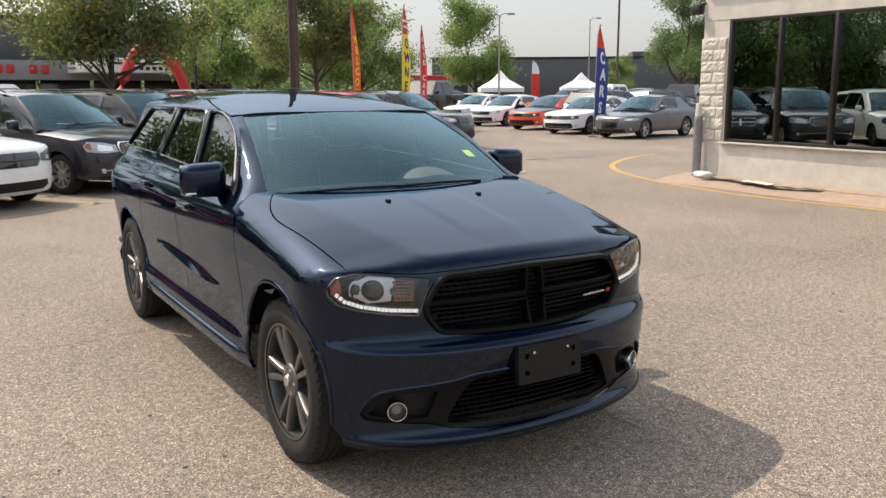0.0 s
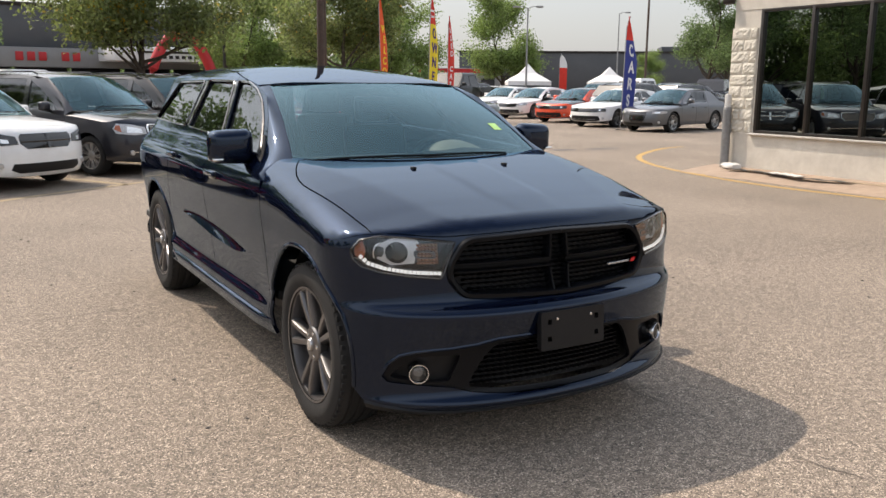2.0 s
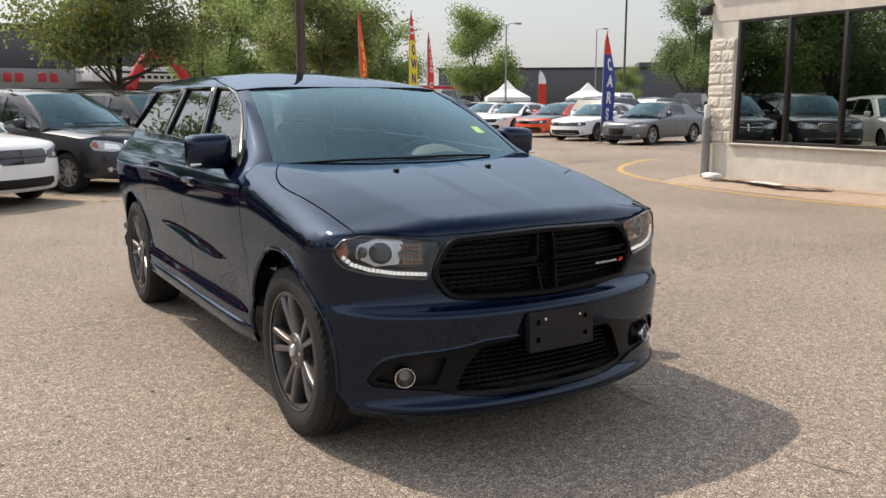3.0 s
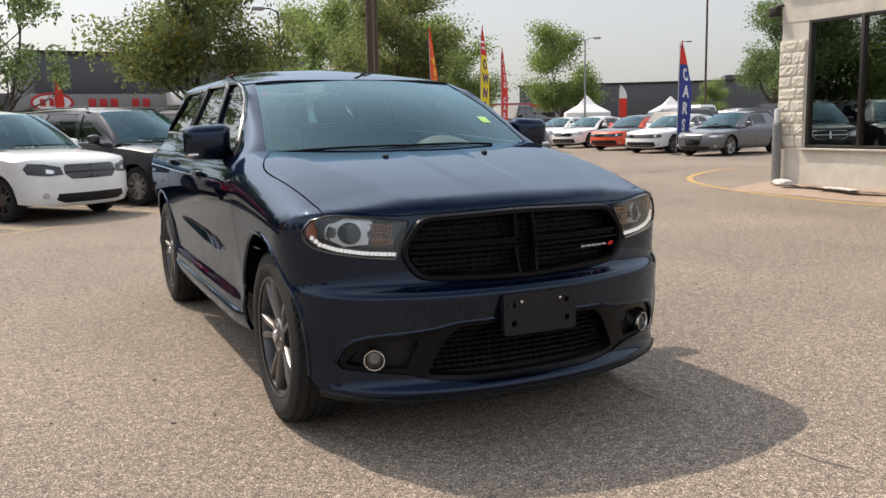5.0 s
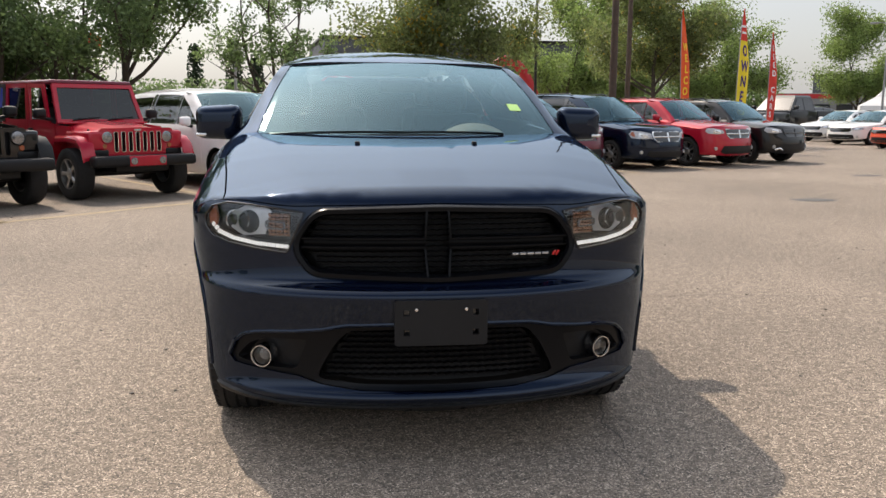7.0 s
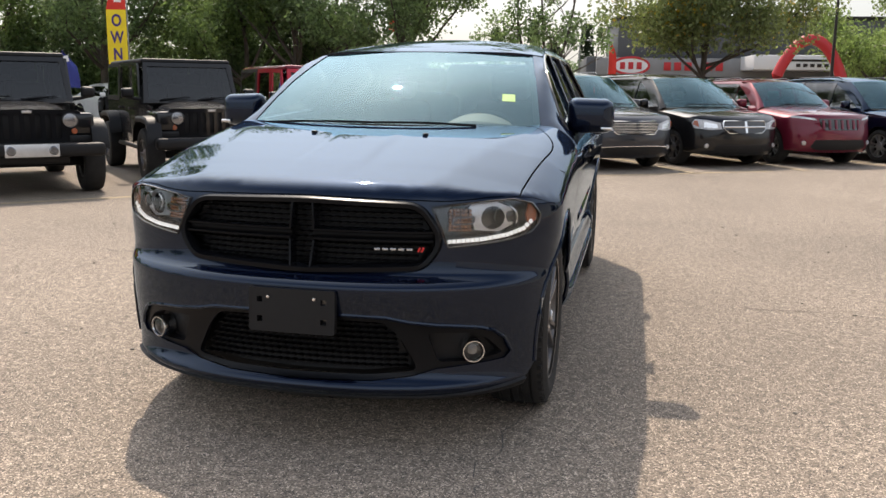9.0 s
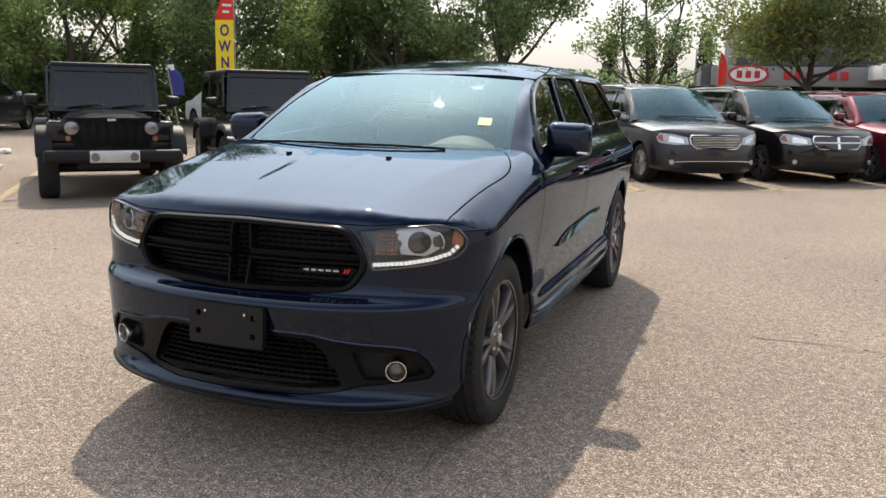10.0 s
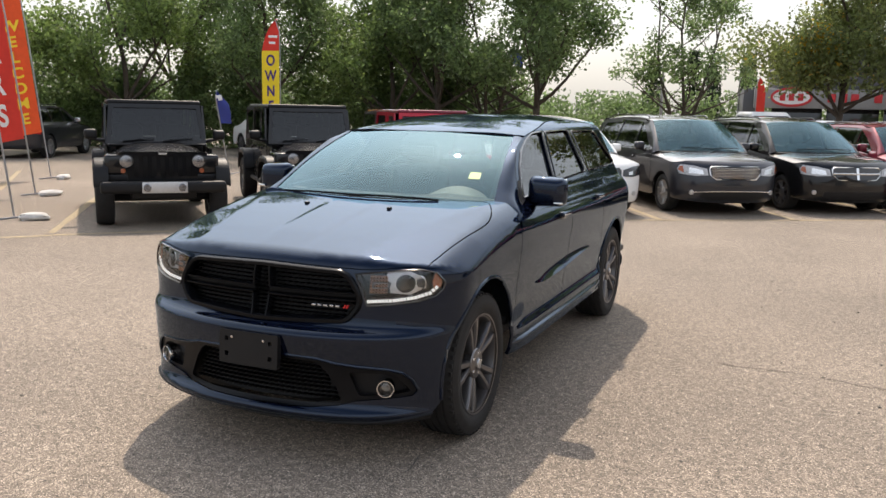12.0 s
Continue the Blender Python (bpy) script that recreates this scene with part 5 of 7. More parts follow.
    for x in (-1, 1):
        if spec.get("rails"):
            ya, ye = yt + 0.35, yE - 0.35
            part("roof_rail", tube([(x * xr * 0.92, ya, rz(ya) - 0.03), (x * xr * 0.92, ya + 0.1, rz(ya) + 0.015), (x * xr * 0.92, ye - 0.1, rz(ye) + 0.015), (x * xr * 0.92, ye, rz(ye) - 0.03)], 0.016, 6), spec["rails"], car)
    # cabin and underside
    zf = sill + 0.22
    cab = part("cabin_floor", box(0, (cy + yE) / 2 + 0.2, zf, 2 * S.w(0.6) - 0.2, yE - cy - 0.1, 0.05, 0.01), INTERIOR, car)
    part("dashboard", box(0, yb + 0.25, zb - 0.12, 2 * xb - 0.12, 0.55, 0.16, 0.06, 3), INTERIOR, cab)
    for x in (-0.38, 0.38):
        front_seat(cab, x, d1 - 0.15, SEAT, zf + 0.12)
    steering_wheel(cab, 0.38, yb + 0.68, zb - 0.08)
    part("underbody", box(0, wb / 2 + 0.1, sill + 0.13, 1.1, wb + 1.0, 0.20, 0.04), PLASTIC, car)
    part("engine_bay", box(0, -0.1, 0.58, 0.95, 0.7, 0.36, 0.04), PLASTIC, car)
    return car


def cross_bars(x, z0, z1, mt):
    zm = (z0 + z1) / 2
    return [([(-x, zm), (-x / 2, zm), (0, zm), (x / 2, zm), (x, zm)], 0.03, mt), ([(0, z0), (0, z1)], 0.05, mt)]


def flat_bars(x, z0, z1, n, mt, wd=0.008):
    return [([(-x + 0.02, z0 + (z1 - z0) * i / n), (0, z0 + (z1 - z0) * i / n), (x - 0.02, z0 + (z1 - z0) * i / n)], wd, mt) for i in range(1, n)]


VAN = dict(
    width=[(0.18, 0.90), (0.3, 0.95), (0.5, 0.975), (0.8, 0.98), (0.95, 0.97), (1.05, 0.94), (1.12, 0.90), (1.4, 0.80), (1.58, 0.71), (1.66, 0.64), (1.70, 0.55)],
    front=[(0.18, -0.80), (0.25, -0.88), (0.40, -0.92), (0.55, -0.92), (0.64, -0.905), (0.74, -0.88), (0.83, -0.85), (0.89, -0.80), (0.95, -0.69), (1.0, -0.58)],
    rear=[(0.18, 4.05), (0.4, 4.16), (0.8, 4.16), (1.2, 4.08), (1.6, 3.9), (1.7, 3.75)],
    yc=-0.32, yrc=3.85, wb=3.08, r=0.335, arch=0.385, rim=0.22, track=0.945, sill=0.20, doors=(0.50, 1.55, 2.62),
    cap=[(-0.95, 0.80), (-0.87, 0.865), (-0.78, 0.915), (-0.5, 0.985), (-0.1, 1.035), (0.3, 1.07), (0.6, 1.085)], drop=(0.035, 0.075), cowl_y=0.20, belt=1.04,
    frame=[(0.56, 1.075), (0.88, 1.30), (1.15, 1.47), (1.40, 1.58)], pillars=(1.55,), lean=0.04,
    ws=((0.85, 0.40, 1.06), (0.68, 1.18, 1.60)), bow=0.25, roof=[(0.9, 1.60), (1.2, 1.655), (1.7, 1.70), (2.4, 1.715), (3.2, 1.695), (3.9, 1.64)], roof_x=0.66, roof_drop=0.065, roof_end=3.9,
    tail=[(3.95, 1.15), (3.90, 1.45), (3.78, 1.58)], quarter=[(2.68, 1.07), (2.70, 1.55), (3.55, 1.52), (3.75, 1.10)], deck=1.15,
    lamp=[(0.48, 0.70), (0.50, 0.81), (0.70, 0.86), (0.88, 0.875), (0.925, 0.80), (0.90, 0.715), (0.68, 0.685)], lamp_bulb=[(0.55, 0.715), (0.57, 0.79), (0.76, 0.83), (0.78, 0.73)], amber=[(0.84, 0.735), (0.85, 0.845), (0.89, 0.85), (0.912, 0.78)],
    grille=[(-0.45, 0.71), (-0.455, 0.80), (-0.42, 0.845), (0.42, 0.845), (0.455, 0.80), (0.45, 0.71), (0.36, 0.63), (-0.36, 0.63)], intake=[(-0.62, 0.33), (-0.58, 0.42), (0.58, 0.42), (0.62, 0.33), (0.5, 0.28), (-0.5, 0.28)], fog=(0.74, 0.40), rails=GLOSS_BLACK, mirror=None)
VAN_CHROME = dict(VAN, bars=flat_bars(0.44, 0.635, 0.84, 8, CHROME, 0.010), ring=CHROME, trim=[([(-0.72, 0.405), (-0.4, 0.425), (0, 0.43), (0.4, 0.425), (0.72, 0.405)], 0.022, CHROME)], spokes=(9, "split"))
VAN_CROSS = dict(VAN, bars=cross_bars(0.44, 0.635, 0.84, CHROME), ring=CHROME)
VAN_BLACK = dict(VAN, rails=None, lamp_mat=GLOSS_BLACK, bars=cross_bars(0.44, 0.635, 0.84, GLOSS_BLACK), amber=None, lamp_bulb=[(0.60, 0.72), (0.61, 0.77), (0.70, 0.785), (0.70, 0.725)])
SUV = dict(
    width=[(0.22, 0.86), (0.35, 0.92), (0.6, 0.935), (0.85, 0.935), (0.97, 0.92), (1.05, 0.88), (1.1, 0.84), (1.4, 0.73), (1.54, 0.66), (1.62, 0.58), (1.68, 0.5)],
    front=[(0.2, -0.76), (0.3, -0.86), (0.45, -0.89), (0.62, -0.885), (0.72, -0.85), (0.85, -0.82), (0.93, -0.78), (1.0, -0.68)],
    rear=[(0.2, 3.65), (0.4, 3.74), (0.8, 3.75), (1.1, 3.70), (1.5, 3.5), (1.65, 3.35)],
    yc=-0.30, yrc=3.40, wb=2.83, r=0.355, arch=0.405, rim=0.235, track=0.915, sill=0.24, doors=(0.48, 1.45, 2.38),
    cap=[(-0.95, 0.84), (-0.84, 0.91), (-0.7, 0.97), (-0.4, 1.02), (0.0, 1.06), (0.45, 1.10)], drop=(0.03, 0.10), cowl_y=0.40, belt=1.06,
    frame=[(0.64, 1.10), (0.90, 1.30), (1.12, 1.44), (1.32, 1.53)], pillars=(1.45,), lean=0.04,
    ws=((0.76, 0.46, 1.08), (0.62, 1.12, 1.55)), roof=[(0.9, 1.555), (1.15, 1.60), (1.6, 1.645), (2.3, 1.65), (3.0, 1.61), (3.4, 1.56)], roof_x=0.62, roof_drop=0.06, roof_end=3.4,
    tail=[(3.50, 1.10), (3.45, 1.40), (3.32, 1.50)], quarter=[(2.46, 1.09), (2.46, 1.50), (3.05, 1.46), (3.28, 1.13)], deck=1.12,
    lamp=[(0.50, 0.80), (0.54, 0.87), (0.72, 0.91), (0.85, 0.92), (0.885, 0.85), (0.84, 0.79), (0.66, 0.77)], lamp_bulb=[(0.58, 0.80), (0.60, 0.86), (0.74, 0.89), (0.76, 0.81)], amber=None,
    grille=[(-0.44, 0.76), (-0.46, 0.89), (0.46, 0.89), (0.44, 0.76), (0.36, 0.68), (-0.36, 0.68)], intake=[(-0.62, 0.36), (-0.54, 0.50), (0.54, 0.50), (0.62, 0.36), (0.5, 0.31), (-0.5, 0.31)], fog=(0.72, 0.44), rails=GLOSS_BLACK)
SUV_CROSS = dict(SUV, bars=cross_bars(0.44, 0.69, 0.88, CHROME), ring=CHROME)
SUV_DARK = dict(SUV, bars=cross_bars(0.44, 0.69, 0.88, GLOSS_BLACK), trim=[([(-0.70, 0.36), (-0.58, 0.40), (-0.5, 0.36)], 0.05, CHROME), ([(0.50, 0.36), (0.58, 0.40), (0.70, 0.36)], 0.05, CHROME)])
SUV_SLOTS = dict(SUV, bars=[([(x, 0.70), (x, 0.87)], 0.05, MAROON) for x in (-0.38, -0.26, -0.13, 0.0, 0.13, 0.26, 0.38)], lamp=[(0.50, 0.86), (0.54, 0.90), (0.72, 0.93), (0.87, 0.94), (0.89, 0.91), (0.7, 0.885)], lamp_bulb=[(0.58, 0.875), (0.60, 0.895), (0.74, 0.91), (0.76, 0.90)])
SEDAN = dict(
    width=[(0.16, 0.84), (0.28, 0.90), (0.5, 0.925), (0.75, 0.92), (0.86, 0.90), (0.93, 0.85), (0.97, 0.80), (1.2, 0.69), (1.32, 0.60), (1.38, 0.52)],
    front=[(0.16, -0.80), (0.25, -0.90), (0.4, -0.92), (0.55, -0.90), (0.65, -0.87), (0.72, -0.82), (0.78, -0.74), (0.85, -0.6)],
    rear=[(0.16, 3.85), (0.4, 3.98), (0.8, 3.98), (0.95, 3.92), (1.1, 3.85)],
    yc=-0.30, yrc=3.60, wb=2.90, r=0.335, arch=0.375, rim=0.235, track=0.905, sill=0.18, doors=(0.50, 1.50, 2.40),
    cap=[(-0.95, 0.66), (-0.86, 0.72), (-0.75, 0.77), (-0.4, 0.84), (0.0, 0.89), (0.5, 0.93)], drop=(0.02, 0.08), cowl_y=0.50, belt=0.93,
    frame=[(0.74, 0.95), (1.02, 1.12), (1.24, 1.24), (1.45, 1.325)], pillars=(1.5,), lean=0.02,
    ws=((0.72, 0.56, 0.93), (0.58, 1.30, 1.33)), roof=[(1.1, 1.34), (1.3, 1.375), (1.7, 1.42), (2.2, 1.42), (2.7, 1.375), (2.95, 1.33)], roof_x=0.58, roof_drop=0.055, roof_end=2.92,
    tail=[(3.66, 0.92), (3.35, 0.99), (2.98, 1.20), (2.78, 1.31)], quarter=None, deck=0.95, rear_glass=((0.57, 2.90, 1.325), (0.64, 3.42, 1.02)),
    lamp=[(0.52, 0.62), (0.54, 0.69), (0.80, 0.715), (0.87, 0.70), (0.87, 0.64), (0.7, 0.61)], lamp_bulb=[(0.60, 0.635), (0.61, 0.68), (0.74, 0.69), (0.75, 0.64)], amber=None,
    grille=[(-0.50, 0.57), (-0.50, 0.69), (0.50, 0.69), (0.50, 0.57), (0.42, 0.53), (-0.42, 0.53)], intake=[(-0.66, 0.27), (-0.60, 0.42), (0.60, 0.42), (0.66, 0.27), (0.5, 0.23), (-0.5, 0.23)], fog=(0.74, 0.34))
COUPE = dict(SEDAN, doors=(0.55, 1.72, None), wb=2.95, lean=0.02, quarter=[(1.82, 0.97), (1.84, 1.32), (2.20, 1.31), (2.62, 1.0)], grille=[(-0.80, 0.59), (-0.80, 0.70), (0.80, 0.70), (0.80, 0.59), (0.5, 0.56), (-0.5, 0.56)], lamp=[(0.56, 0.60), (0.56, 0.69), (0.66, 0.69), (0.66, 0.60)], lamp_bulb=[(0.58, 0.62), (0.58, 0.67), (0.64, 0.67), (0.64, 0.62)])
SMALL = dict(SEDAN, wb=2.635, doors=(0.45, 1.35, 2.15), roof=[(1.0, 1.39), (1.2, 1.43), (1.6, 1.47), (2.0, 1.465), (2.5, 1.41), (2.75, 1.36)], roof_end=2.72, width=[(0.16, 0.80), (0.28, 0.855), (0.5, 0.88), (0.75, 0.875), (0.86, 0.86), (0.95, 0.82), (0.99, 0.77), (1.2, 0.68), (1.36, 0.60), (1.42, 0.52)],
             rear=[(0.16, 3.45), (0.4, 3.58), (0.8, 3.58), (0.98, 3.52), (1.15, 3.45)], yrc=3.2, tail=[(3.30, 0.97), (3.02, 1.03), (2.74, 1.24), (2.58, 1.35)], rear_glass=((0.57, 2.70, 1.36), (0.62, 3.12, 1.06)), deck=1.0,
             ws=((0.70, 0.46, 0.95), (0.57, 1.18, 1.37)), frame=[(0.64, 0.97), (0.92, 1.15), (1.14, 1.28), (1.34, 1.37)], cowl_y=0.40, belt=0.95, track=0.86, roof_x=0.57,
             grille=[(-0.30, 0.42), (-0.34, 0.68), (0.34, 0.68), (0.30, 0.42), (0.2, 0.30), (-0.2, 0.30)], intake=[(-0.60, 0.25), (-0.58, 0.33), (0.58, 0.33), (0.60, 0.25), (0.5, 0.22), (-0.5, 0.22)], bars=[([(-0.34, 0.58), (0, 0.585), (0.34, 0.58)], 0.05, SILVER)])


def off_roader(label, body, m, plate, flare=None, slots=CHROME):
    """A boxy four-door off-roader with round lamps and seven upright grille slots."""
    car = thing("off_roader", label, "off-roader", "parked vehicles", m)
    flare = flare or PLASTIC
    R = 0.40
    def slab(name, pts, x, thick_mat, parent=car, th=0.03, holes=()):
        return part(name, sheet(pts, lambda y, z: Vector((x * (1 - 0.03 * max(0, z - 1.15) / 0.6), y, z)), holes, 0.12, 0.25, th, Vector((0, 1.4, 1.0))), thick_mat, parent)
    # tub sides with doors
    for sg in (-1, 1):
        x = sg * 0.765
        slab("cowl_side", [(0.10, 0.55), (0.10, 1.10), (0.62, 1.13), (0.62, 0.50)], x, body)
        d1 = slab("front_door", [(0.63, 0.50), (0.63, 1.14), (0.80, 1.16), (0.98, 1.76), (1.55, 1.78), (1.55, 0.50)], x * 1.006, body, holes=[[(0.90, 1.20), (1.06, 1.70), (1.48, 1.71), (1.48, 1.20)]])
        part("window", sheet([(0.88, 1.18), (1.04, 1.72), (1.50, 1.73), (1.50, 1.18)], lambda y, z: Vector((x * 0.985 * (1 - 0.03 * max(0, z - 1.15) / 0.6), y, z)), (), 0.2, 0.4), CLEAR_TINT, d1).visible_shadow = False
        d2 = slab("rear_door", [(1.57, 0.50), (1.57, 1.78), (2.35, 1.78), (2.42, 1.16), (2.38, 0.95), (2.15, 0.50)], x * 1.006, body, holes=[[(1.64, 1.20), (1.64, 1.71), (2.28, 1.71), (2.33, 1.20)]])
        part("window", sheet([(1.62, 1.18), (1.62, 1.73), (2.30, 1.73), (2.35, 1.18)], lambda y, z: Vector((x * 0.985 * (1 - 0.03 * max(0, z - 1.15) / 0.6), y, z)), (), 0.2, 0.4), TINTED, d2).visible_shadow = False
        slab("rear_side", [(2.17, 0.50)] + arch(2.947, R + 0.02, 0.50, 170, 10, 12) + [(3.55, 0.60), (3.55, 1.15), (2.44, 1.15), (2.40, 0.95)], x, body)
        slab("hardtop_side", [(2.45, 1.16), (2.37, 1.78), (3.46, 1.78), (3.55, 1.16)], x * 1.002, PLASTIC, holes=[[(2.55, 1.24), (2.50, 1.70), (3.38, 1.70), (3.45, 1.24)]])
        part("window", sheet([(2.52, 1.22), (2.48, 1.72), (3.40, 1.72), (3.47, 1.22)], lambda y, z: Vector((x * 0.985, y, z)), (), 0.2, 0.4), TINTED, car).visible_shadow = False
        for y in (1.42, 2.24):
            part("door_handle", box(sg * 0.80, y, 1.05, 0.035, 0.13, 0.035, 0.01), PLASTIC, car)
        # wings and flares
        part("front_wing", box(sg * 0.66, -0.10, 0.90, 0.26, 0.75, 0.30, 0.05, 3), body, car)
        for yw in (0.0, 2.947):
            top = [(sg * 0.86, yw + yy, zz) for yy, zz in ((-0.56, 0.66), (-0.50, 0.84), (-0.38, 0.94), (-0.1, 0.965), (0.30, 0.95), (0.46, 0.84), (0.55, 0.62))]
            own = bmesh.new()
            rows = []
            for px, py, pz in top:
                rows.append([own.verts.new(v) for v in ((sg * 0.74, py, pz + 0.02), (sg * 0.92, py, pz + 0.015), (sg * 0.945, py, pz - 0.02), (sg * 0.94, py, pz - 0.075), (sg * 0.90, py, pz - 0.05), (sg * 0.74, py, pz - 0.03))])
            for a, b in zip(rows, rows[1:]):
                for j in range(6):
                    own.faces.new((a[j], a[(j + 1) % 6], b[(j + 1) % 6], b[j]))
            for r in (rows[0], rows[-1]):
                own.faces.new(r)
            bmesh.ops.recalc_face_normals(own, faces=own.faces[:])
            part("wheel_flare", own, flare, car)
            part("wheel_liner", box(sg * 0.62, yw, 0.72, 0.28, 0.95, 0.10, 0.02), PLASTIC, car)
            wheel(car, sg * 0.925, yw, R, 0.225, 0.26, RIM_DARK if body is not RED else RIM_SILVER, (5, "plain"), 0)
        door_mirror(car, sg, 0.70, 1.30, 0.86, 1.05, PLASTIC, False)
        hl = part("headlamp", moved(lathe([(0.0, 0.012), (0.05, 0.010), (0.088, 0.0)], 28), Matrix.Translation((sg * 0.50, -0.475, 0.955)) @ pose(0, 0, 0, 0, 0, -90)), LAMP_BODY, car, "round headlamp")
        part("lamp_ring", moved(lathe([(0.086, 0.004), (0.092, 0.014), (0.102, 0.008), (0.104, -0.03)], 28), Matrix.Translation((sg * 0.50, -0.475, 0.955)) @ pose(0, 0, 0, 0, 0, -90)), body, hl)
        part("turn_lamp", moved(lathe([(0.0, 0.012), (0.035, 0.008), (0.043, -0.01)], 16), Matrix.Translation((sg * 0.545, -0.465, 0.82)) @ pose(0, 0, 0, 0, 0, -90)), AMBER, car)
        part("rock_rail", tube([(sg * 0.80, 0.55, 0.46), (sg * 0.80, 2.35, 0.46)], 0.035, 8), PLASTIC, car)
    # bonnet, narrowing to the grille
    def bonnet(u, v):
        y = -0.44 + 1.0 * v
        w = 0.60 + 0.11 * v
        x = (2 * u - 1)
        drop = abs(x) ** 7
        return Vector((x * w, y, 1.095 + 0.075 * v - 0.03 * x * x - 0.13 * drop + (0.02 if abs(x) < 0.55 else 0) * min(1, v * 4)))
    part("bonnet", grid(24, 10, bonnet, 0.02, Vector((0, 0, 0.8))), body, car)
    for sg in (-1, 1):
        part("bonnet_side", grid(4, 8, lambda u, v: Vector((sg * (0.60 + 0.11 * v), -0.44 + 1.0 * v, 0.80 + (0.14 + 0.075 * v) * u)), 0.015, Vector((0, 0, 0.8))), body, car)
        part("bonnet_latch", box(sg * 0.64, -0.18, 1.03, 0.03, 0.05, 0.09, 0.01), PLASTIC, car)
    outline = rounded([(-0.62, 0.66), (0.62, 0.66), (0.66, 0.98), (0.60, 1.09), (-0.60, 1.09), (-0.66, 0.98)], 0.08, 5)
    slot = lambda x: rounded([(x - 0.033, 0.73), (x + 0.033, 0.73), (x + 0.033, 1.035), (x - 0.033, 1.035)], 0.028, 4)
    rounds = [[(sg * 0.50 + 0.100 * math.cos(a * math.tau / 20), 0.955 + 0.100 * math.sin(a * math.tau / 20)) for a in range(20)] for sg in (-1, 1)]
    gr = part("grille", sheet(outline, lambda x, z: Vector((x, -0.47 + 0.02 * abs(x), z)), [slot(-0.36 + 0.12 * i) for i in range(7)] + rounds, 0.03, 0.15, 0.03, Vector((0, 1, 0.9))), body, car)
    part("grille_backing", box(0, -0.40, 0.88, 1.16, 0.03, 0.38, 0.01), PLASTIC, gr)
    if slots:
        for i in range(7):
            x = -0.36 + 0.12 * i
            part("slot_trim", ribbon([(px, -0.475, pz) for px, pz in slot(x)], 0.012, 0.02), slots, gr)
    part("badge", box(0, -0.482, 1.062, 0.11, 0.008, 0.03, 0.003), BADGE, gr, "small silver lettering shape")
    bp = part("front_bumper", box(0, -0.66, 0.60, 1.72, 0.20, 0.17, 0.05, 3), PLASTIC, car, "black plastic bumper")
    if plate:
        part("bumper_plate", box(0, -0.752, 0.60, 0.62, 0.03, 0.16, 0.02, 2), plate, bp)
        for sg in (-1, 1):
            part("fog_lamp", moved(lathe([(0.0, 0.02), (0.045, 0.02), (0.055, 0.012), (0.058, -0.02)], 20), Matrix.Translation((sg * 0.24, -0.765, 0.60)) @ pose(0, 0, 0, 0, 0, -90)), LAMP_BODY, bp)
    part("windscreen_frame", sheet([(-0.74, 1.15), (0.74, 1.15), (0.68, 1.77), (-0.68, 1.77)], lambda x, z: Vector((x, 0.58 + (z - 1.15) * 0.42, z)), [[(-0.67, 1.21), (0.67, 1.21), (0.62, 1.71), (-0.62, 1.71)]], 0.1, 0.3, 0.05, Vector((0, 2, 1.2))), body, car)
    sc = part("windscreen", sheet([(-0.68, 1.20), (0.68, 1.20), (0.63, 1.72), (-0.63, 1.72)], lambda x, z: Vector((x, 0.60 + (z - 1.15) * 0.42, z)), (), 0.2, 0.3), SCREEN_DARK, car)
    sc.visible_shadow = False
    for x0 in (-0.5, 0.08):
        part("wiper", tube([(x0, 0.57, 1.20), (x0 + 0.22, 0.58, 1.225), (x0 + 0.45, 0.585, 1.24)], 0.012, 5), PLASTIC, sc)
    part("cowl", box(0, 0.52, 1.155, 1.44, 0.14, 0.03, 0.01), body, car)
    # red body: a darker red paints in the roof's dull look at grazing light
    part("hardtop", box(0, 2.18, 1.79, 1.40, 2.62, 0.085, 0.04, 4), PLASTIC if body is not RED else MAROON, car)
    cab = part("cabin_floor", box(0, 1.9, 0.62, 1.44, 3.1, 0.06, 0.01), INTERIOR, car)
    part("dashboard", box(0, 0.80, 1.06, 1.40, 0.30, 0.18, 0.05, 3), INTERIOR, cab)
    for x in (-0.36, 0.36):
        front_seat(cab, x, 1.50, SEAT, 0.80)
        front_seat(cab, x, 2.40, SEAT, 0.82)
    steering_wheel(cab, 0.36, 1.05, 1.12)
    part("tailgate", box(0, 3.56, 0.88, 1.50, 0.06, 0.60, 0.02), body, car)
    part("rear_window", box(0, 3.53, 1.47, 1.36, 0.03, 0.56, 0.01), GLOSS_BLACK, car)
    part("chassis", box(0, 1.4, 0.50, 0.9, 4.0, 0.16, 0.03), PLASTIC, car)
    part("engine_bay", box(0, 0.05, 0.84, 1.05, 0.80, 0.40, 0.03), PLASTIC, car)
    part("axle", tube([(-0.7, 0, R), (0.7, 0, R)], 0.06, 8), PLASTIC, car)
    return car


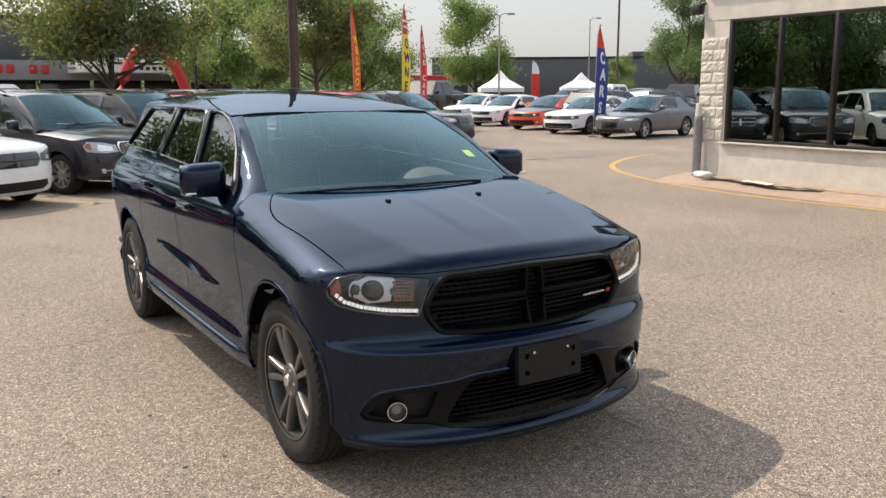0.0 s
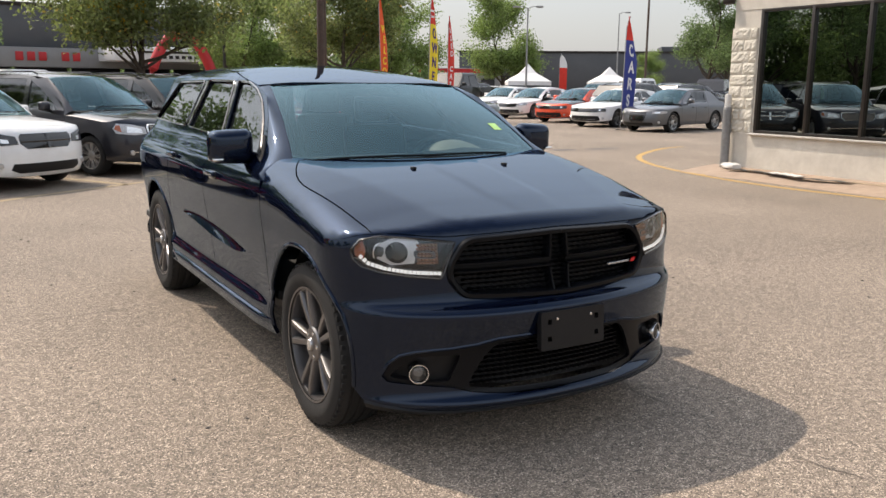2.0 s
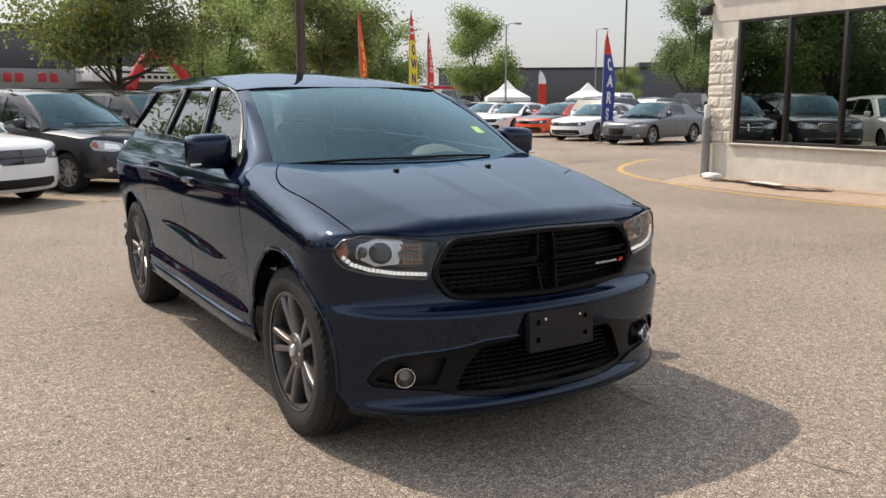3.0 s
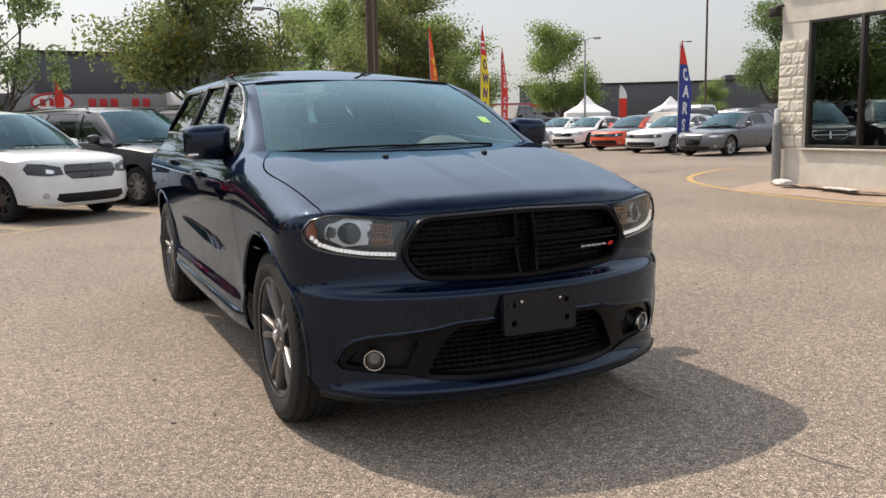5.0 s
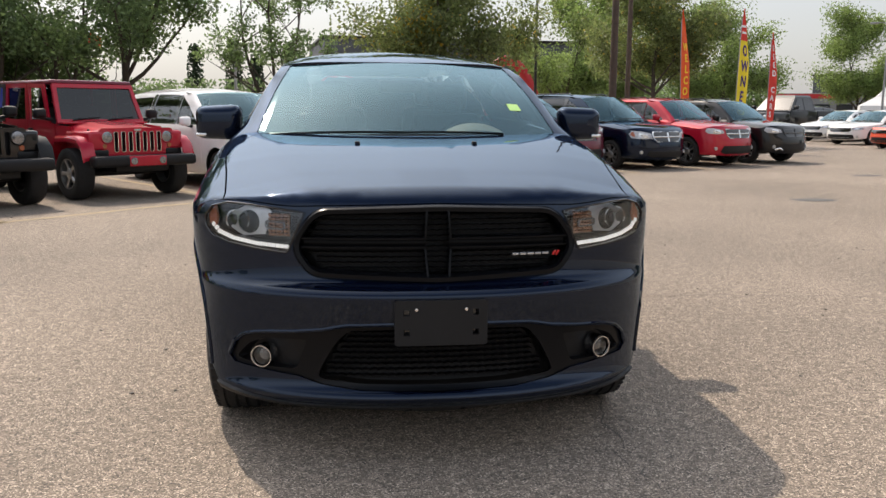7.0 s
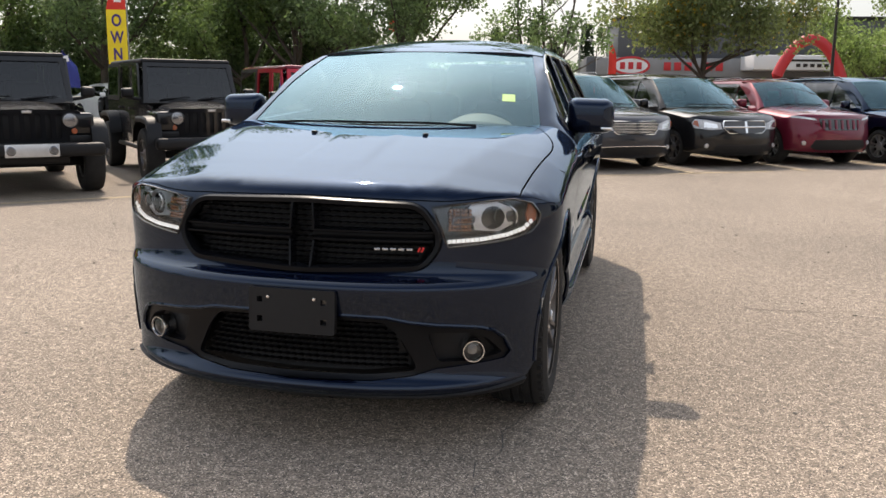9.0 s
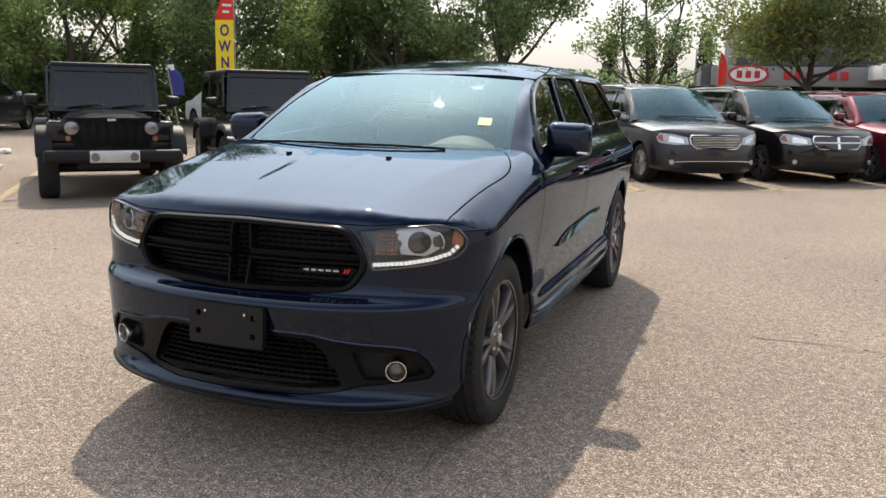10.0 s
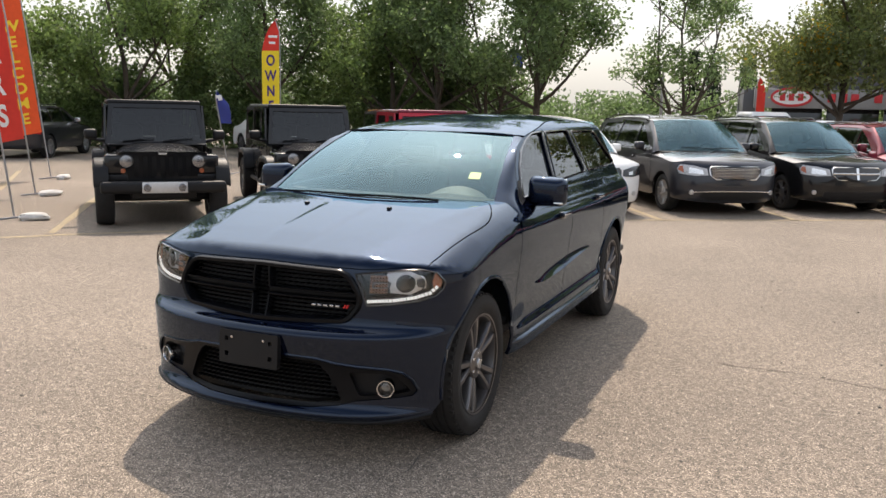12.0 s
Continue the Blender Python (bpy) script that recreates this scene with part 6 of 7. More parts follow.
def pickup(label, body, m):
    car = thing("pickup_truck", label, "pickup truck", "parked vehicles", m)
    box_bed = box(0, 3.55, 0.92, 1.90, 1.95, 0.62, 0.04, 2)
    part("bed", box_bed, body, car)
    part("front_body", box(0, -0.15, 0.82, 1.90, 1.45, 0.66, 0.10, 3), body, car)
    part("cab", box(0, 1.55, 0.86, 1.90, 2.05, 0.74, 0.06, 2), body, car)
    top = bmesh.new()
    low = [(-0.88, 0.55), (0.88, 0.55), (0.88, 2.55), (-0.88, 2.55)]
    hi = [(-0.70, 1.15), (0.70, 1.15), (0.70, 2.40), (-0.70, 2.40)]
    a = [top.verts.new((x, y, 1.20)) for x, y in low]
    b = [top.verts.new((x, y, 1.82)) for x, y in hi]
    c = [top.verts.new((x * 0.9, 1.75 + (y - 1.75) * 0.85, 1.90)) for x, y in hi]
    for i in range(4):
        top.faces.new((a[i], a[(i + 1) % 4], b[(i + 1) % 4], b[i]))
        top.faces.new((b[i], b[(i + 1) % 4], c[(i + 1) % 4], c[i]))
    top.faces.new(c)
    part("cab_roof", top, body, car, smooth=False)
    part("windscreen", grid(4, 3, lambda u, v: Vector(((2 * u - 1) * (0.82 - 0.16 * v), 0.60 + 0.50 * v - 0.012, 1.26 + 0.50 * v)), 0.01, Vector((0, 2, 1))), GLOSS_BLACK, car)
    for sg in (-1, 1):
        part("window", sheet([(0.85, 1.26), (1.28, 1.76), (1.62, 1.76), (1.62, 1.26)], lambda y, z: Vector((sg * (0.89 - (z - 1.20) * 0.29), y, z)), (), 0.2, 0.3, 0.01, Vector((0, 1.5, 1))), GLOSS_BLACK, car)
        part("window", sheet([(1.70, 1.26), (1.70, 1.76), (2.28, 1.76), (2.40, 1.26)], lambda y, z: Vector((sg * (0.89 - (z - 1.20) * 0.29), y, z)), (), 0.2, 0.3, 0.01, Vector((0, 1.5, 1))), GLOSS_BLACK, car)
        for yw in (0, 3.6):
            wheel(car, sg * 0.965, yw, 0.40, 0.24, 0.26, RIM_SILVER, (6, "plain"), 0)
            part("arch_trim", tube([(sg * 0.95, y, z) for y, z in arch(yw, 0.40, 0.47, 180, 0, 12)], 0.03, 6), PLASTIC, car)
        part("headlamp", box(sg * 0.74, -0.86, 0.95, 0.36, 0.06, 0.18, 0.02), LAMP_CHROME, car)
        door_mirror(car, sg, 0.72, 1.36, 0.95, 1.18, PLASTIC, False)
    part("grille", box(0, -0.875, 0.92, 1.05, 0.05, 0.32, 0.03), GLOSS_BLACK, car)
    part("front_bumper", box(0, -0.93, 0.60, 1.88, 0.18, 0.22, 0.05, 3), CHROME, car)
    part("underbody", box(0, 1.8, 0.50, 1.2, 5.0, 0.2, 0.03), PLASTIC, car)
    return car


def at(x, y, a, size=1.0):
    return pose(x, y, 0, 0, 0, a) @ Matrix.Scale(size, 4)


hero_car()
plain_car("minivan", "dark grey minivan with chrome grille and trim", "minivan", VAN_CHROME, GREY, at(0.64, 12.2, 33.3), detail=1)
black_van = plain_car("minivan", "black minivan with a chrome cross in the grille", "minivan", VAN_CROSS, BLACK, at(2.58, 13.6, 32.7), RIM_DARK)
plain_car("minivan", "white minivan with black grille and dark wheels", "minivan", VAN_BLACK, WHITE, at(-1.43, 10.70, 36.0, 0.965), RIM_DARK)
plain_car("suv", "dark red SUV with slotted grille and roof rails", "car", SUV_SLOTS, MAROON, at(4.45, 14.55, 29.5))
plain_car("minivan", "dark blue minivan with a chrome cross in the grille", "minivan", VAN_CROSS, NAVY, at(6.65, 15.6, 30))
plain_car("suv", "red SUV with a chrome cross in the grille", "car", SUV_CROSS, RED, at(8.86, 16.6, 30))
plain_car("suv", "black SUV with silver bumper trim", "car", SUV_DARK, BLACK, at(10.9, 17.7, 30))
off_roader("black boxy off-roader with silver bumper plate", BLACK, at(-6.28, 5.665, 45.8, 0.965), mat("brushed_silver", (0.55, 0.55, 0.55), 0.4, 0.5, vary=0.1), slots=None)
off_roader("black four-door boxy off-roader with matt fenders", BLACK, at(-5.01, 7.88, 43.4, 0.955), None, slots=None)
off_roader("bright red boxy off-roader with chrome grille slots", RED, at(-3.45, 9.50, 41.9, 0.93), RED, RED)
# far row
plain_car("sedan", "grey metallic compact saloon with silver wheels", "car", SMALL, SILVER, at(18.9, 18.6, -78))
coupe = plain_car("coupe", "white two-door coupe with black grille band", "car", COUPE, WHITE, at(19.3, 21.9, -76), RIM_DARK)
plain_car("coupe", "orange coupe with black bonnet and roof", "car", dict(COUPE, roof_mat=BLACK), ORANGE, at(20.2, 25.4, -74), RIM_DARK, bonnet=BLACK)
white_saloon = plain_car("sedan", "white four-door saloon with black grille", "car", dict(SEDAN), WHITE, at(20.9, 29.4, -72), RIM_DARK)
copy_thing(white_saloon, at(21.8, 33.2, -70))
pickup("black crew-cab pickup truck", BLACK, at(20.8, 36.8, -62, 1.12))


# ---- car park markings ----
front_line = [(-9.2, 1.2), (-6.96, 3.5), (-6.29, 4.32), (-3.72, 6.9), (-2.62, 8.1), (-1.28, 9.25), (-0.37, 9.86), (1.5, 11.05), (3.48, 12.32)]
flat_band("stall_line", smooth_line(front_line, 0.25), 0.10, PALE_LINE, "faded yellow line along the parked row", 0.004, 0.25)
for (x, y, a) in ((-4.9, 7.35, 42), (-2.55, 10.0, 34), (-0.45, 11.2, 29), (1.6, 12.5, 27), (3.55, 13.75, 26), (5.55, 14.9, 26), (7.7, 15.9, 26)):
    d = Vector((math.sin(radians(a)), -math.cos(radians(a)), 0))
    p = Vector((x, y, 0)) + d * 1.25
    flat_band("stall_line", [(p.x - d.x * 5.2 * i / 12, p.y - d.y * 5.2 * i / 12) for i in range(13)], 0.10, PALE_LINE, "faded yellow stall line", 0.004, 0.25)
flat_band("stall_line", [(-6.75 - 0.62 * i * 0.4, 4.1 + 0.78 * i * 0.4) for i in range(13)], 0.11, PALE_LINE, "faded yellow stall line beside the off-roader", 0.0045, 0.25)
for k in range(3):
    ox, oy = -9.0 - 2.55 * k, 4.6 + 2.65 * k
    flat_band("stall_line", [(ox - 0.72 * i * 0.4 + 2, oy + 0.70 * i * 0.4 - 2.2) for i in range(14)], 0.10, PALE_LINE, "faded yellow stall line", 0.004, 0.25)
flat_band("kerb_line", smooth_line([(9.75, -2.0), (9.45, 1.0), (9.25, 3.4), (9.05, 5.4), (9.33, 7.35), (9.95, 9.1), (10.85, 10.5), (12.0, 11.5), (13.4, 12.35), (14.3, 12.6)], 0.2), 0.13, YELLOW_LINE, "bold yellow painted line round the building", 0.005, 0.12)
flat_band("kerb_line", [(9.40, 7.30), (9.7, 7.45), (10.05, 7.6), (10.30, 7.70)], 0.08, YELLOW_LINE, "short yellow painted line", 0.006, 0.2)
flat_band("kerb_line", [(10.15, 4.9 - 0.5 * i) for i in range(14)], 0.07, PALE_LINE, "faded yellow line along the wall", 0.08, 0.2)
crack([(0.84, 2.15), (1.55, 2.02), (2.94, 1.87), (4.6, 1.6), (6.5, 1.7)], 0.007, 3)
crack([(-0.9, 2.6), (0.84, 2.15)], 0.007, 9)
crack([(-6.2, 2.85), (-4.0, 2.75), (-2.4, 2.5), (-0.9, 2.6)], 0.007, 4)
crack([(0.82, 0.4), (0.78, -0.3), (0.72, -0.8), (0.8, -1.3), (1.0, -2.0)], 0.005, 5)
crack([(-3.6, -0.6), (-3.0, 1.2), (-2.8, 3.4)], 0.005, 6)
for i, (x, y, a, b) in enumerate(((6.81, 8.29, 0.36, 0.14), (10.75, 13.0, 0.36, 0.12), (11.9, 12.9, 0.55, 0.10))):
    rnd = random.Random(40 + i)
    bm = bmesh.new()
    bm.faces.new([bm.verts.new((x + a * math.cos(k * math.tau / 28) * (1 + 0.12 * rnd.uniform(-1, 1)), y + b * 1.6 * math.sin(k * math.tau / 28) * (1 + 0.12 * rnd.uniform(-1, 1)), 0.004)) for k in range(28)])
    tagged(part("stain", bm, OIL, None, smooth=False), "dark damp patch on the asphalt", "stain", kind="structure")
# loose grit and scraps close to the camera's way
DEBRIS = mat("loose_grit", (0.10, 0.09, 0.08), 0.9, vary=0.4, scale=40)
rnd = random.Random(11)
bm = bmesh.new()
for k in range(260):
    r = rnd.uniform(0.003, 0.011)
    x, y = rnd.uniform(-5, 6), rnd.uniform(-3.5, 7)
    if abs(x) < 1.0 and -0.9 < y < 4.2:
        continue
    own = bmesh.new()
    bmesh.ops.create_icosphere(own, subdivisions=1, radius=r)
    for v in own.verts:
        v.co = Vector((v.co.x * rnd.uniform(0.7, 1.8) + x, v.co.y * rnd.uniform(0.7, 1.5) + y, v.co.z * 0.5 + r * 0.35))
    merge(bm, own)
tagged(part("grit", bm, DEBRIS), "scattered small stones and leaf scraps on the asphalt", "grit", kind="stuff")

# ---- building ----
STUCCO = mat("cream_stucco", (0.60, 0.56, 0.49), 0.85, vary=0.08, scale=3, bump=0.004, bump_scale=90, dark=(0.50, 0.46, 0.40))
ROCKFACE = mat("split_face_block", (0.60, 0.56, 0.48), 0.9, vary=0.12, scale=6, bump=0.02, bump_scale=22)
BRONZE = mat("dark_bronze_aluminium", (0.035, 0.030, 0.027), 0.4, 0.5, vary=0.1)
SHOP_GLASS = glass("shop_window_glass", (0.12, 0.14, 0.13), ior=4.6, shine=(0.85, 0.92, 0.88))
# near black on all room surfaces: the indoor shade is put into the colour
DARK_ROOM = mat("room_shade_black", (0.03, 0.03, 0.03), 0.8, vary=0.2, scale=2)
BOLLARD = mat("grey_painted_steel", (0.20, 0.20, 0.20), 0.5, 0.2, vary=0.2, scale=12)
WALK = mat("reddish_concrete", (0.36, 0.27, 0.20), 0.85, vary=0.15, scale=4, bump=0.003, bump_scale=120)
SACK = mat("white_sack_cloth", (0.62, 0.60, 0.57), 0.9, vary=0.12, scale=20, bump=0.004, bump_scale=60)

X0, Y1 = 10.40, 7.72
wall = bmesh.new()
box(X0 + 0.15, -6.3, 0.36, 0.30, 28.0, 0.74, 0.0, bm=wall)
box(X0 + 0.15, -6.3, 3.42, 0.30, 28.0, 1.06, 0.0, bm=wall)
box(X0 + 0.15, 7.41, 1.81, 0.28, 0.58, 2.16, 0.0, bm=wall)
box(X0 + 0.15, -8.2, 1.81, 0.30, 24.2, 2.16, 0.0, bm=wall)
tagged(part("wall_west", wall, STUCCO, None, smooth=False), "cream stucco wall with a large window", "wall", kind="structure")
wall = bmesh.new()
box(16.5, Y1 - 0.16, 1.95, 11.9, 0.28, 3.98, 0.0, bm=wall)
box(22.3, -6.3, 1.95, 0.3, 27.6, 3.98, 0.0, bm=wall)
box(16.5, -20.2, 1.95, 11.9, 0.28, 3.98, 0.0, bm=wall)
tagged(part("wall_north", wall, STUCCO, None, smooth=False), "cream stucco wall", "wall", kind="structure")
tagged(part("roof_slab", box(16.4, -6.25, 4.06, 12.6, 28.6, 0.22, 0.02), BRONZE, None), "flat roof with dark edge", "roof", kind="structure")
# unseen room surfaces, added to close the space behind the window
tagged(part("floor", box(16.4, -6.25, 0.06, 11.6, 27.4, 0.10), DARK_ROOM, None), "shop floor coloured near black for indoor shade", "floor", kind="structure")
tagged(part("partition", box(14.6, -6.25, 2.0, 0.1, 27.0, 3.9), DARK_ROOM, None), "added inner wall coloured near black for indoor shade", "wall", kind="structure")
tagged(part("ceiling", box(12.6, -6.25, 3.3, 3.9, 27.0, 0.06), DARK_ROOM, None), "added shop ceiling coloured near black for indoor shade", "ceiling", kind="structure")
win = tagged(new("window_1"), "large three-pane shop window in bronze frame", "window", kind="structure")
wy = (7.12, 6.06, 5.02, 3.97)
for i in range(3):
    part("pane", box(X0 + 0.06, (wy[i] + wy[i + 1]) / 2, 1.81, 0.008, wy[i] - wy[i + 1] - 0.04, 2.10), SHOP_GLASS, win, smooth=False)
for y in wy:
    part("mullion", box(X0 + 0.05, y + (-0.03 if y == wy[0] else 0.03 if y == wy[-1] else 0), 1.81, 0.10, 0.06, 2.155, 0.004), BRONZE, win)
part("window_head", box(X0 + 0.05, 5.545, 2.862, 0.098, 3.15, 0.05, 0.004), BRONZE, win)
part("window_foot", box(X0 + 0.05, 5.545, 0.757, 0.098, 3.15, 0.05, 0.004), BRONZE, win)
part("window_sill", box(X0 - 0.03, 5.545, 0.715, 0.10, 3.30, 0.03, 0.006), mat("pale_metal_sill", (0.55, 0.52, 0.48), 0.5, 0.2, vary=0.1), win)
# column of rough blocks
rnd = random.Random(5)
col = tagged(new("block_column"), "column of rough split-face blocks at the corner", "column", kind="structure")
for k in range(9):
    z0 = 0.74 + 0.205 * k
    for y0, y1 in (((7.72, 7.45), (7.44, 7.16)) if k % 2 else ((7.72, 7.33), (7.32, 7.16))):
        own = bmesh.new()
        nu, nv = 8, 5
        vs = [[own.verts.new((X0 - 0.012 - (0.0 if i in (0, nu) or j in (0, nv) else rnd.uniform(0.006, 0.024)), y0 + (y1 - y0) * i / nu, z0 + 0.198 * j / nv)) for j in range(nv + 1)] for i in range(nu + 1)]
        for i in range(nu):
            for j in range(nv):
                own.faces.new((vs[i][j], vs[i][j + 1], vs[i + 1][j + 1], vs[i + 1][j]))
        thicken(own, 0.02, Vector((12, 7, 1.5)))
        part("block", own, ROCKFACE, col, smooth=False)
# ramped walk at the foot of the wall
own = bmesh.new()
ys = [Y1 + 0.25 - i for i in range(0, 28)]
rows = [[own.verts.new((9.42 + 0.05 * math.sin(y), y, 0.004)), own.verts.new((9.95, y, 0.06)), own.verts.new((10.42, y, 0.10))] for y in ys]
for a, b in zip(rows, rows[1:]):
    for j in range(2):
        own.faces.new((a[j], b[j], b[j + 1], a[j + 1]))
thicken(own, 0.004, Vector((10, 0, -5)))
tagged(part("walkway", own, WALK, None), "reddish worn concrete strip along the wall", "pavement", kind="structure")
bol = thing("bollard", "grey painted steel bollard with pale top", "bollard", "", pose(10.28, 7.62, 0.0))
part("post", moved(lathe([(0.0, 1.20), (0.05, 1.19), (0.072, 1.16), (0.078, 1.10), (0.078, 0.0)], 24), pose(0, 0, 0, 0, -90, 0)), BOLLARD, bol)
part("sleeve", moved(lathe([(0.0, 1.42), (0.05, 1.41), (0.06, 1.38), (0.06, 1.15), (0.0, 1.15)], 20), pose(0, 0, 0, 0, -90, 0)), mat("pale_plastic_sleeve", (0.55, 0.54, 0.52), 0.6, vary=0.1), bol)
wl = thing("wall_lamp", "small dark wall lamp under the eave", "lamp", "", pose(10.36, 7.76, 3.1))
part("housing", box(-0.02, 0.05, 0, 0.16, 0.18, 0.18, 0.03), BRONZE, wl)
part("bracket", box(0.03, -0.03, 0.10, 0.05, 0.12, 0.04, 0.01), BRONZE, wl)


def sack(label, m, sx=0.42, sy=0.26, sz=0.13, seed=1):
    own = bmesh.new()
    bmesh.ops.create_icosphere(own, subdivisions=3, radius=1)
    noise_off = Vector((seed * 3.1, 0, 0))
    for v in own.verts:
        c = v.co.copy()
        k = 1 + 0.22 * noise.noise(c * 2.2 + noise_off)
        z = c.z * k
        v.co = Vector((math.copysign(abs(c.x) ** 0.7, c.x) * sx / 2 * k, math.copysign(abs(c.y) ** 0.7, c.y) * sy / 2 * k, max(z * sz / 2, -sz * 0.36) + sz * 0.36))
    ob = part("sandbag", own, SACK)
    ob.matrix_world = m
    return tagged(ob, label, "sandbag", "sandbags")


sack("white sandbag lying at the corner of the wall", pose(10.18, 7.36, 0.075, 0, 0, 80), seed=2)
ban = thing("fallen_banner", "crumpled white and black banner strip lying by the wall", "banner", "", pose(9.95, 6.2, 0.075))
part("cloth", grid(22, 3, lambda u, v: Vector((0.10 * math.sin(u * 7) + (v - 0.5) * 0.16, 1.0 - 2.4 * u, 0.012 + 0.018 * math.sin(u * 23) ** 2)), 0.004), BRONZE, ban)
part("white_part", grid(10, 3, lambda u, v: Vector((0.06 * math.sin(u * 5) + (v - 0.5) * 0.22 - 0.06, 0.1 - 0.75 * u, 0.035 + 0.02 * math.sin(u * 17) ** 2)), 0.004), SACK, ban)

# ---- feather flags ----
FLAG_RED = mat("red_flag_cloth", (0.62, 0.035, 0.02), 0.75, vary=0.1, scale=4)
FLAG_ORANGE = mat("orange_red_flag_cloth", (0.75, 0.09, 0.015), 0.75, vary=0.12, scale=4)
FLAG_YELLOW = mat("yellow_flag_cloth", (0.80, 0.62, 0.02), 0.75, vary=0.08, scale=4)
FLAG_BLUE = mat("blue_flag_cloth", (0.03, 0.045, 0.24), 0.75, vary=0.1, scale=4)
INK_YELLOW = mat("yellow_flag_print", (0.85, 0.60, 0.03), 0.7)
INK_WHITE = mat("white_flag_print", (0.75, 0.75, 0.75), 0.7)
INK_PURPLE = mat("purple_flag_print", (0.06, 0.03, 0.16), 0.7)
POLE = mat("flag_pole_metal", (0.35, 0.35, 0.36), 0.4, 0.7, vary=0.1)


def feather_flag(label, m, height, width, cloth, top_mat, words, ink, top_share=0.2, foot=True, low=0.9, bars=False, side=1, pointed=False):
    """An upright flag: the pole along x = 0, the cloth to +x, its face to -y."""
    fl = thing("feather_flag", label, "flag", "feather flags", m)
    part("pole", tube([(0, 0, 0.05), (0, 0, height * 0.75), (side * 0.04 * width, 0, height * 0.92), (side * 0.28 * width, 0, height)], 0.016, 6), POLE, fl)
    if foot:
        part("foot_plate", tube([(-0.25, 0, 0.03), (0.25, 0, 0.03)], 0.015, 6), POLE, fl)
    def place(u, v):
        z = low + (height - low) * v
        if pointed:
            w = width * max(0.05, min(1.0, (1 - v) / 0.45) ** 0.8)
        else:
            w = width * (1.0 if v < 0.72 else max(0.03, math.sqrt(max(0.0, 1 - ((v - 0.72) / 0.28) ** 2)) * 0.72 + 0.28 * (1 - (v - 0.72) / 0.28)))
        x0 = 0.02 + (0.02 * width if v < 0.9 else 0.02 * width + 0.24 * width * ((v - 0.9) / 0.1) ** 2)
        return Vector((side * (x0 + (w - x0 + 0.02) * u), 0.045 * math.sin(u * 3 + v * 7) * u + 0.05 * math.sin(v * 5 + 1) * u, z - 0.06 * u * (1 - v)))
    part("cloth", grid(8, 40, lambda u, v: place(u, v * (1 - top_share)), 0.003), cloth, fl)
    part("cloth_top", grid(8, 14, lambda u, v: place(u, 1 - top_share + top_share * v), 0.003), top_mat, fl, "top of the flag in another colour" if top_mat is not cloth else "")
    if words:
        n = len(words)
        v1, v0 = (1 - top_share) * 0.97, 0.05
        size = (v1 - v0) / n
        for i, ch in enumerate(words):
            if ch == " ":
                continue
            cu = bpy.data.curves.new("letter", "FONT")
            cu.body, cu.align_x, cu.align_y = ch, "CENTER", "CENTER"
            cu.size, cu.extrude, cu.offset = 1.0, 0.004, 0.03
            tmp = bpy.data.objects.new("letter", cu)
            scene.collection.objects.link(tmp)
            me = bpy.data.meshes.new_from_object(tmp.evaluated_get(bpy.context.evaluated_depsgraph_get()))
            bpy.data.objects.remove(tmp)
            bpy.data.curves.remove(cu)
            vc = v1 - size * (i + 0.5)
            hz = (height - low) * size * 0.92
            for v in me.vertices:
                uu, vv = 0.5 + side * v.co.x * 0.62, vc + v.co.y * hz / (height - low) * 1.05
                p = place(min(max(uu, 0.03), 0.97), vv)
                v.co = p + Vector((0, -0.010 - v.co.z, 0))
            me.materials.append(ink)
            ob = new("letter", me)
            ob.parent = fl
    if bars:
        for k, w in enumerate((0.5, 0.36)):
            p = place(0.45, 1 - top_share * (0.55 + 0.2 * k))
            part("print_bar", box(p.x, p.y - 0.008, p.z, width * w, 0.008, 0.07, 0.002), ink if ink is not INK_PURPLE else INK_WHITE, fl)
    return fl


W = "WELCOME"
feather_flag("orange-red flag with yellow welcome letters", pose(10.6, 22.6, 0, 0, 0, 40) @ pose(0, 0, 0, 0, -4, 0), 4.4, 0.55, FLAG_ORANGE, FLAG_ORANGE, W, INK_YELLOW, 0.25, pointed=True)
feather_flag("yellow flag with red top and purple letters", pose(12.5, 22.9, 0, 0, 0, 32) @ pose(0, 0, 0, 0, 2, 0), 4.55, 0.58, FLAG_YELLOW, FLAG_RED, "OWNED", INK_PURPLE, 0.27, bars=True, pointed=True)
feather_flag("red flag with white letters", pose(16.4, 28.2, 0, 0, 0, 32), 4.3, 0.55, FLAG_RED, FLAG_RED, "USED CARS", INK_WHITE, 0.1, pointed=True)
feather_flag("blue flag with red top and white letters", pose(18.2, 19.4, 0, 0, 0, 10) @ pose(0, 0, 0, 0, 1.5, 0), 3.85, 0.66, FLAG_BLUE, FLAG_RED, "CARS", INK_WHITE, 0.24, low=0.6, pointed=True)
feather_flag("yellow flag with red top and purple letters", pose(-12.75, 18.2, 0, 0, 0, 35), 4.3, 0.52, FLAG_YELLOW, FLAG_RED, "OWNED", INK_PURPLE, 0.27, bars=True, side=-1)
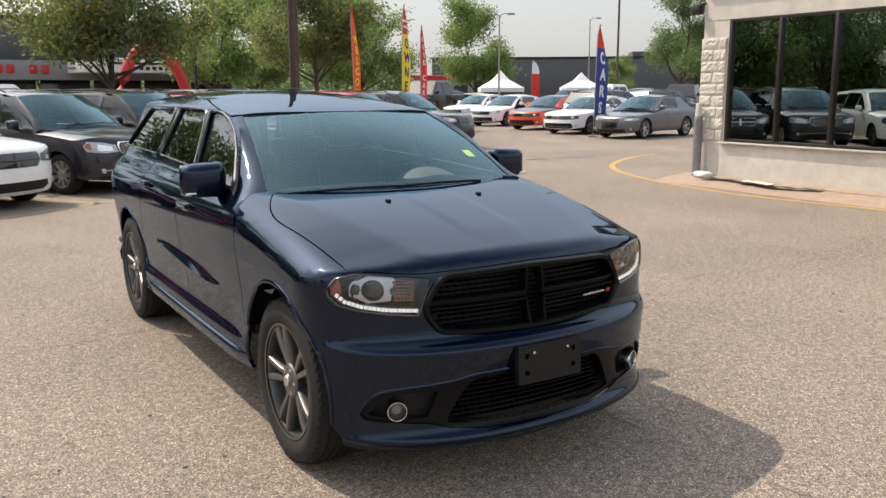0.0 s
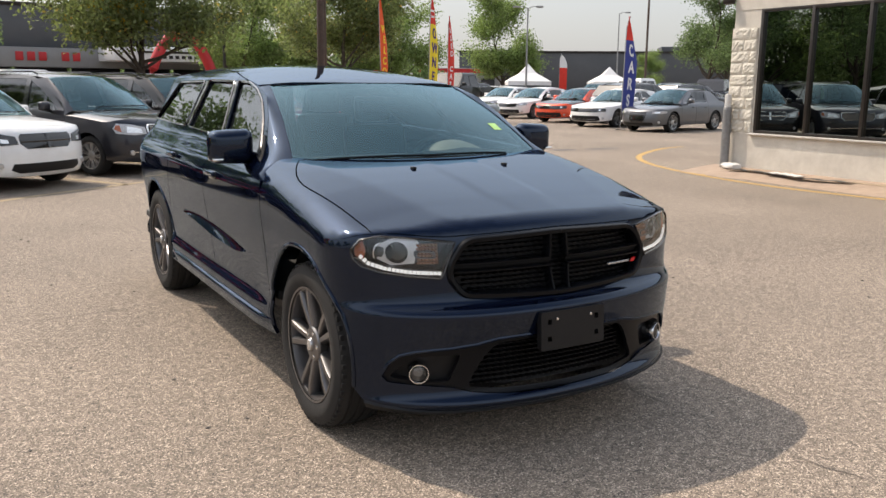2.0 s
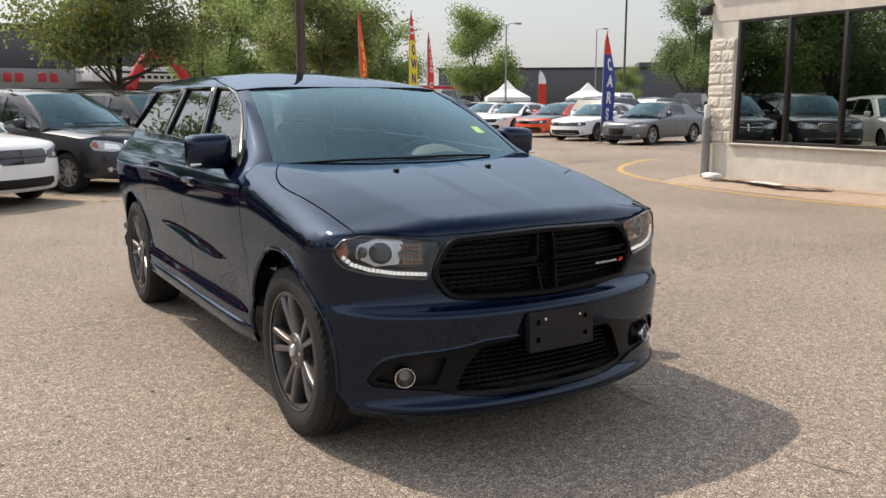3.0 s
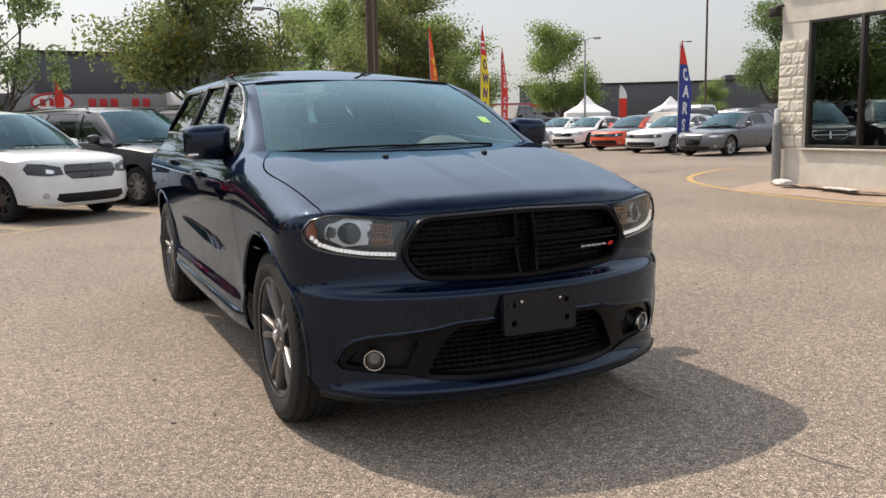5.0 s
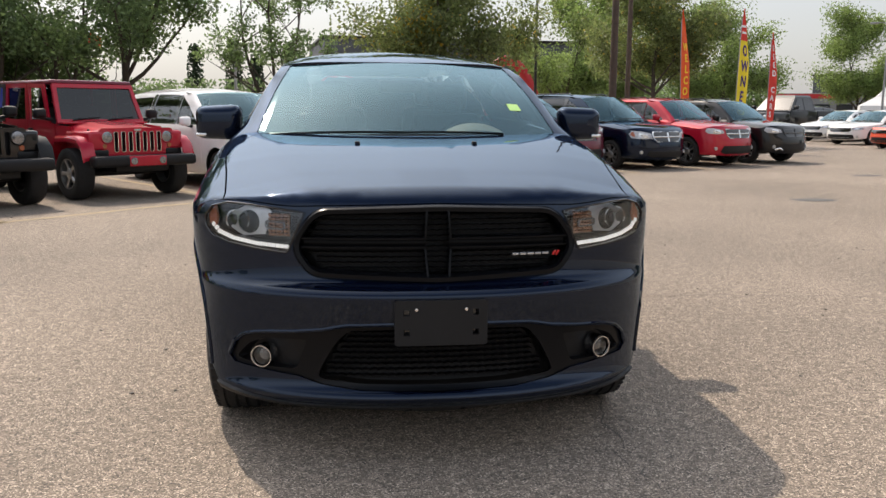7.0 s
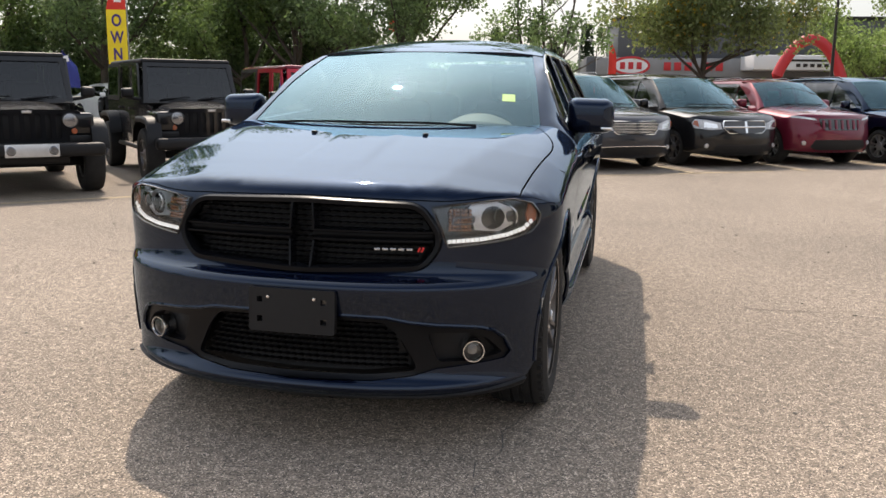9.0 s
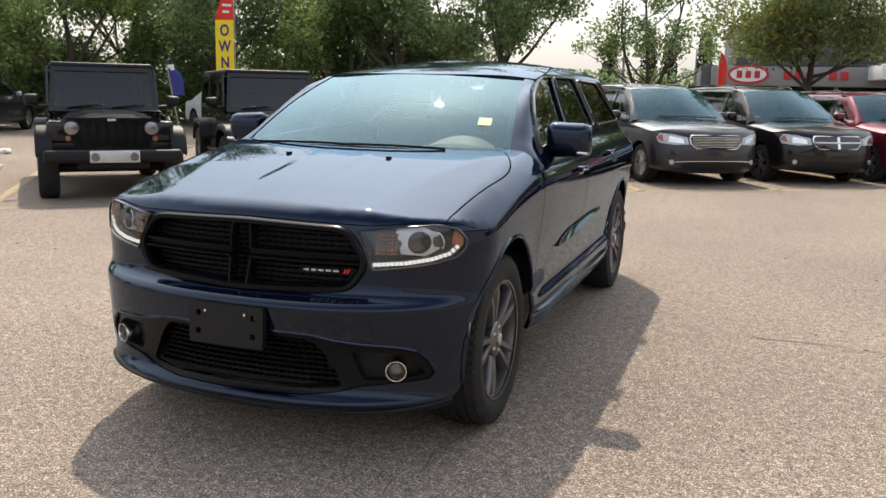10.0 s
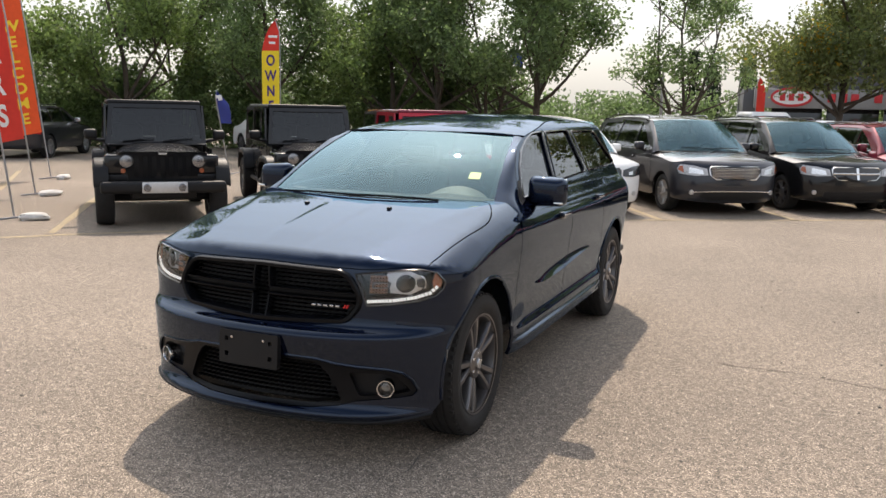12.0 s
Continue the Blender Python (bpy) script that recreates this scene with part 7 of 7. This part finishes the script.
for (x, y), (cl, tp, wd, ink), s in zip(((-8.26, 4.81), (-10.78, 7.39), (-13.39, 10.1)), ((FLAG_YELLOW, FLAG_RED, "SALE", FLAG_RED), (FLAG_RED, FLAG_RED, "CARS", INK_WHITE), (FLAG_ORANGE, FLAG_ORANGE, W, INK_YELLOW)), (1, 2, 3)):
    wd = "" if s == 1 else wd
    feather_flag(("yellow and red flag", "red flag with large white letters", "orange-red flag with yellow welcome letters")[s - 1] + " on a thin pole", pose(x, y, 0, 0, 0, 42) @ pose(0, 0, 0, 0, -6, 0), 4.0 + 0.15 * s, 0.58, cl, tp, wd, ink, 0.62 if s == 1 else 0.25, low=1.05, side=-1)
    sack("white sandbag at the foot of a flag pole", pose(x + 0.25, y + 0.12, 0, 0, 0, 40 * s), seed=s + 4)
feather_flag("crumpled blue and white flag behind the off-roaders", pose(-11.0, 13.4, 0, 0, 0, 60) @ pose(0, 0, 0, 0, -10, 0), 2.1, 0.29, FLAG_BLUE, FLAG_BLUE, "", INK_WHITE, 0.35, low=1.3, bars=True, pointed=True)

# ---- trees ----
def leaf_material(name, col, yellow=0.0):
    m = bpy.data.materials.new(name)
    m.use_nodes = True
    nt = m.node_tree
    nt.nodes.clear()
    out = nt.nodes.new("ShaderNodeOutputMaterial")
    geo = nt.nodes.new("ShaderNodeNewGeometry")
    ramp = nt.nodes.new("ShaderNodeValToRGB")
    ramp.color_ramp.elements[0].color = (*(c * 0.55 for c in col), 1)
    ramp.color_ramp.elements[1].color = (*(c * 1.5 for c in col), 1)
    if yellow:
        e = ramp.color_ramp.elements.new(1 - yellow)
        e.color = (*(c * 1.35 for c in col), 1)
        ramp.color_ramp.elements[-1].color = (col[0] * 3.2, col[1] * 1.7, col[2], 1)
    nt.links.new(geo.outputs["Random Per Island"], ramp.inputs[0])
    p = nt.nodes.new("ShaderNodeBsdfPrincipled")
    p.inputs["Roughness"].default_value = 0.5
    tr = nt.nodes.new("ShaderNodeBsdfTranslucent")
    nt.links.new(ramp.outputs[0], p.inputs["Base Color"])
    hs = nt.nodes.new("ShaderNodeHueSaturation")
    hs.inputs["Value"].default_value, hs.inputs["Saturation"].default_value = 1.95, 1.05
    nt.links.new(ramp.outputs[0], hs.inputs["Color"])
    nt.links.new(hs.outputs[0], tr.inputs["Color"])
    mx = nt.nodes.new("ShaderNodeMixShader")
    mx.inputs[0].default_value = 0.5
    nt.links.new(p.outputs[0], mx.inputs[1])
    nt.links.new(tr.outputs[0], mx.inputs[2])
    nt.links.new(mx.outputs[0], out.inputs["Surface"])
    return m


BARK = mat("grey_brown_bark", (0.07, 0.055, 0.042), 0.9, vary=0.3, scale=9, bump=0.012, bump_scale=25)
LEAF = leaf_material("green_leaves", (0.120, 0.168, 0.054))
LEAF_DARK = leaf_material("dark_green_leaves", (0.106, 0.150, 0.060))
LEAF_LIGHT = leaf_material("light_green_leaves", (0.140, 0.190, 0.060))
LEAF_TURN = leaf_material("green_and_yellow_leaves", (0.135, 0.162, 0.058), 0.03)
LEAF_YELLOW = leaf_material("yellow_leaves", (0.30, 0.20, 0.02))
NEEDLE = leaf_material("dark_needles", (0.022, 0.036, 0.016))


def leaves(name, centres, spread, count, size, material, parent, rng):
    n = len(centres) * count
    c = np.repeat(np.array(centres), count, 0)
    pos = c + np.clip(rng.normal(0, 1, (n, 3)), -1.55, 1.55) * np.repeat(np.array(spread), count)[:, None] * (0.85, 0.85, 0.65)
    d = rng.normal(0, 1, (n, 3))
    d /= np.linalg.norm(d, axis=1)[:, None]
    e = np.cross(d, rng.normal(0, 1, (n, 3)))
    e /= np.linalg.norm(e, axis=1)[:, None]
    s = (size * rng.uniform(0.6, 1.3, n))[:, None]
    quad = np.stack([pos - d * s, pos + e * s * 0.55, pos + d * s, pos - e * s * 0.55], 1).reshape(-1, 3)
    me = bpy.data.meshes.new(name)
    me.vertices.add(n * 4)
    me.vertices.foreach_set("co", quad.ravel())
    me.loops.add(n * 4)
    me.loops.foreach_set("vertex_index", np.arange(n * 4))
    me.polygons.add(n)
    me.polygons.foreach_set("loop_start", np.arange(n) * 4)
    me.update(calc_edges=True)
    me.materials.append(material)
    ob = new(name, me)
    ob.parent = parent
    return ob


def tree(label, m, height, radius, base, material, seed, stems=1, density=1.0, leaf=0.10, yellow=False, lean=0.0, blob=0.55, low=None):
    """A broadleaf tree: tapered trunk, limbs and twigs, leaves in loose clumps round the twigs."""
    rnd = random.Random(seed)
    rng = np.random.default_rng(seed)
    tr = thing("tree", label, "tree", "trees", m)
    wood = bmesh.new()
    tips = []
    def limb(p, d, length, r, depth):
        pts, n = [p.copy()], 5
        for i in range(n):
            d = (d + Vector((rnd.uniform(-0.2, 0.2), rnd.uniform(-0.2, 0.2), rnd.uniform(-0.05, 0.16)))).normalized()
            p = p + d * length / n
            pts.append(p.copy())
        tube(pts, r, 7 if depth == 0 else 5, taper=[r * (1 - 0.75 * i / n) for i in range(n + 1)], bm=wood)
        if depth >= 2 or length < 0.45:
            tips.extend(pts[2:])
            return
        tips.append(pts[-1])
        kids = 3 if depth else 4
        for k in range(kids):
            i = rnd.choice((2, 3, 4, 5)) if depth else min(5, 2 + k)
            a = rnd.uniform(0, math.tau)
            side = Vector((math.cos(a), math.sin(a), rnd.uniform(0.1, 0.8)))
            limb(pts[i], (d * 0.5 + side).normalized(), length * rnd.uniform(0.45, 0.7), r * 0.45, depth + 1)
    for s in range(stems):
        a = math.tau * s / stems + rnd.uniform(0, 1)
        d0 = Vector((math.cos(a) * (0.22 if stems > 1 else 0.03) + lean, math.sin(a) * (0.22 if stems > 1 else 0.03), 1)).normalized()
        q = Vector((math.cos(a), math.sin(a), 0)) * (0.12 if stems > 1 else 0)
        trunk = [q + d0 * base * i / 4 for i in range(5)]
        tr_r = height * 0.017 / (stems ** 0.4)
        tube(trunk, tr_r, 9, taper=[tr_r * (1.35 if i == 0 else 1.05 - 0.08 * i) for i in range(5)], bm=wood)
        top = trunk[-1]
        limb(top, d0, (height - base) * 0.72, tr_r * 0.72, 0)
        for k in range(6 if stems == 1 else 3):
            b = a + math.tau * k / (6 if stems == 1 else 3) + rnd.uniform(-0.4, 0.4)
            start = trunk[3].lerp(top, rnd.random())
            limb(start, Vector((math.cos(b), math.sin(b), rnd.uniform(0.25, 1.1))).normalized(), radius * rnd.uniform(0.7, 1.0), tr_r * 0.5, 1)
    part("trunk", wood, BARK, tr)
    cs = []
    for t in tips:
        if t.z > (low or base * 0.85):
            cs.append(tuple(t))
    rnd.shuffle(cs)
    cs = cs[:int(130)]
    sp = [blob * rnd.uniform(0.55, 1.15) for _ in cs]
    leaves("crown", cs, sp, int(95 * density), leaf, material, tr, rng)
    if yellow:
        k = sorted(cs, key=lambda c: (Vector(c) - Vector((-1.1, -radius * 0.7, height * 0.60))).length)[:4]
        leaves("yellow_crown", k, [0.35] * len(k), 60, leaf, LEAF_YELLOW, tr, rng)
    return tr


def again(ob, x, y, s, a, label=""):
    c = copy_thing(ob, pose(x, y, 0, 0, 0, a) @ Matrix.Diagonal((s, s, s, 1)))
    if label:
        c["label"] = label
    return c


t_turn = tree("green tree with a patch of yellow leaves", pose(2.75, 22.0, 0), 6.2, 2.5, 2.3, LEAF_TURN, 21, density=3.0, leaf=0.062, yellow=True, low=2.85)
t_open = tree("open multi-stemmed tree with thin foliage", pose(-2.6, 30.0, 0), 8.6, 2.6, 2.0, LEAF_DARK, 33, stems=3, density=1.0, leaf=0.075, blob=0.36, low=3.0)
t_dark = tree("broad dark green tree", pose(-7.0, 25.5, 0), 9.2, 4.0, 2.2, LEAF_DARK, 45, density=1.75, leaf=0.078, blob=0.60, low=2.5)
t_round = tree("rounded light green street tree", pose(14.0, 49.0, 0), 8.6, 3.6, 1.8, LEAF_LIGHT, 57, density=2.8, leaf=0.09, blob=0.75)
t_mid = tree("leafy green tree behind the parked cars", pose(-13.5, 27.0, 0), 8.4, 3.6, 1.6, LEAF, 63, density=1.7, leaf=0.078, blob=0.58)
again(t_open, -9.9, 28.5, 1.0, 120)
again(t_dark, -11.2, 26.6, 1.0, 200)
again(t_dark, -18.2, 25.0, 1.05, 60)
again(t_mid, -22.5, 22.0, 1.15, 30)
again(t_dark, -27.0, 17.5, 1.0, 310)
again(t_mid, -31.0, 12.0, 1.1, 100)
again(t_mid, -16.0, 31.0, 1.2, 250)
again(t_dark, -24.0, 27.0, 1.15, 150)
again(t_mid, -30.5, 21.0, 1.2, 200)
again(t_round, 26.5, 54.0, 0.98, 80)
again(t_round, 41.0, 60.5, 1.0, 200)
again(t_turn, 12.5, 30.0, 1.05, 200, "leafy green tree beside the showroom")
again(t_round, 63.0, 66.0, 0.55, 20, "small bright green tree before the far building")
again(t_dark, 46.0, 41.5, 1.0, 10)
again(t_dark, 49.5, 43.0, 0.95, 150)
again(t_mid, 52.0, 40.0, 0.9, 70)
again(t_round, 20.0, 58.0, 1.05, 300)
# behind the camera the trees go on, as the shop window mirrors them
again(t_mid, -33.0, 3.0, 1.15, 20)
again(t_dark, -34.0, -6.0, 1.1, 220)
again(t_mid, -33.5, -15.0, 1.15, 130)

rng = np.random.default_rng(7)
cs, sp = [], []
for a in np.arange(-75, 29, 0.5):
    d = rng.uniform(75, 100)
    hgt = rng.uniform(2.0, 5.0) if a < -24 or a > 5 else rng.uniform(1.4, 3.6)
    for z in np.arange(0.5, hgt, 1.2):
        cs.append((math.sin(radians(a)) * d + rng.normal(0, 1), math.cos(radians(a)) * d + rng.normal(0, 1), z))
        sp.append(1.0)
tagged(leaves("far_trees", cs, sp, 190, 0.21, LEAF_DARK, None, rng), "distant belt of green trees", "trees", kind="stuff")
cs, sp = [], []
for i in range(64):
    u = 0.84 * i / 63
    x, y = -38 + 34 * u + rng.normal(0, 0.5), 16 + 18 * u + rng.normal(0, 0.5)
    for z in (0.4, 0.9, 1.5, 2.2, 2.9):
        cs.append((x + rng.normal(0, 0.2), y + rng.normal(0, 0.2), z * rng.uniform(0.85, 1.1)))
        sp.append(0.55)
tagged(leaves("hedge", cs, sp, 330, 0.09, LEAF_DARK, None, rng), "dark undergrowth below the trees", "hedge", kind="stuff")
for x, y, h in ((-13.5, 84, 7.5), (-10.2, 88, 8.5), (-7.5, 82, 6.5), (-4.6, 86, 8.0), (-1.8, 90, 6.6)):
    cs = [(0, 0, z) for z in np.arange(1.0, h, 0.5)]
    sp = [0.75 * (1 - 0.75 * (c[2] / h)) + 0.12 for c in cs]
    t = thing("conifer", "slim dark conifer in the distance", "tree", "trees", pose(x, y, 0))
    part("trunk", tube([(0, 0, 0), (0, 0, h * 0.9)], 0.1, 6, taper=[0.14, 0.03]), BARK, t)
    leaves("crown", cs, sp, 90, 0.2, NEEDLE, t, rng)

# ---- poles ----
WOOD_POLE = mat("weathered_brown_pole", (0.075, 0.052, 0.038), 0.8, vary=0.25, scale=8, bump=0.004, bump_scale=40)
STEEL = mat("galvanised_steel", (0.30, 0.30, 0.30), 0.5, 0.6, vary=0.12)


def street_lamp(label, m, height, heads, r=0.07, material=None):
    lp = thing("street_lamp", label, "lamp post", "poles", m)
    part("pole", tube([(0, 0, 0), (0, 0, height)], r, 10, taper=[r * 1.2, r * 0.75]), material or STEEL, lp)
    part("base", box(0, 0, 0.15, 0.4, 0.4, 0.3, 0.04), STEEL, lp)
    for sg in heads:
        arm = part("arm", tube([(0, 0, height - 0.05), (sg * 0.35, 0, height + 0.1), (sg * 0.7, 0, height + 0.1)], 0.03, 6), material or STEEL, lp)
        part("lamp_head", box(sg * 0.85, 0, height + 0.08, 0.5, 0.28, 0.14, 0.04), STEEL, arm)
    return lp


street_lamp("tall brown pole behind the parked row", pose(7.9, 21.3, 0), 9.5, (), 0.10, WOOD_POLE)
street_lamp("tall brown pole behind the parked row", pose(10.2, 26.6, 0), 9.5, (), 0.085, WOOD_POLE)
street_lamp("lamp post with two heads", pose(35.0, 48.6, 0, 0, 0, -35), 6.9, (-1, 1))
street_lamp("lamp post with one head", pose(58.0, 65.0, 0, 0, 0, -40), 8.6, (1,))
street_lamp("slim dark mast behind the cars", pose(31.4, 32.4, 0), 11.0, (), 0.06, WOOD_POLE)
street_lamp("dark curved lamp post", pose(8.2, 32.5, 0), 6.0, (-1,), 0.06, BRONZE)
street_lamp("lamp post with two heads", pose(-4.5, 75.0, 0), 5.6, (-1, 1))
street_lamp("grey post between the trees", pose(-4.9, 39.0, 0), 4.6, (), 0.07, STEEL)

# ---- far buildings ----
CLAD = mat("dark_grey_cladding", (0.085, 0.088, 0.095), 0.55, 0.2, vary=0.1, scale=0.6, bump=0.003, bump_scale=8)
LIGHT_CLAD = mat("pale_grey_fascia", (0.22, 0.22, 0.22), 0.5, vary=0.08, scale=1.5)
SIGN_RED = mat("red_sign", (0.45, 0.02, 0.025), 0.5, vary=0.05)
SIGN_WHITE = mat("white_sign", (0.70, 0.70, 0.70), 0.5)
DARK_GLASS = mat("dark_showroom_glass", (0.02, 0.022, 0.025), 0.08, coat=0.5)

show = thing("showroom", "grey car showroom with pale fascia and red sign shapes", "building", "", pose(-1.5, 60.6, 0.05, 0, 0, 6) @ Matrix.Scale(1.39, 4))
part("upper_wall", box(7.8, 6.0, 3.62, 14.4, 10.0, 2.08, 0.05), CLAD, show)
part("fascia", box(8.5, 0.6, 2.15, 18.0, 0.8, 0.95, 0.03), LIGHT_CLAD, show)
part("canopy", box(10.5, -1.2, 2.35, 7.5, 3.0, 0.7, 0.05), SIGN_WHITE, show)
part("roof_edge", box(7.8, 6.0, 4.70, 14.7, 10.3, 0.14, 0.02), BRONZE, show)
part("side_wall", box(-0.6, 6.0, 1.4, 0.8, 10.0, 2.6, 0.03), CLAD, show)
part("canopy_bar", box(10.5, -2.72, 2.45, 5.2, 0.02, 0.10), BRONZE, show)
for x in np.arange(8.8, 12.0, 0.32):
    part("sign_shape", box(float(x), -2.72, 2.22, 0.2, 0.02, 0.16, 0.01), BRONZE, show)
for i in range(6):
    g = part("showroom_window", box(1.6 + 2.6 * i, 0.98, 0.85, 2.4, 0.06, 1.65, 0.01), DARK_GLASS, show)
oval = bmesh.new()
pts = [(1.25 + 0.92 * math.cos(a * math.tau / 32), 0.16, 2.22 + 0.42 * math.sin(a * math.tau / 32)) for a in range(32)]
part("sign_oval", ribbon(pts, 0.12, 0.05), SIGN_RED, show)
bmesh.ops.create_cone(oval, cap_ends=True, segments=32, radius1=0.9, radius2=0.9, depth=0.04)
part("sign_field", moved(oval, Matrix.Translation((1.25, 0.185, 2.22)) @ pose(0, 0, 0, 90, 0, 0) @ Matrix.Diagonal((1, 0.45, 1, 1))), SIGN_WHITE, show)
for k in (-0.42, 0.0, 0.42):
    part("sign_shape", box(1.25 + k, 0.15, 2.22, 0.26, 0.04, 0.36, 0.02), SIGN_RED, show)
for k in range(6):
    if k != 3:
        part("sign_shape", box(3.1 + k * 0.52, 0.17, 2.2, 0.36, 0.06, 0.42, 0.03), SIGN_RED, show)
arch_t = thing("inflatable_arch", "red inflatable arch beside the showroom", "arch", "", pose(9.6, 45.5, 0, 0, 0, 4))
part("tube", tube([(4.0 * (i / 20) - 2.0, 0, 3.9 * math.sin(math.pi * i / 20) ** 0.55 + 0.2) for i in range(21)], 0.29, 12), SIGN_RED, arch_t)
for x, y in ((-0.45, 37.3),):
    feather_flag("red flag by the showroom", pose(x, y, 0, 0, 0, 10), 3.5, 0.36, FLAG_RED, FLAG_RED, "", INK_WHITE, 0.2)
hall = thing("warehouse", "long low dark grey warehouse in the distance", "building", "", pose(62.0, 84.0, 0, 0, 0, -37))
part("wall", box(16.5, 0, 2.55, 51, 14, 5.1, 0.05), CLAD, hall)
part("roof_edge", box(16.5, 0, 5.18, 51.4, 14.4, 0.16), BRONZE, hall)
part("roof_unit", box(18, 0, 5.6, 7, 4, 0.8, 0.05), CLAD, hall)
part("roof_unit", box(-2, -3, 5.5, 3, 3, 0.5, 0.05), CLAD, hall)
part("annex", box(-8.5, -9.5, 1.6, 9, 5, 3.2, 0.05), LIGHT_CLAD, hall)
part("annex_band", box(-8.5, -12.02, 2.9, 9, 0.06, 0.45), SIGN_RED, hall)
for i in range(4):
    part("window", box(-11.6 + 2.1 * i, -12.03, 1.5, 1.5, 0.05, 1.2), DARK_GLASS, hall)
TENT = mat("white_tent_canvas", (0.72, 0.72, 0.72), 0.8, vary=0.05, scale=2)
for x, y in ((36.5, 50.5), (47.5, 54.0)):
    tent = thing("tent", "white peaked canvas tent", "tent", "tents", pose(x, y, 0, 0, 0, -30))
    own = bmesh.new()
    eave = [own.verts.new((sx * 1.6, sy * 1.6, 1.75)) for sx, sy in ((-1, -1), (1, -1), (1, 1), (-1, 1))]
    mid = [own.verts.new((sx * 0.6, sy * 0.6, 2.35)) for sx, sy in ((-1, -1), (1, -1), (1, 1), (-1, 1))]
    tip = own.verts.new((0, 0, 3.05))
    hem = [own.verts.new((v.co.x, v.co.y, 1.45)) for v in eave]
    for i in range(4):
        j = (i + 1) % 4
        own.faces.new((eave[i], eave[j], mid[j], mid[i]))
        own.faces.new((mid[i], mid[j], tip))
        own.faces.new((hem[i], hem[j], eave[j], eave[i]))
    part("canopy", own, TENT, tent, smooth=False)
    for sx, sy in ((-1, -1), (1, -1), (1, 1), (-1, 1)):
        part("leg", tube([(sx * 1.55, sy * 1.55, 0), (sx * 1.55, sy * 1.55, 1.5)], 0.04, 6), STEEL, tent)
feather_flag("red and white flag by the tents", pose(41.0, 52.5, 0, 0, 0, -35), 3.9, 0.6, FLAG_RED, INK_WHITE, "", INK_WHITE, 0.35)
tyres = thing("tyre_stack", "stack of old black tyres", "tyre stack", "", pose(31.0, 33.3, 0))
for k in range(6):
    for dx, dy in ((-0.45, 0.1), (0.4, -0.1), (0.0, 0.6))[:3 if k < 5 else 1]:
        part("tyre", moved(lathe([(0.22, -0.1), (0.36, -0.12), (0.40, -0.06), (0.40, 0.06), (0.36, 0.12), (0.22, 0.1)], 20), Matrix.Translation((dx, dy, 0.14 + 0.27 * k)) @ pose(0, 0, 0, 0, 90, 0)), RUBBER, tyres)
for x, c1 in ((-15.6, FLAG_BLUE), (-13.8, FLAG_RED)):
    fp = thing("flagpole", "thin pole with a small hanging flag", "flagpole", "", pose(x, 47.0, 0))
    part("pole", tube([(0, 0, 0), (0, 0, 5.6)], 0.05, 8), STEEL, fp)
    part("flag", grid(8, 5, lambda u, v: Vector((0.05 + 0.85 * u, 0.1 * math.sin(u * 5), 4.7 + 0.75 * v - 0.35 * u)), 0.004), c1, fp)

# more parked vehicles behind
white_pick = pickup("white crew-cab pickup truck", WHITE, at(28.6, 31.5, -78))
pickup("dark grey pickup truck facing the road", GREY, at(33.5, 30.0, -60))
g_suv = plain_car("suv", "dark grey SUV in the second row", "car", SUV_CROSS, GREY, at(24.5, 24.0, 100))
w_suv = plain_car("suv", "white SUV with roof rails", "car", SUV_DARK, WHITE, at(5.6, 27.0, 20))
copy_thing(white_pick, at(1.2, 28.5, 30))
copy_thing(g_suv, at(30.0, 26.5, 100))
copy_thing(g_suv, at(3.0, 25.0, 22))
copy_thing(w_suv, at(12.0, 31.0, 15))
copy_thing(g_suv, at(-0.5, 23.5, 205))
copy_thing(black_van, at(-2.5, 19.0, 210))
copy_thing(black_van, at(8.2, 27.6, 20))
copy_thing(w_suv, at(15.5, 33.5, 15))
copy_thing(g_suv, at(-21.5, 17.8, 205))["label"] = "dark SUV seen from behind under the trees"
copy_thing(white_saloon, at(28.0, 44.0, -60))
copy_thing(coupe, at(31.0, 47.0, -60))
copy_thing(g_suv, at(25.0, 42.0, -60))
copy_thing(g_suv, at(35.5, 42.0, -60))
copy_thing(black_van, at(38.5, 38.5, -60))
copy_thing(white_saloon, at(-15.0, 22.5, 60))
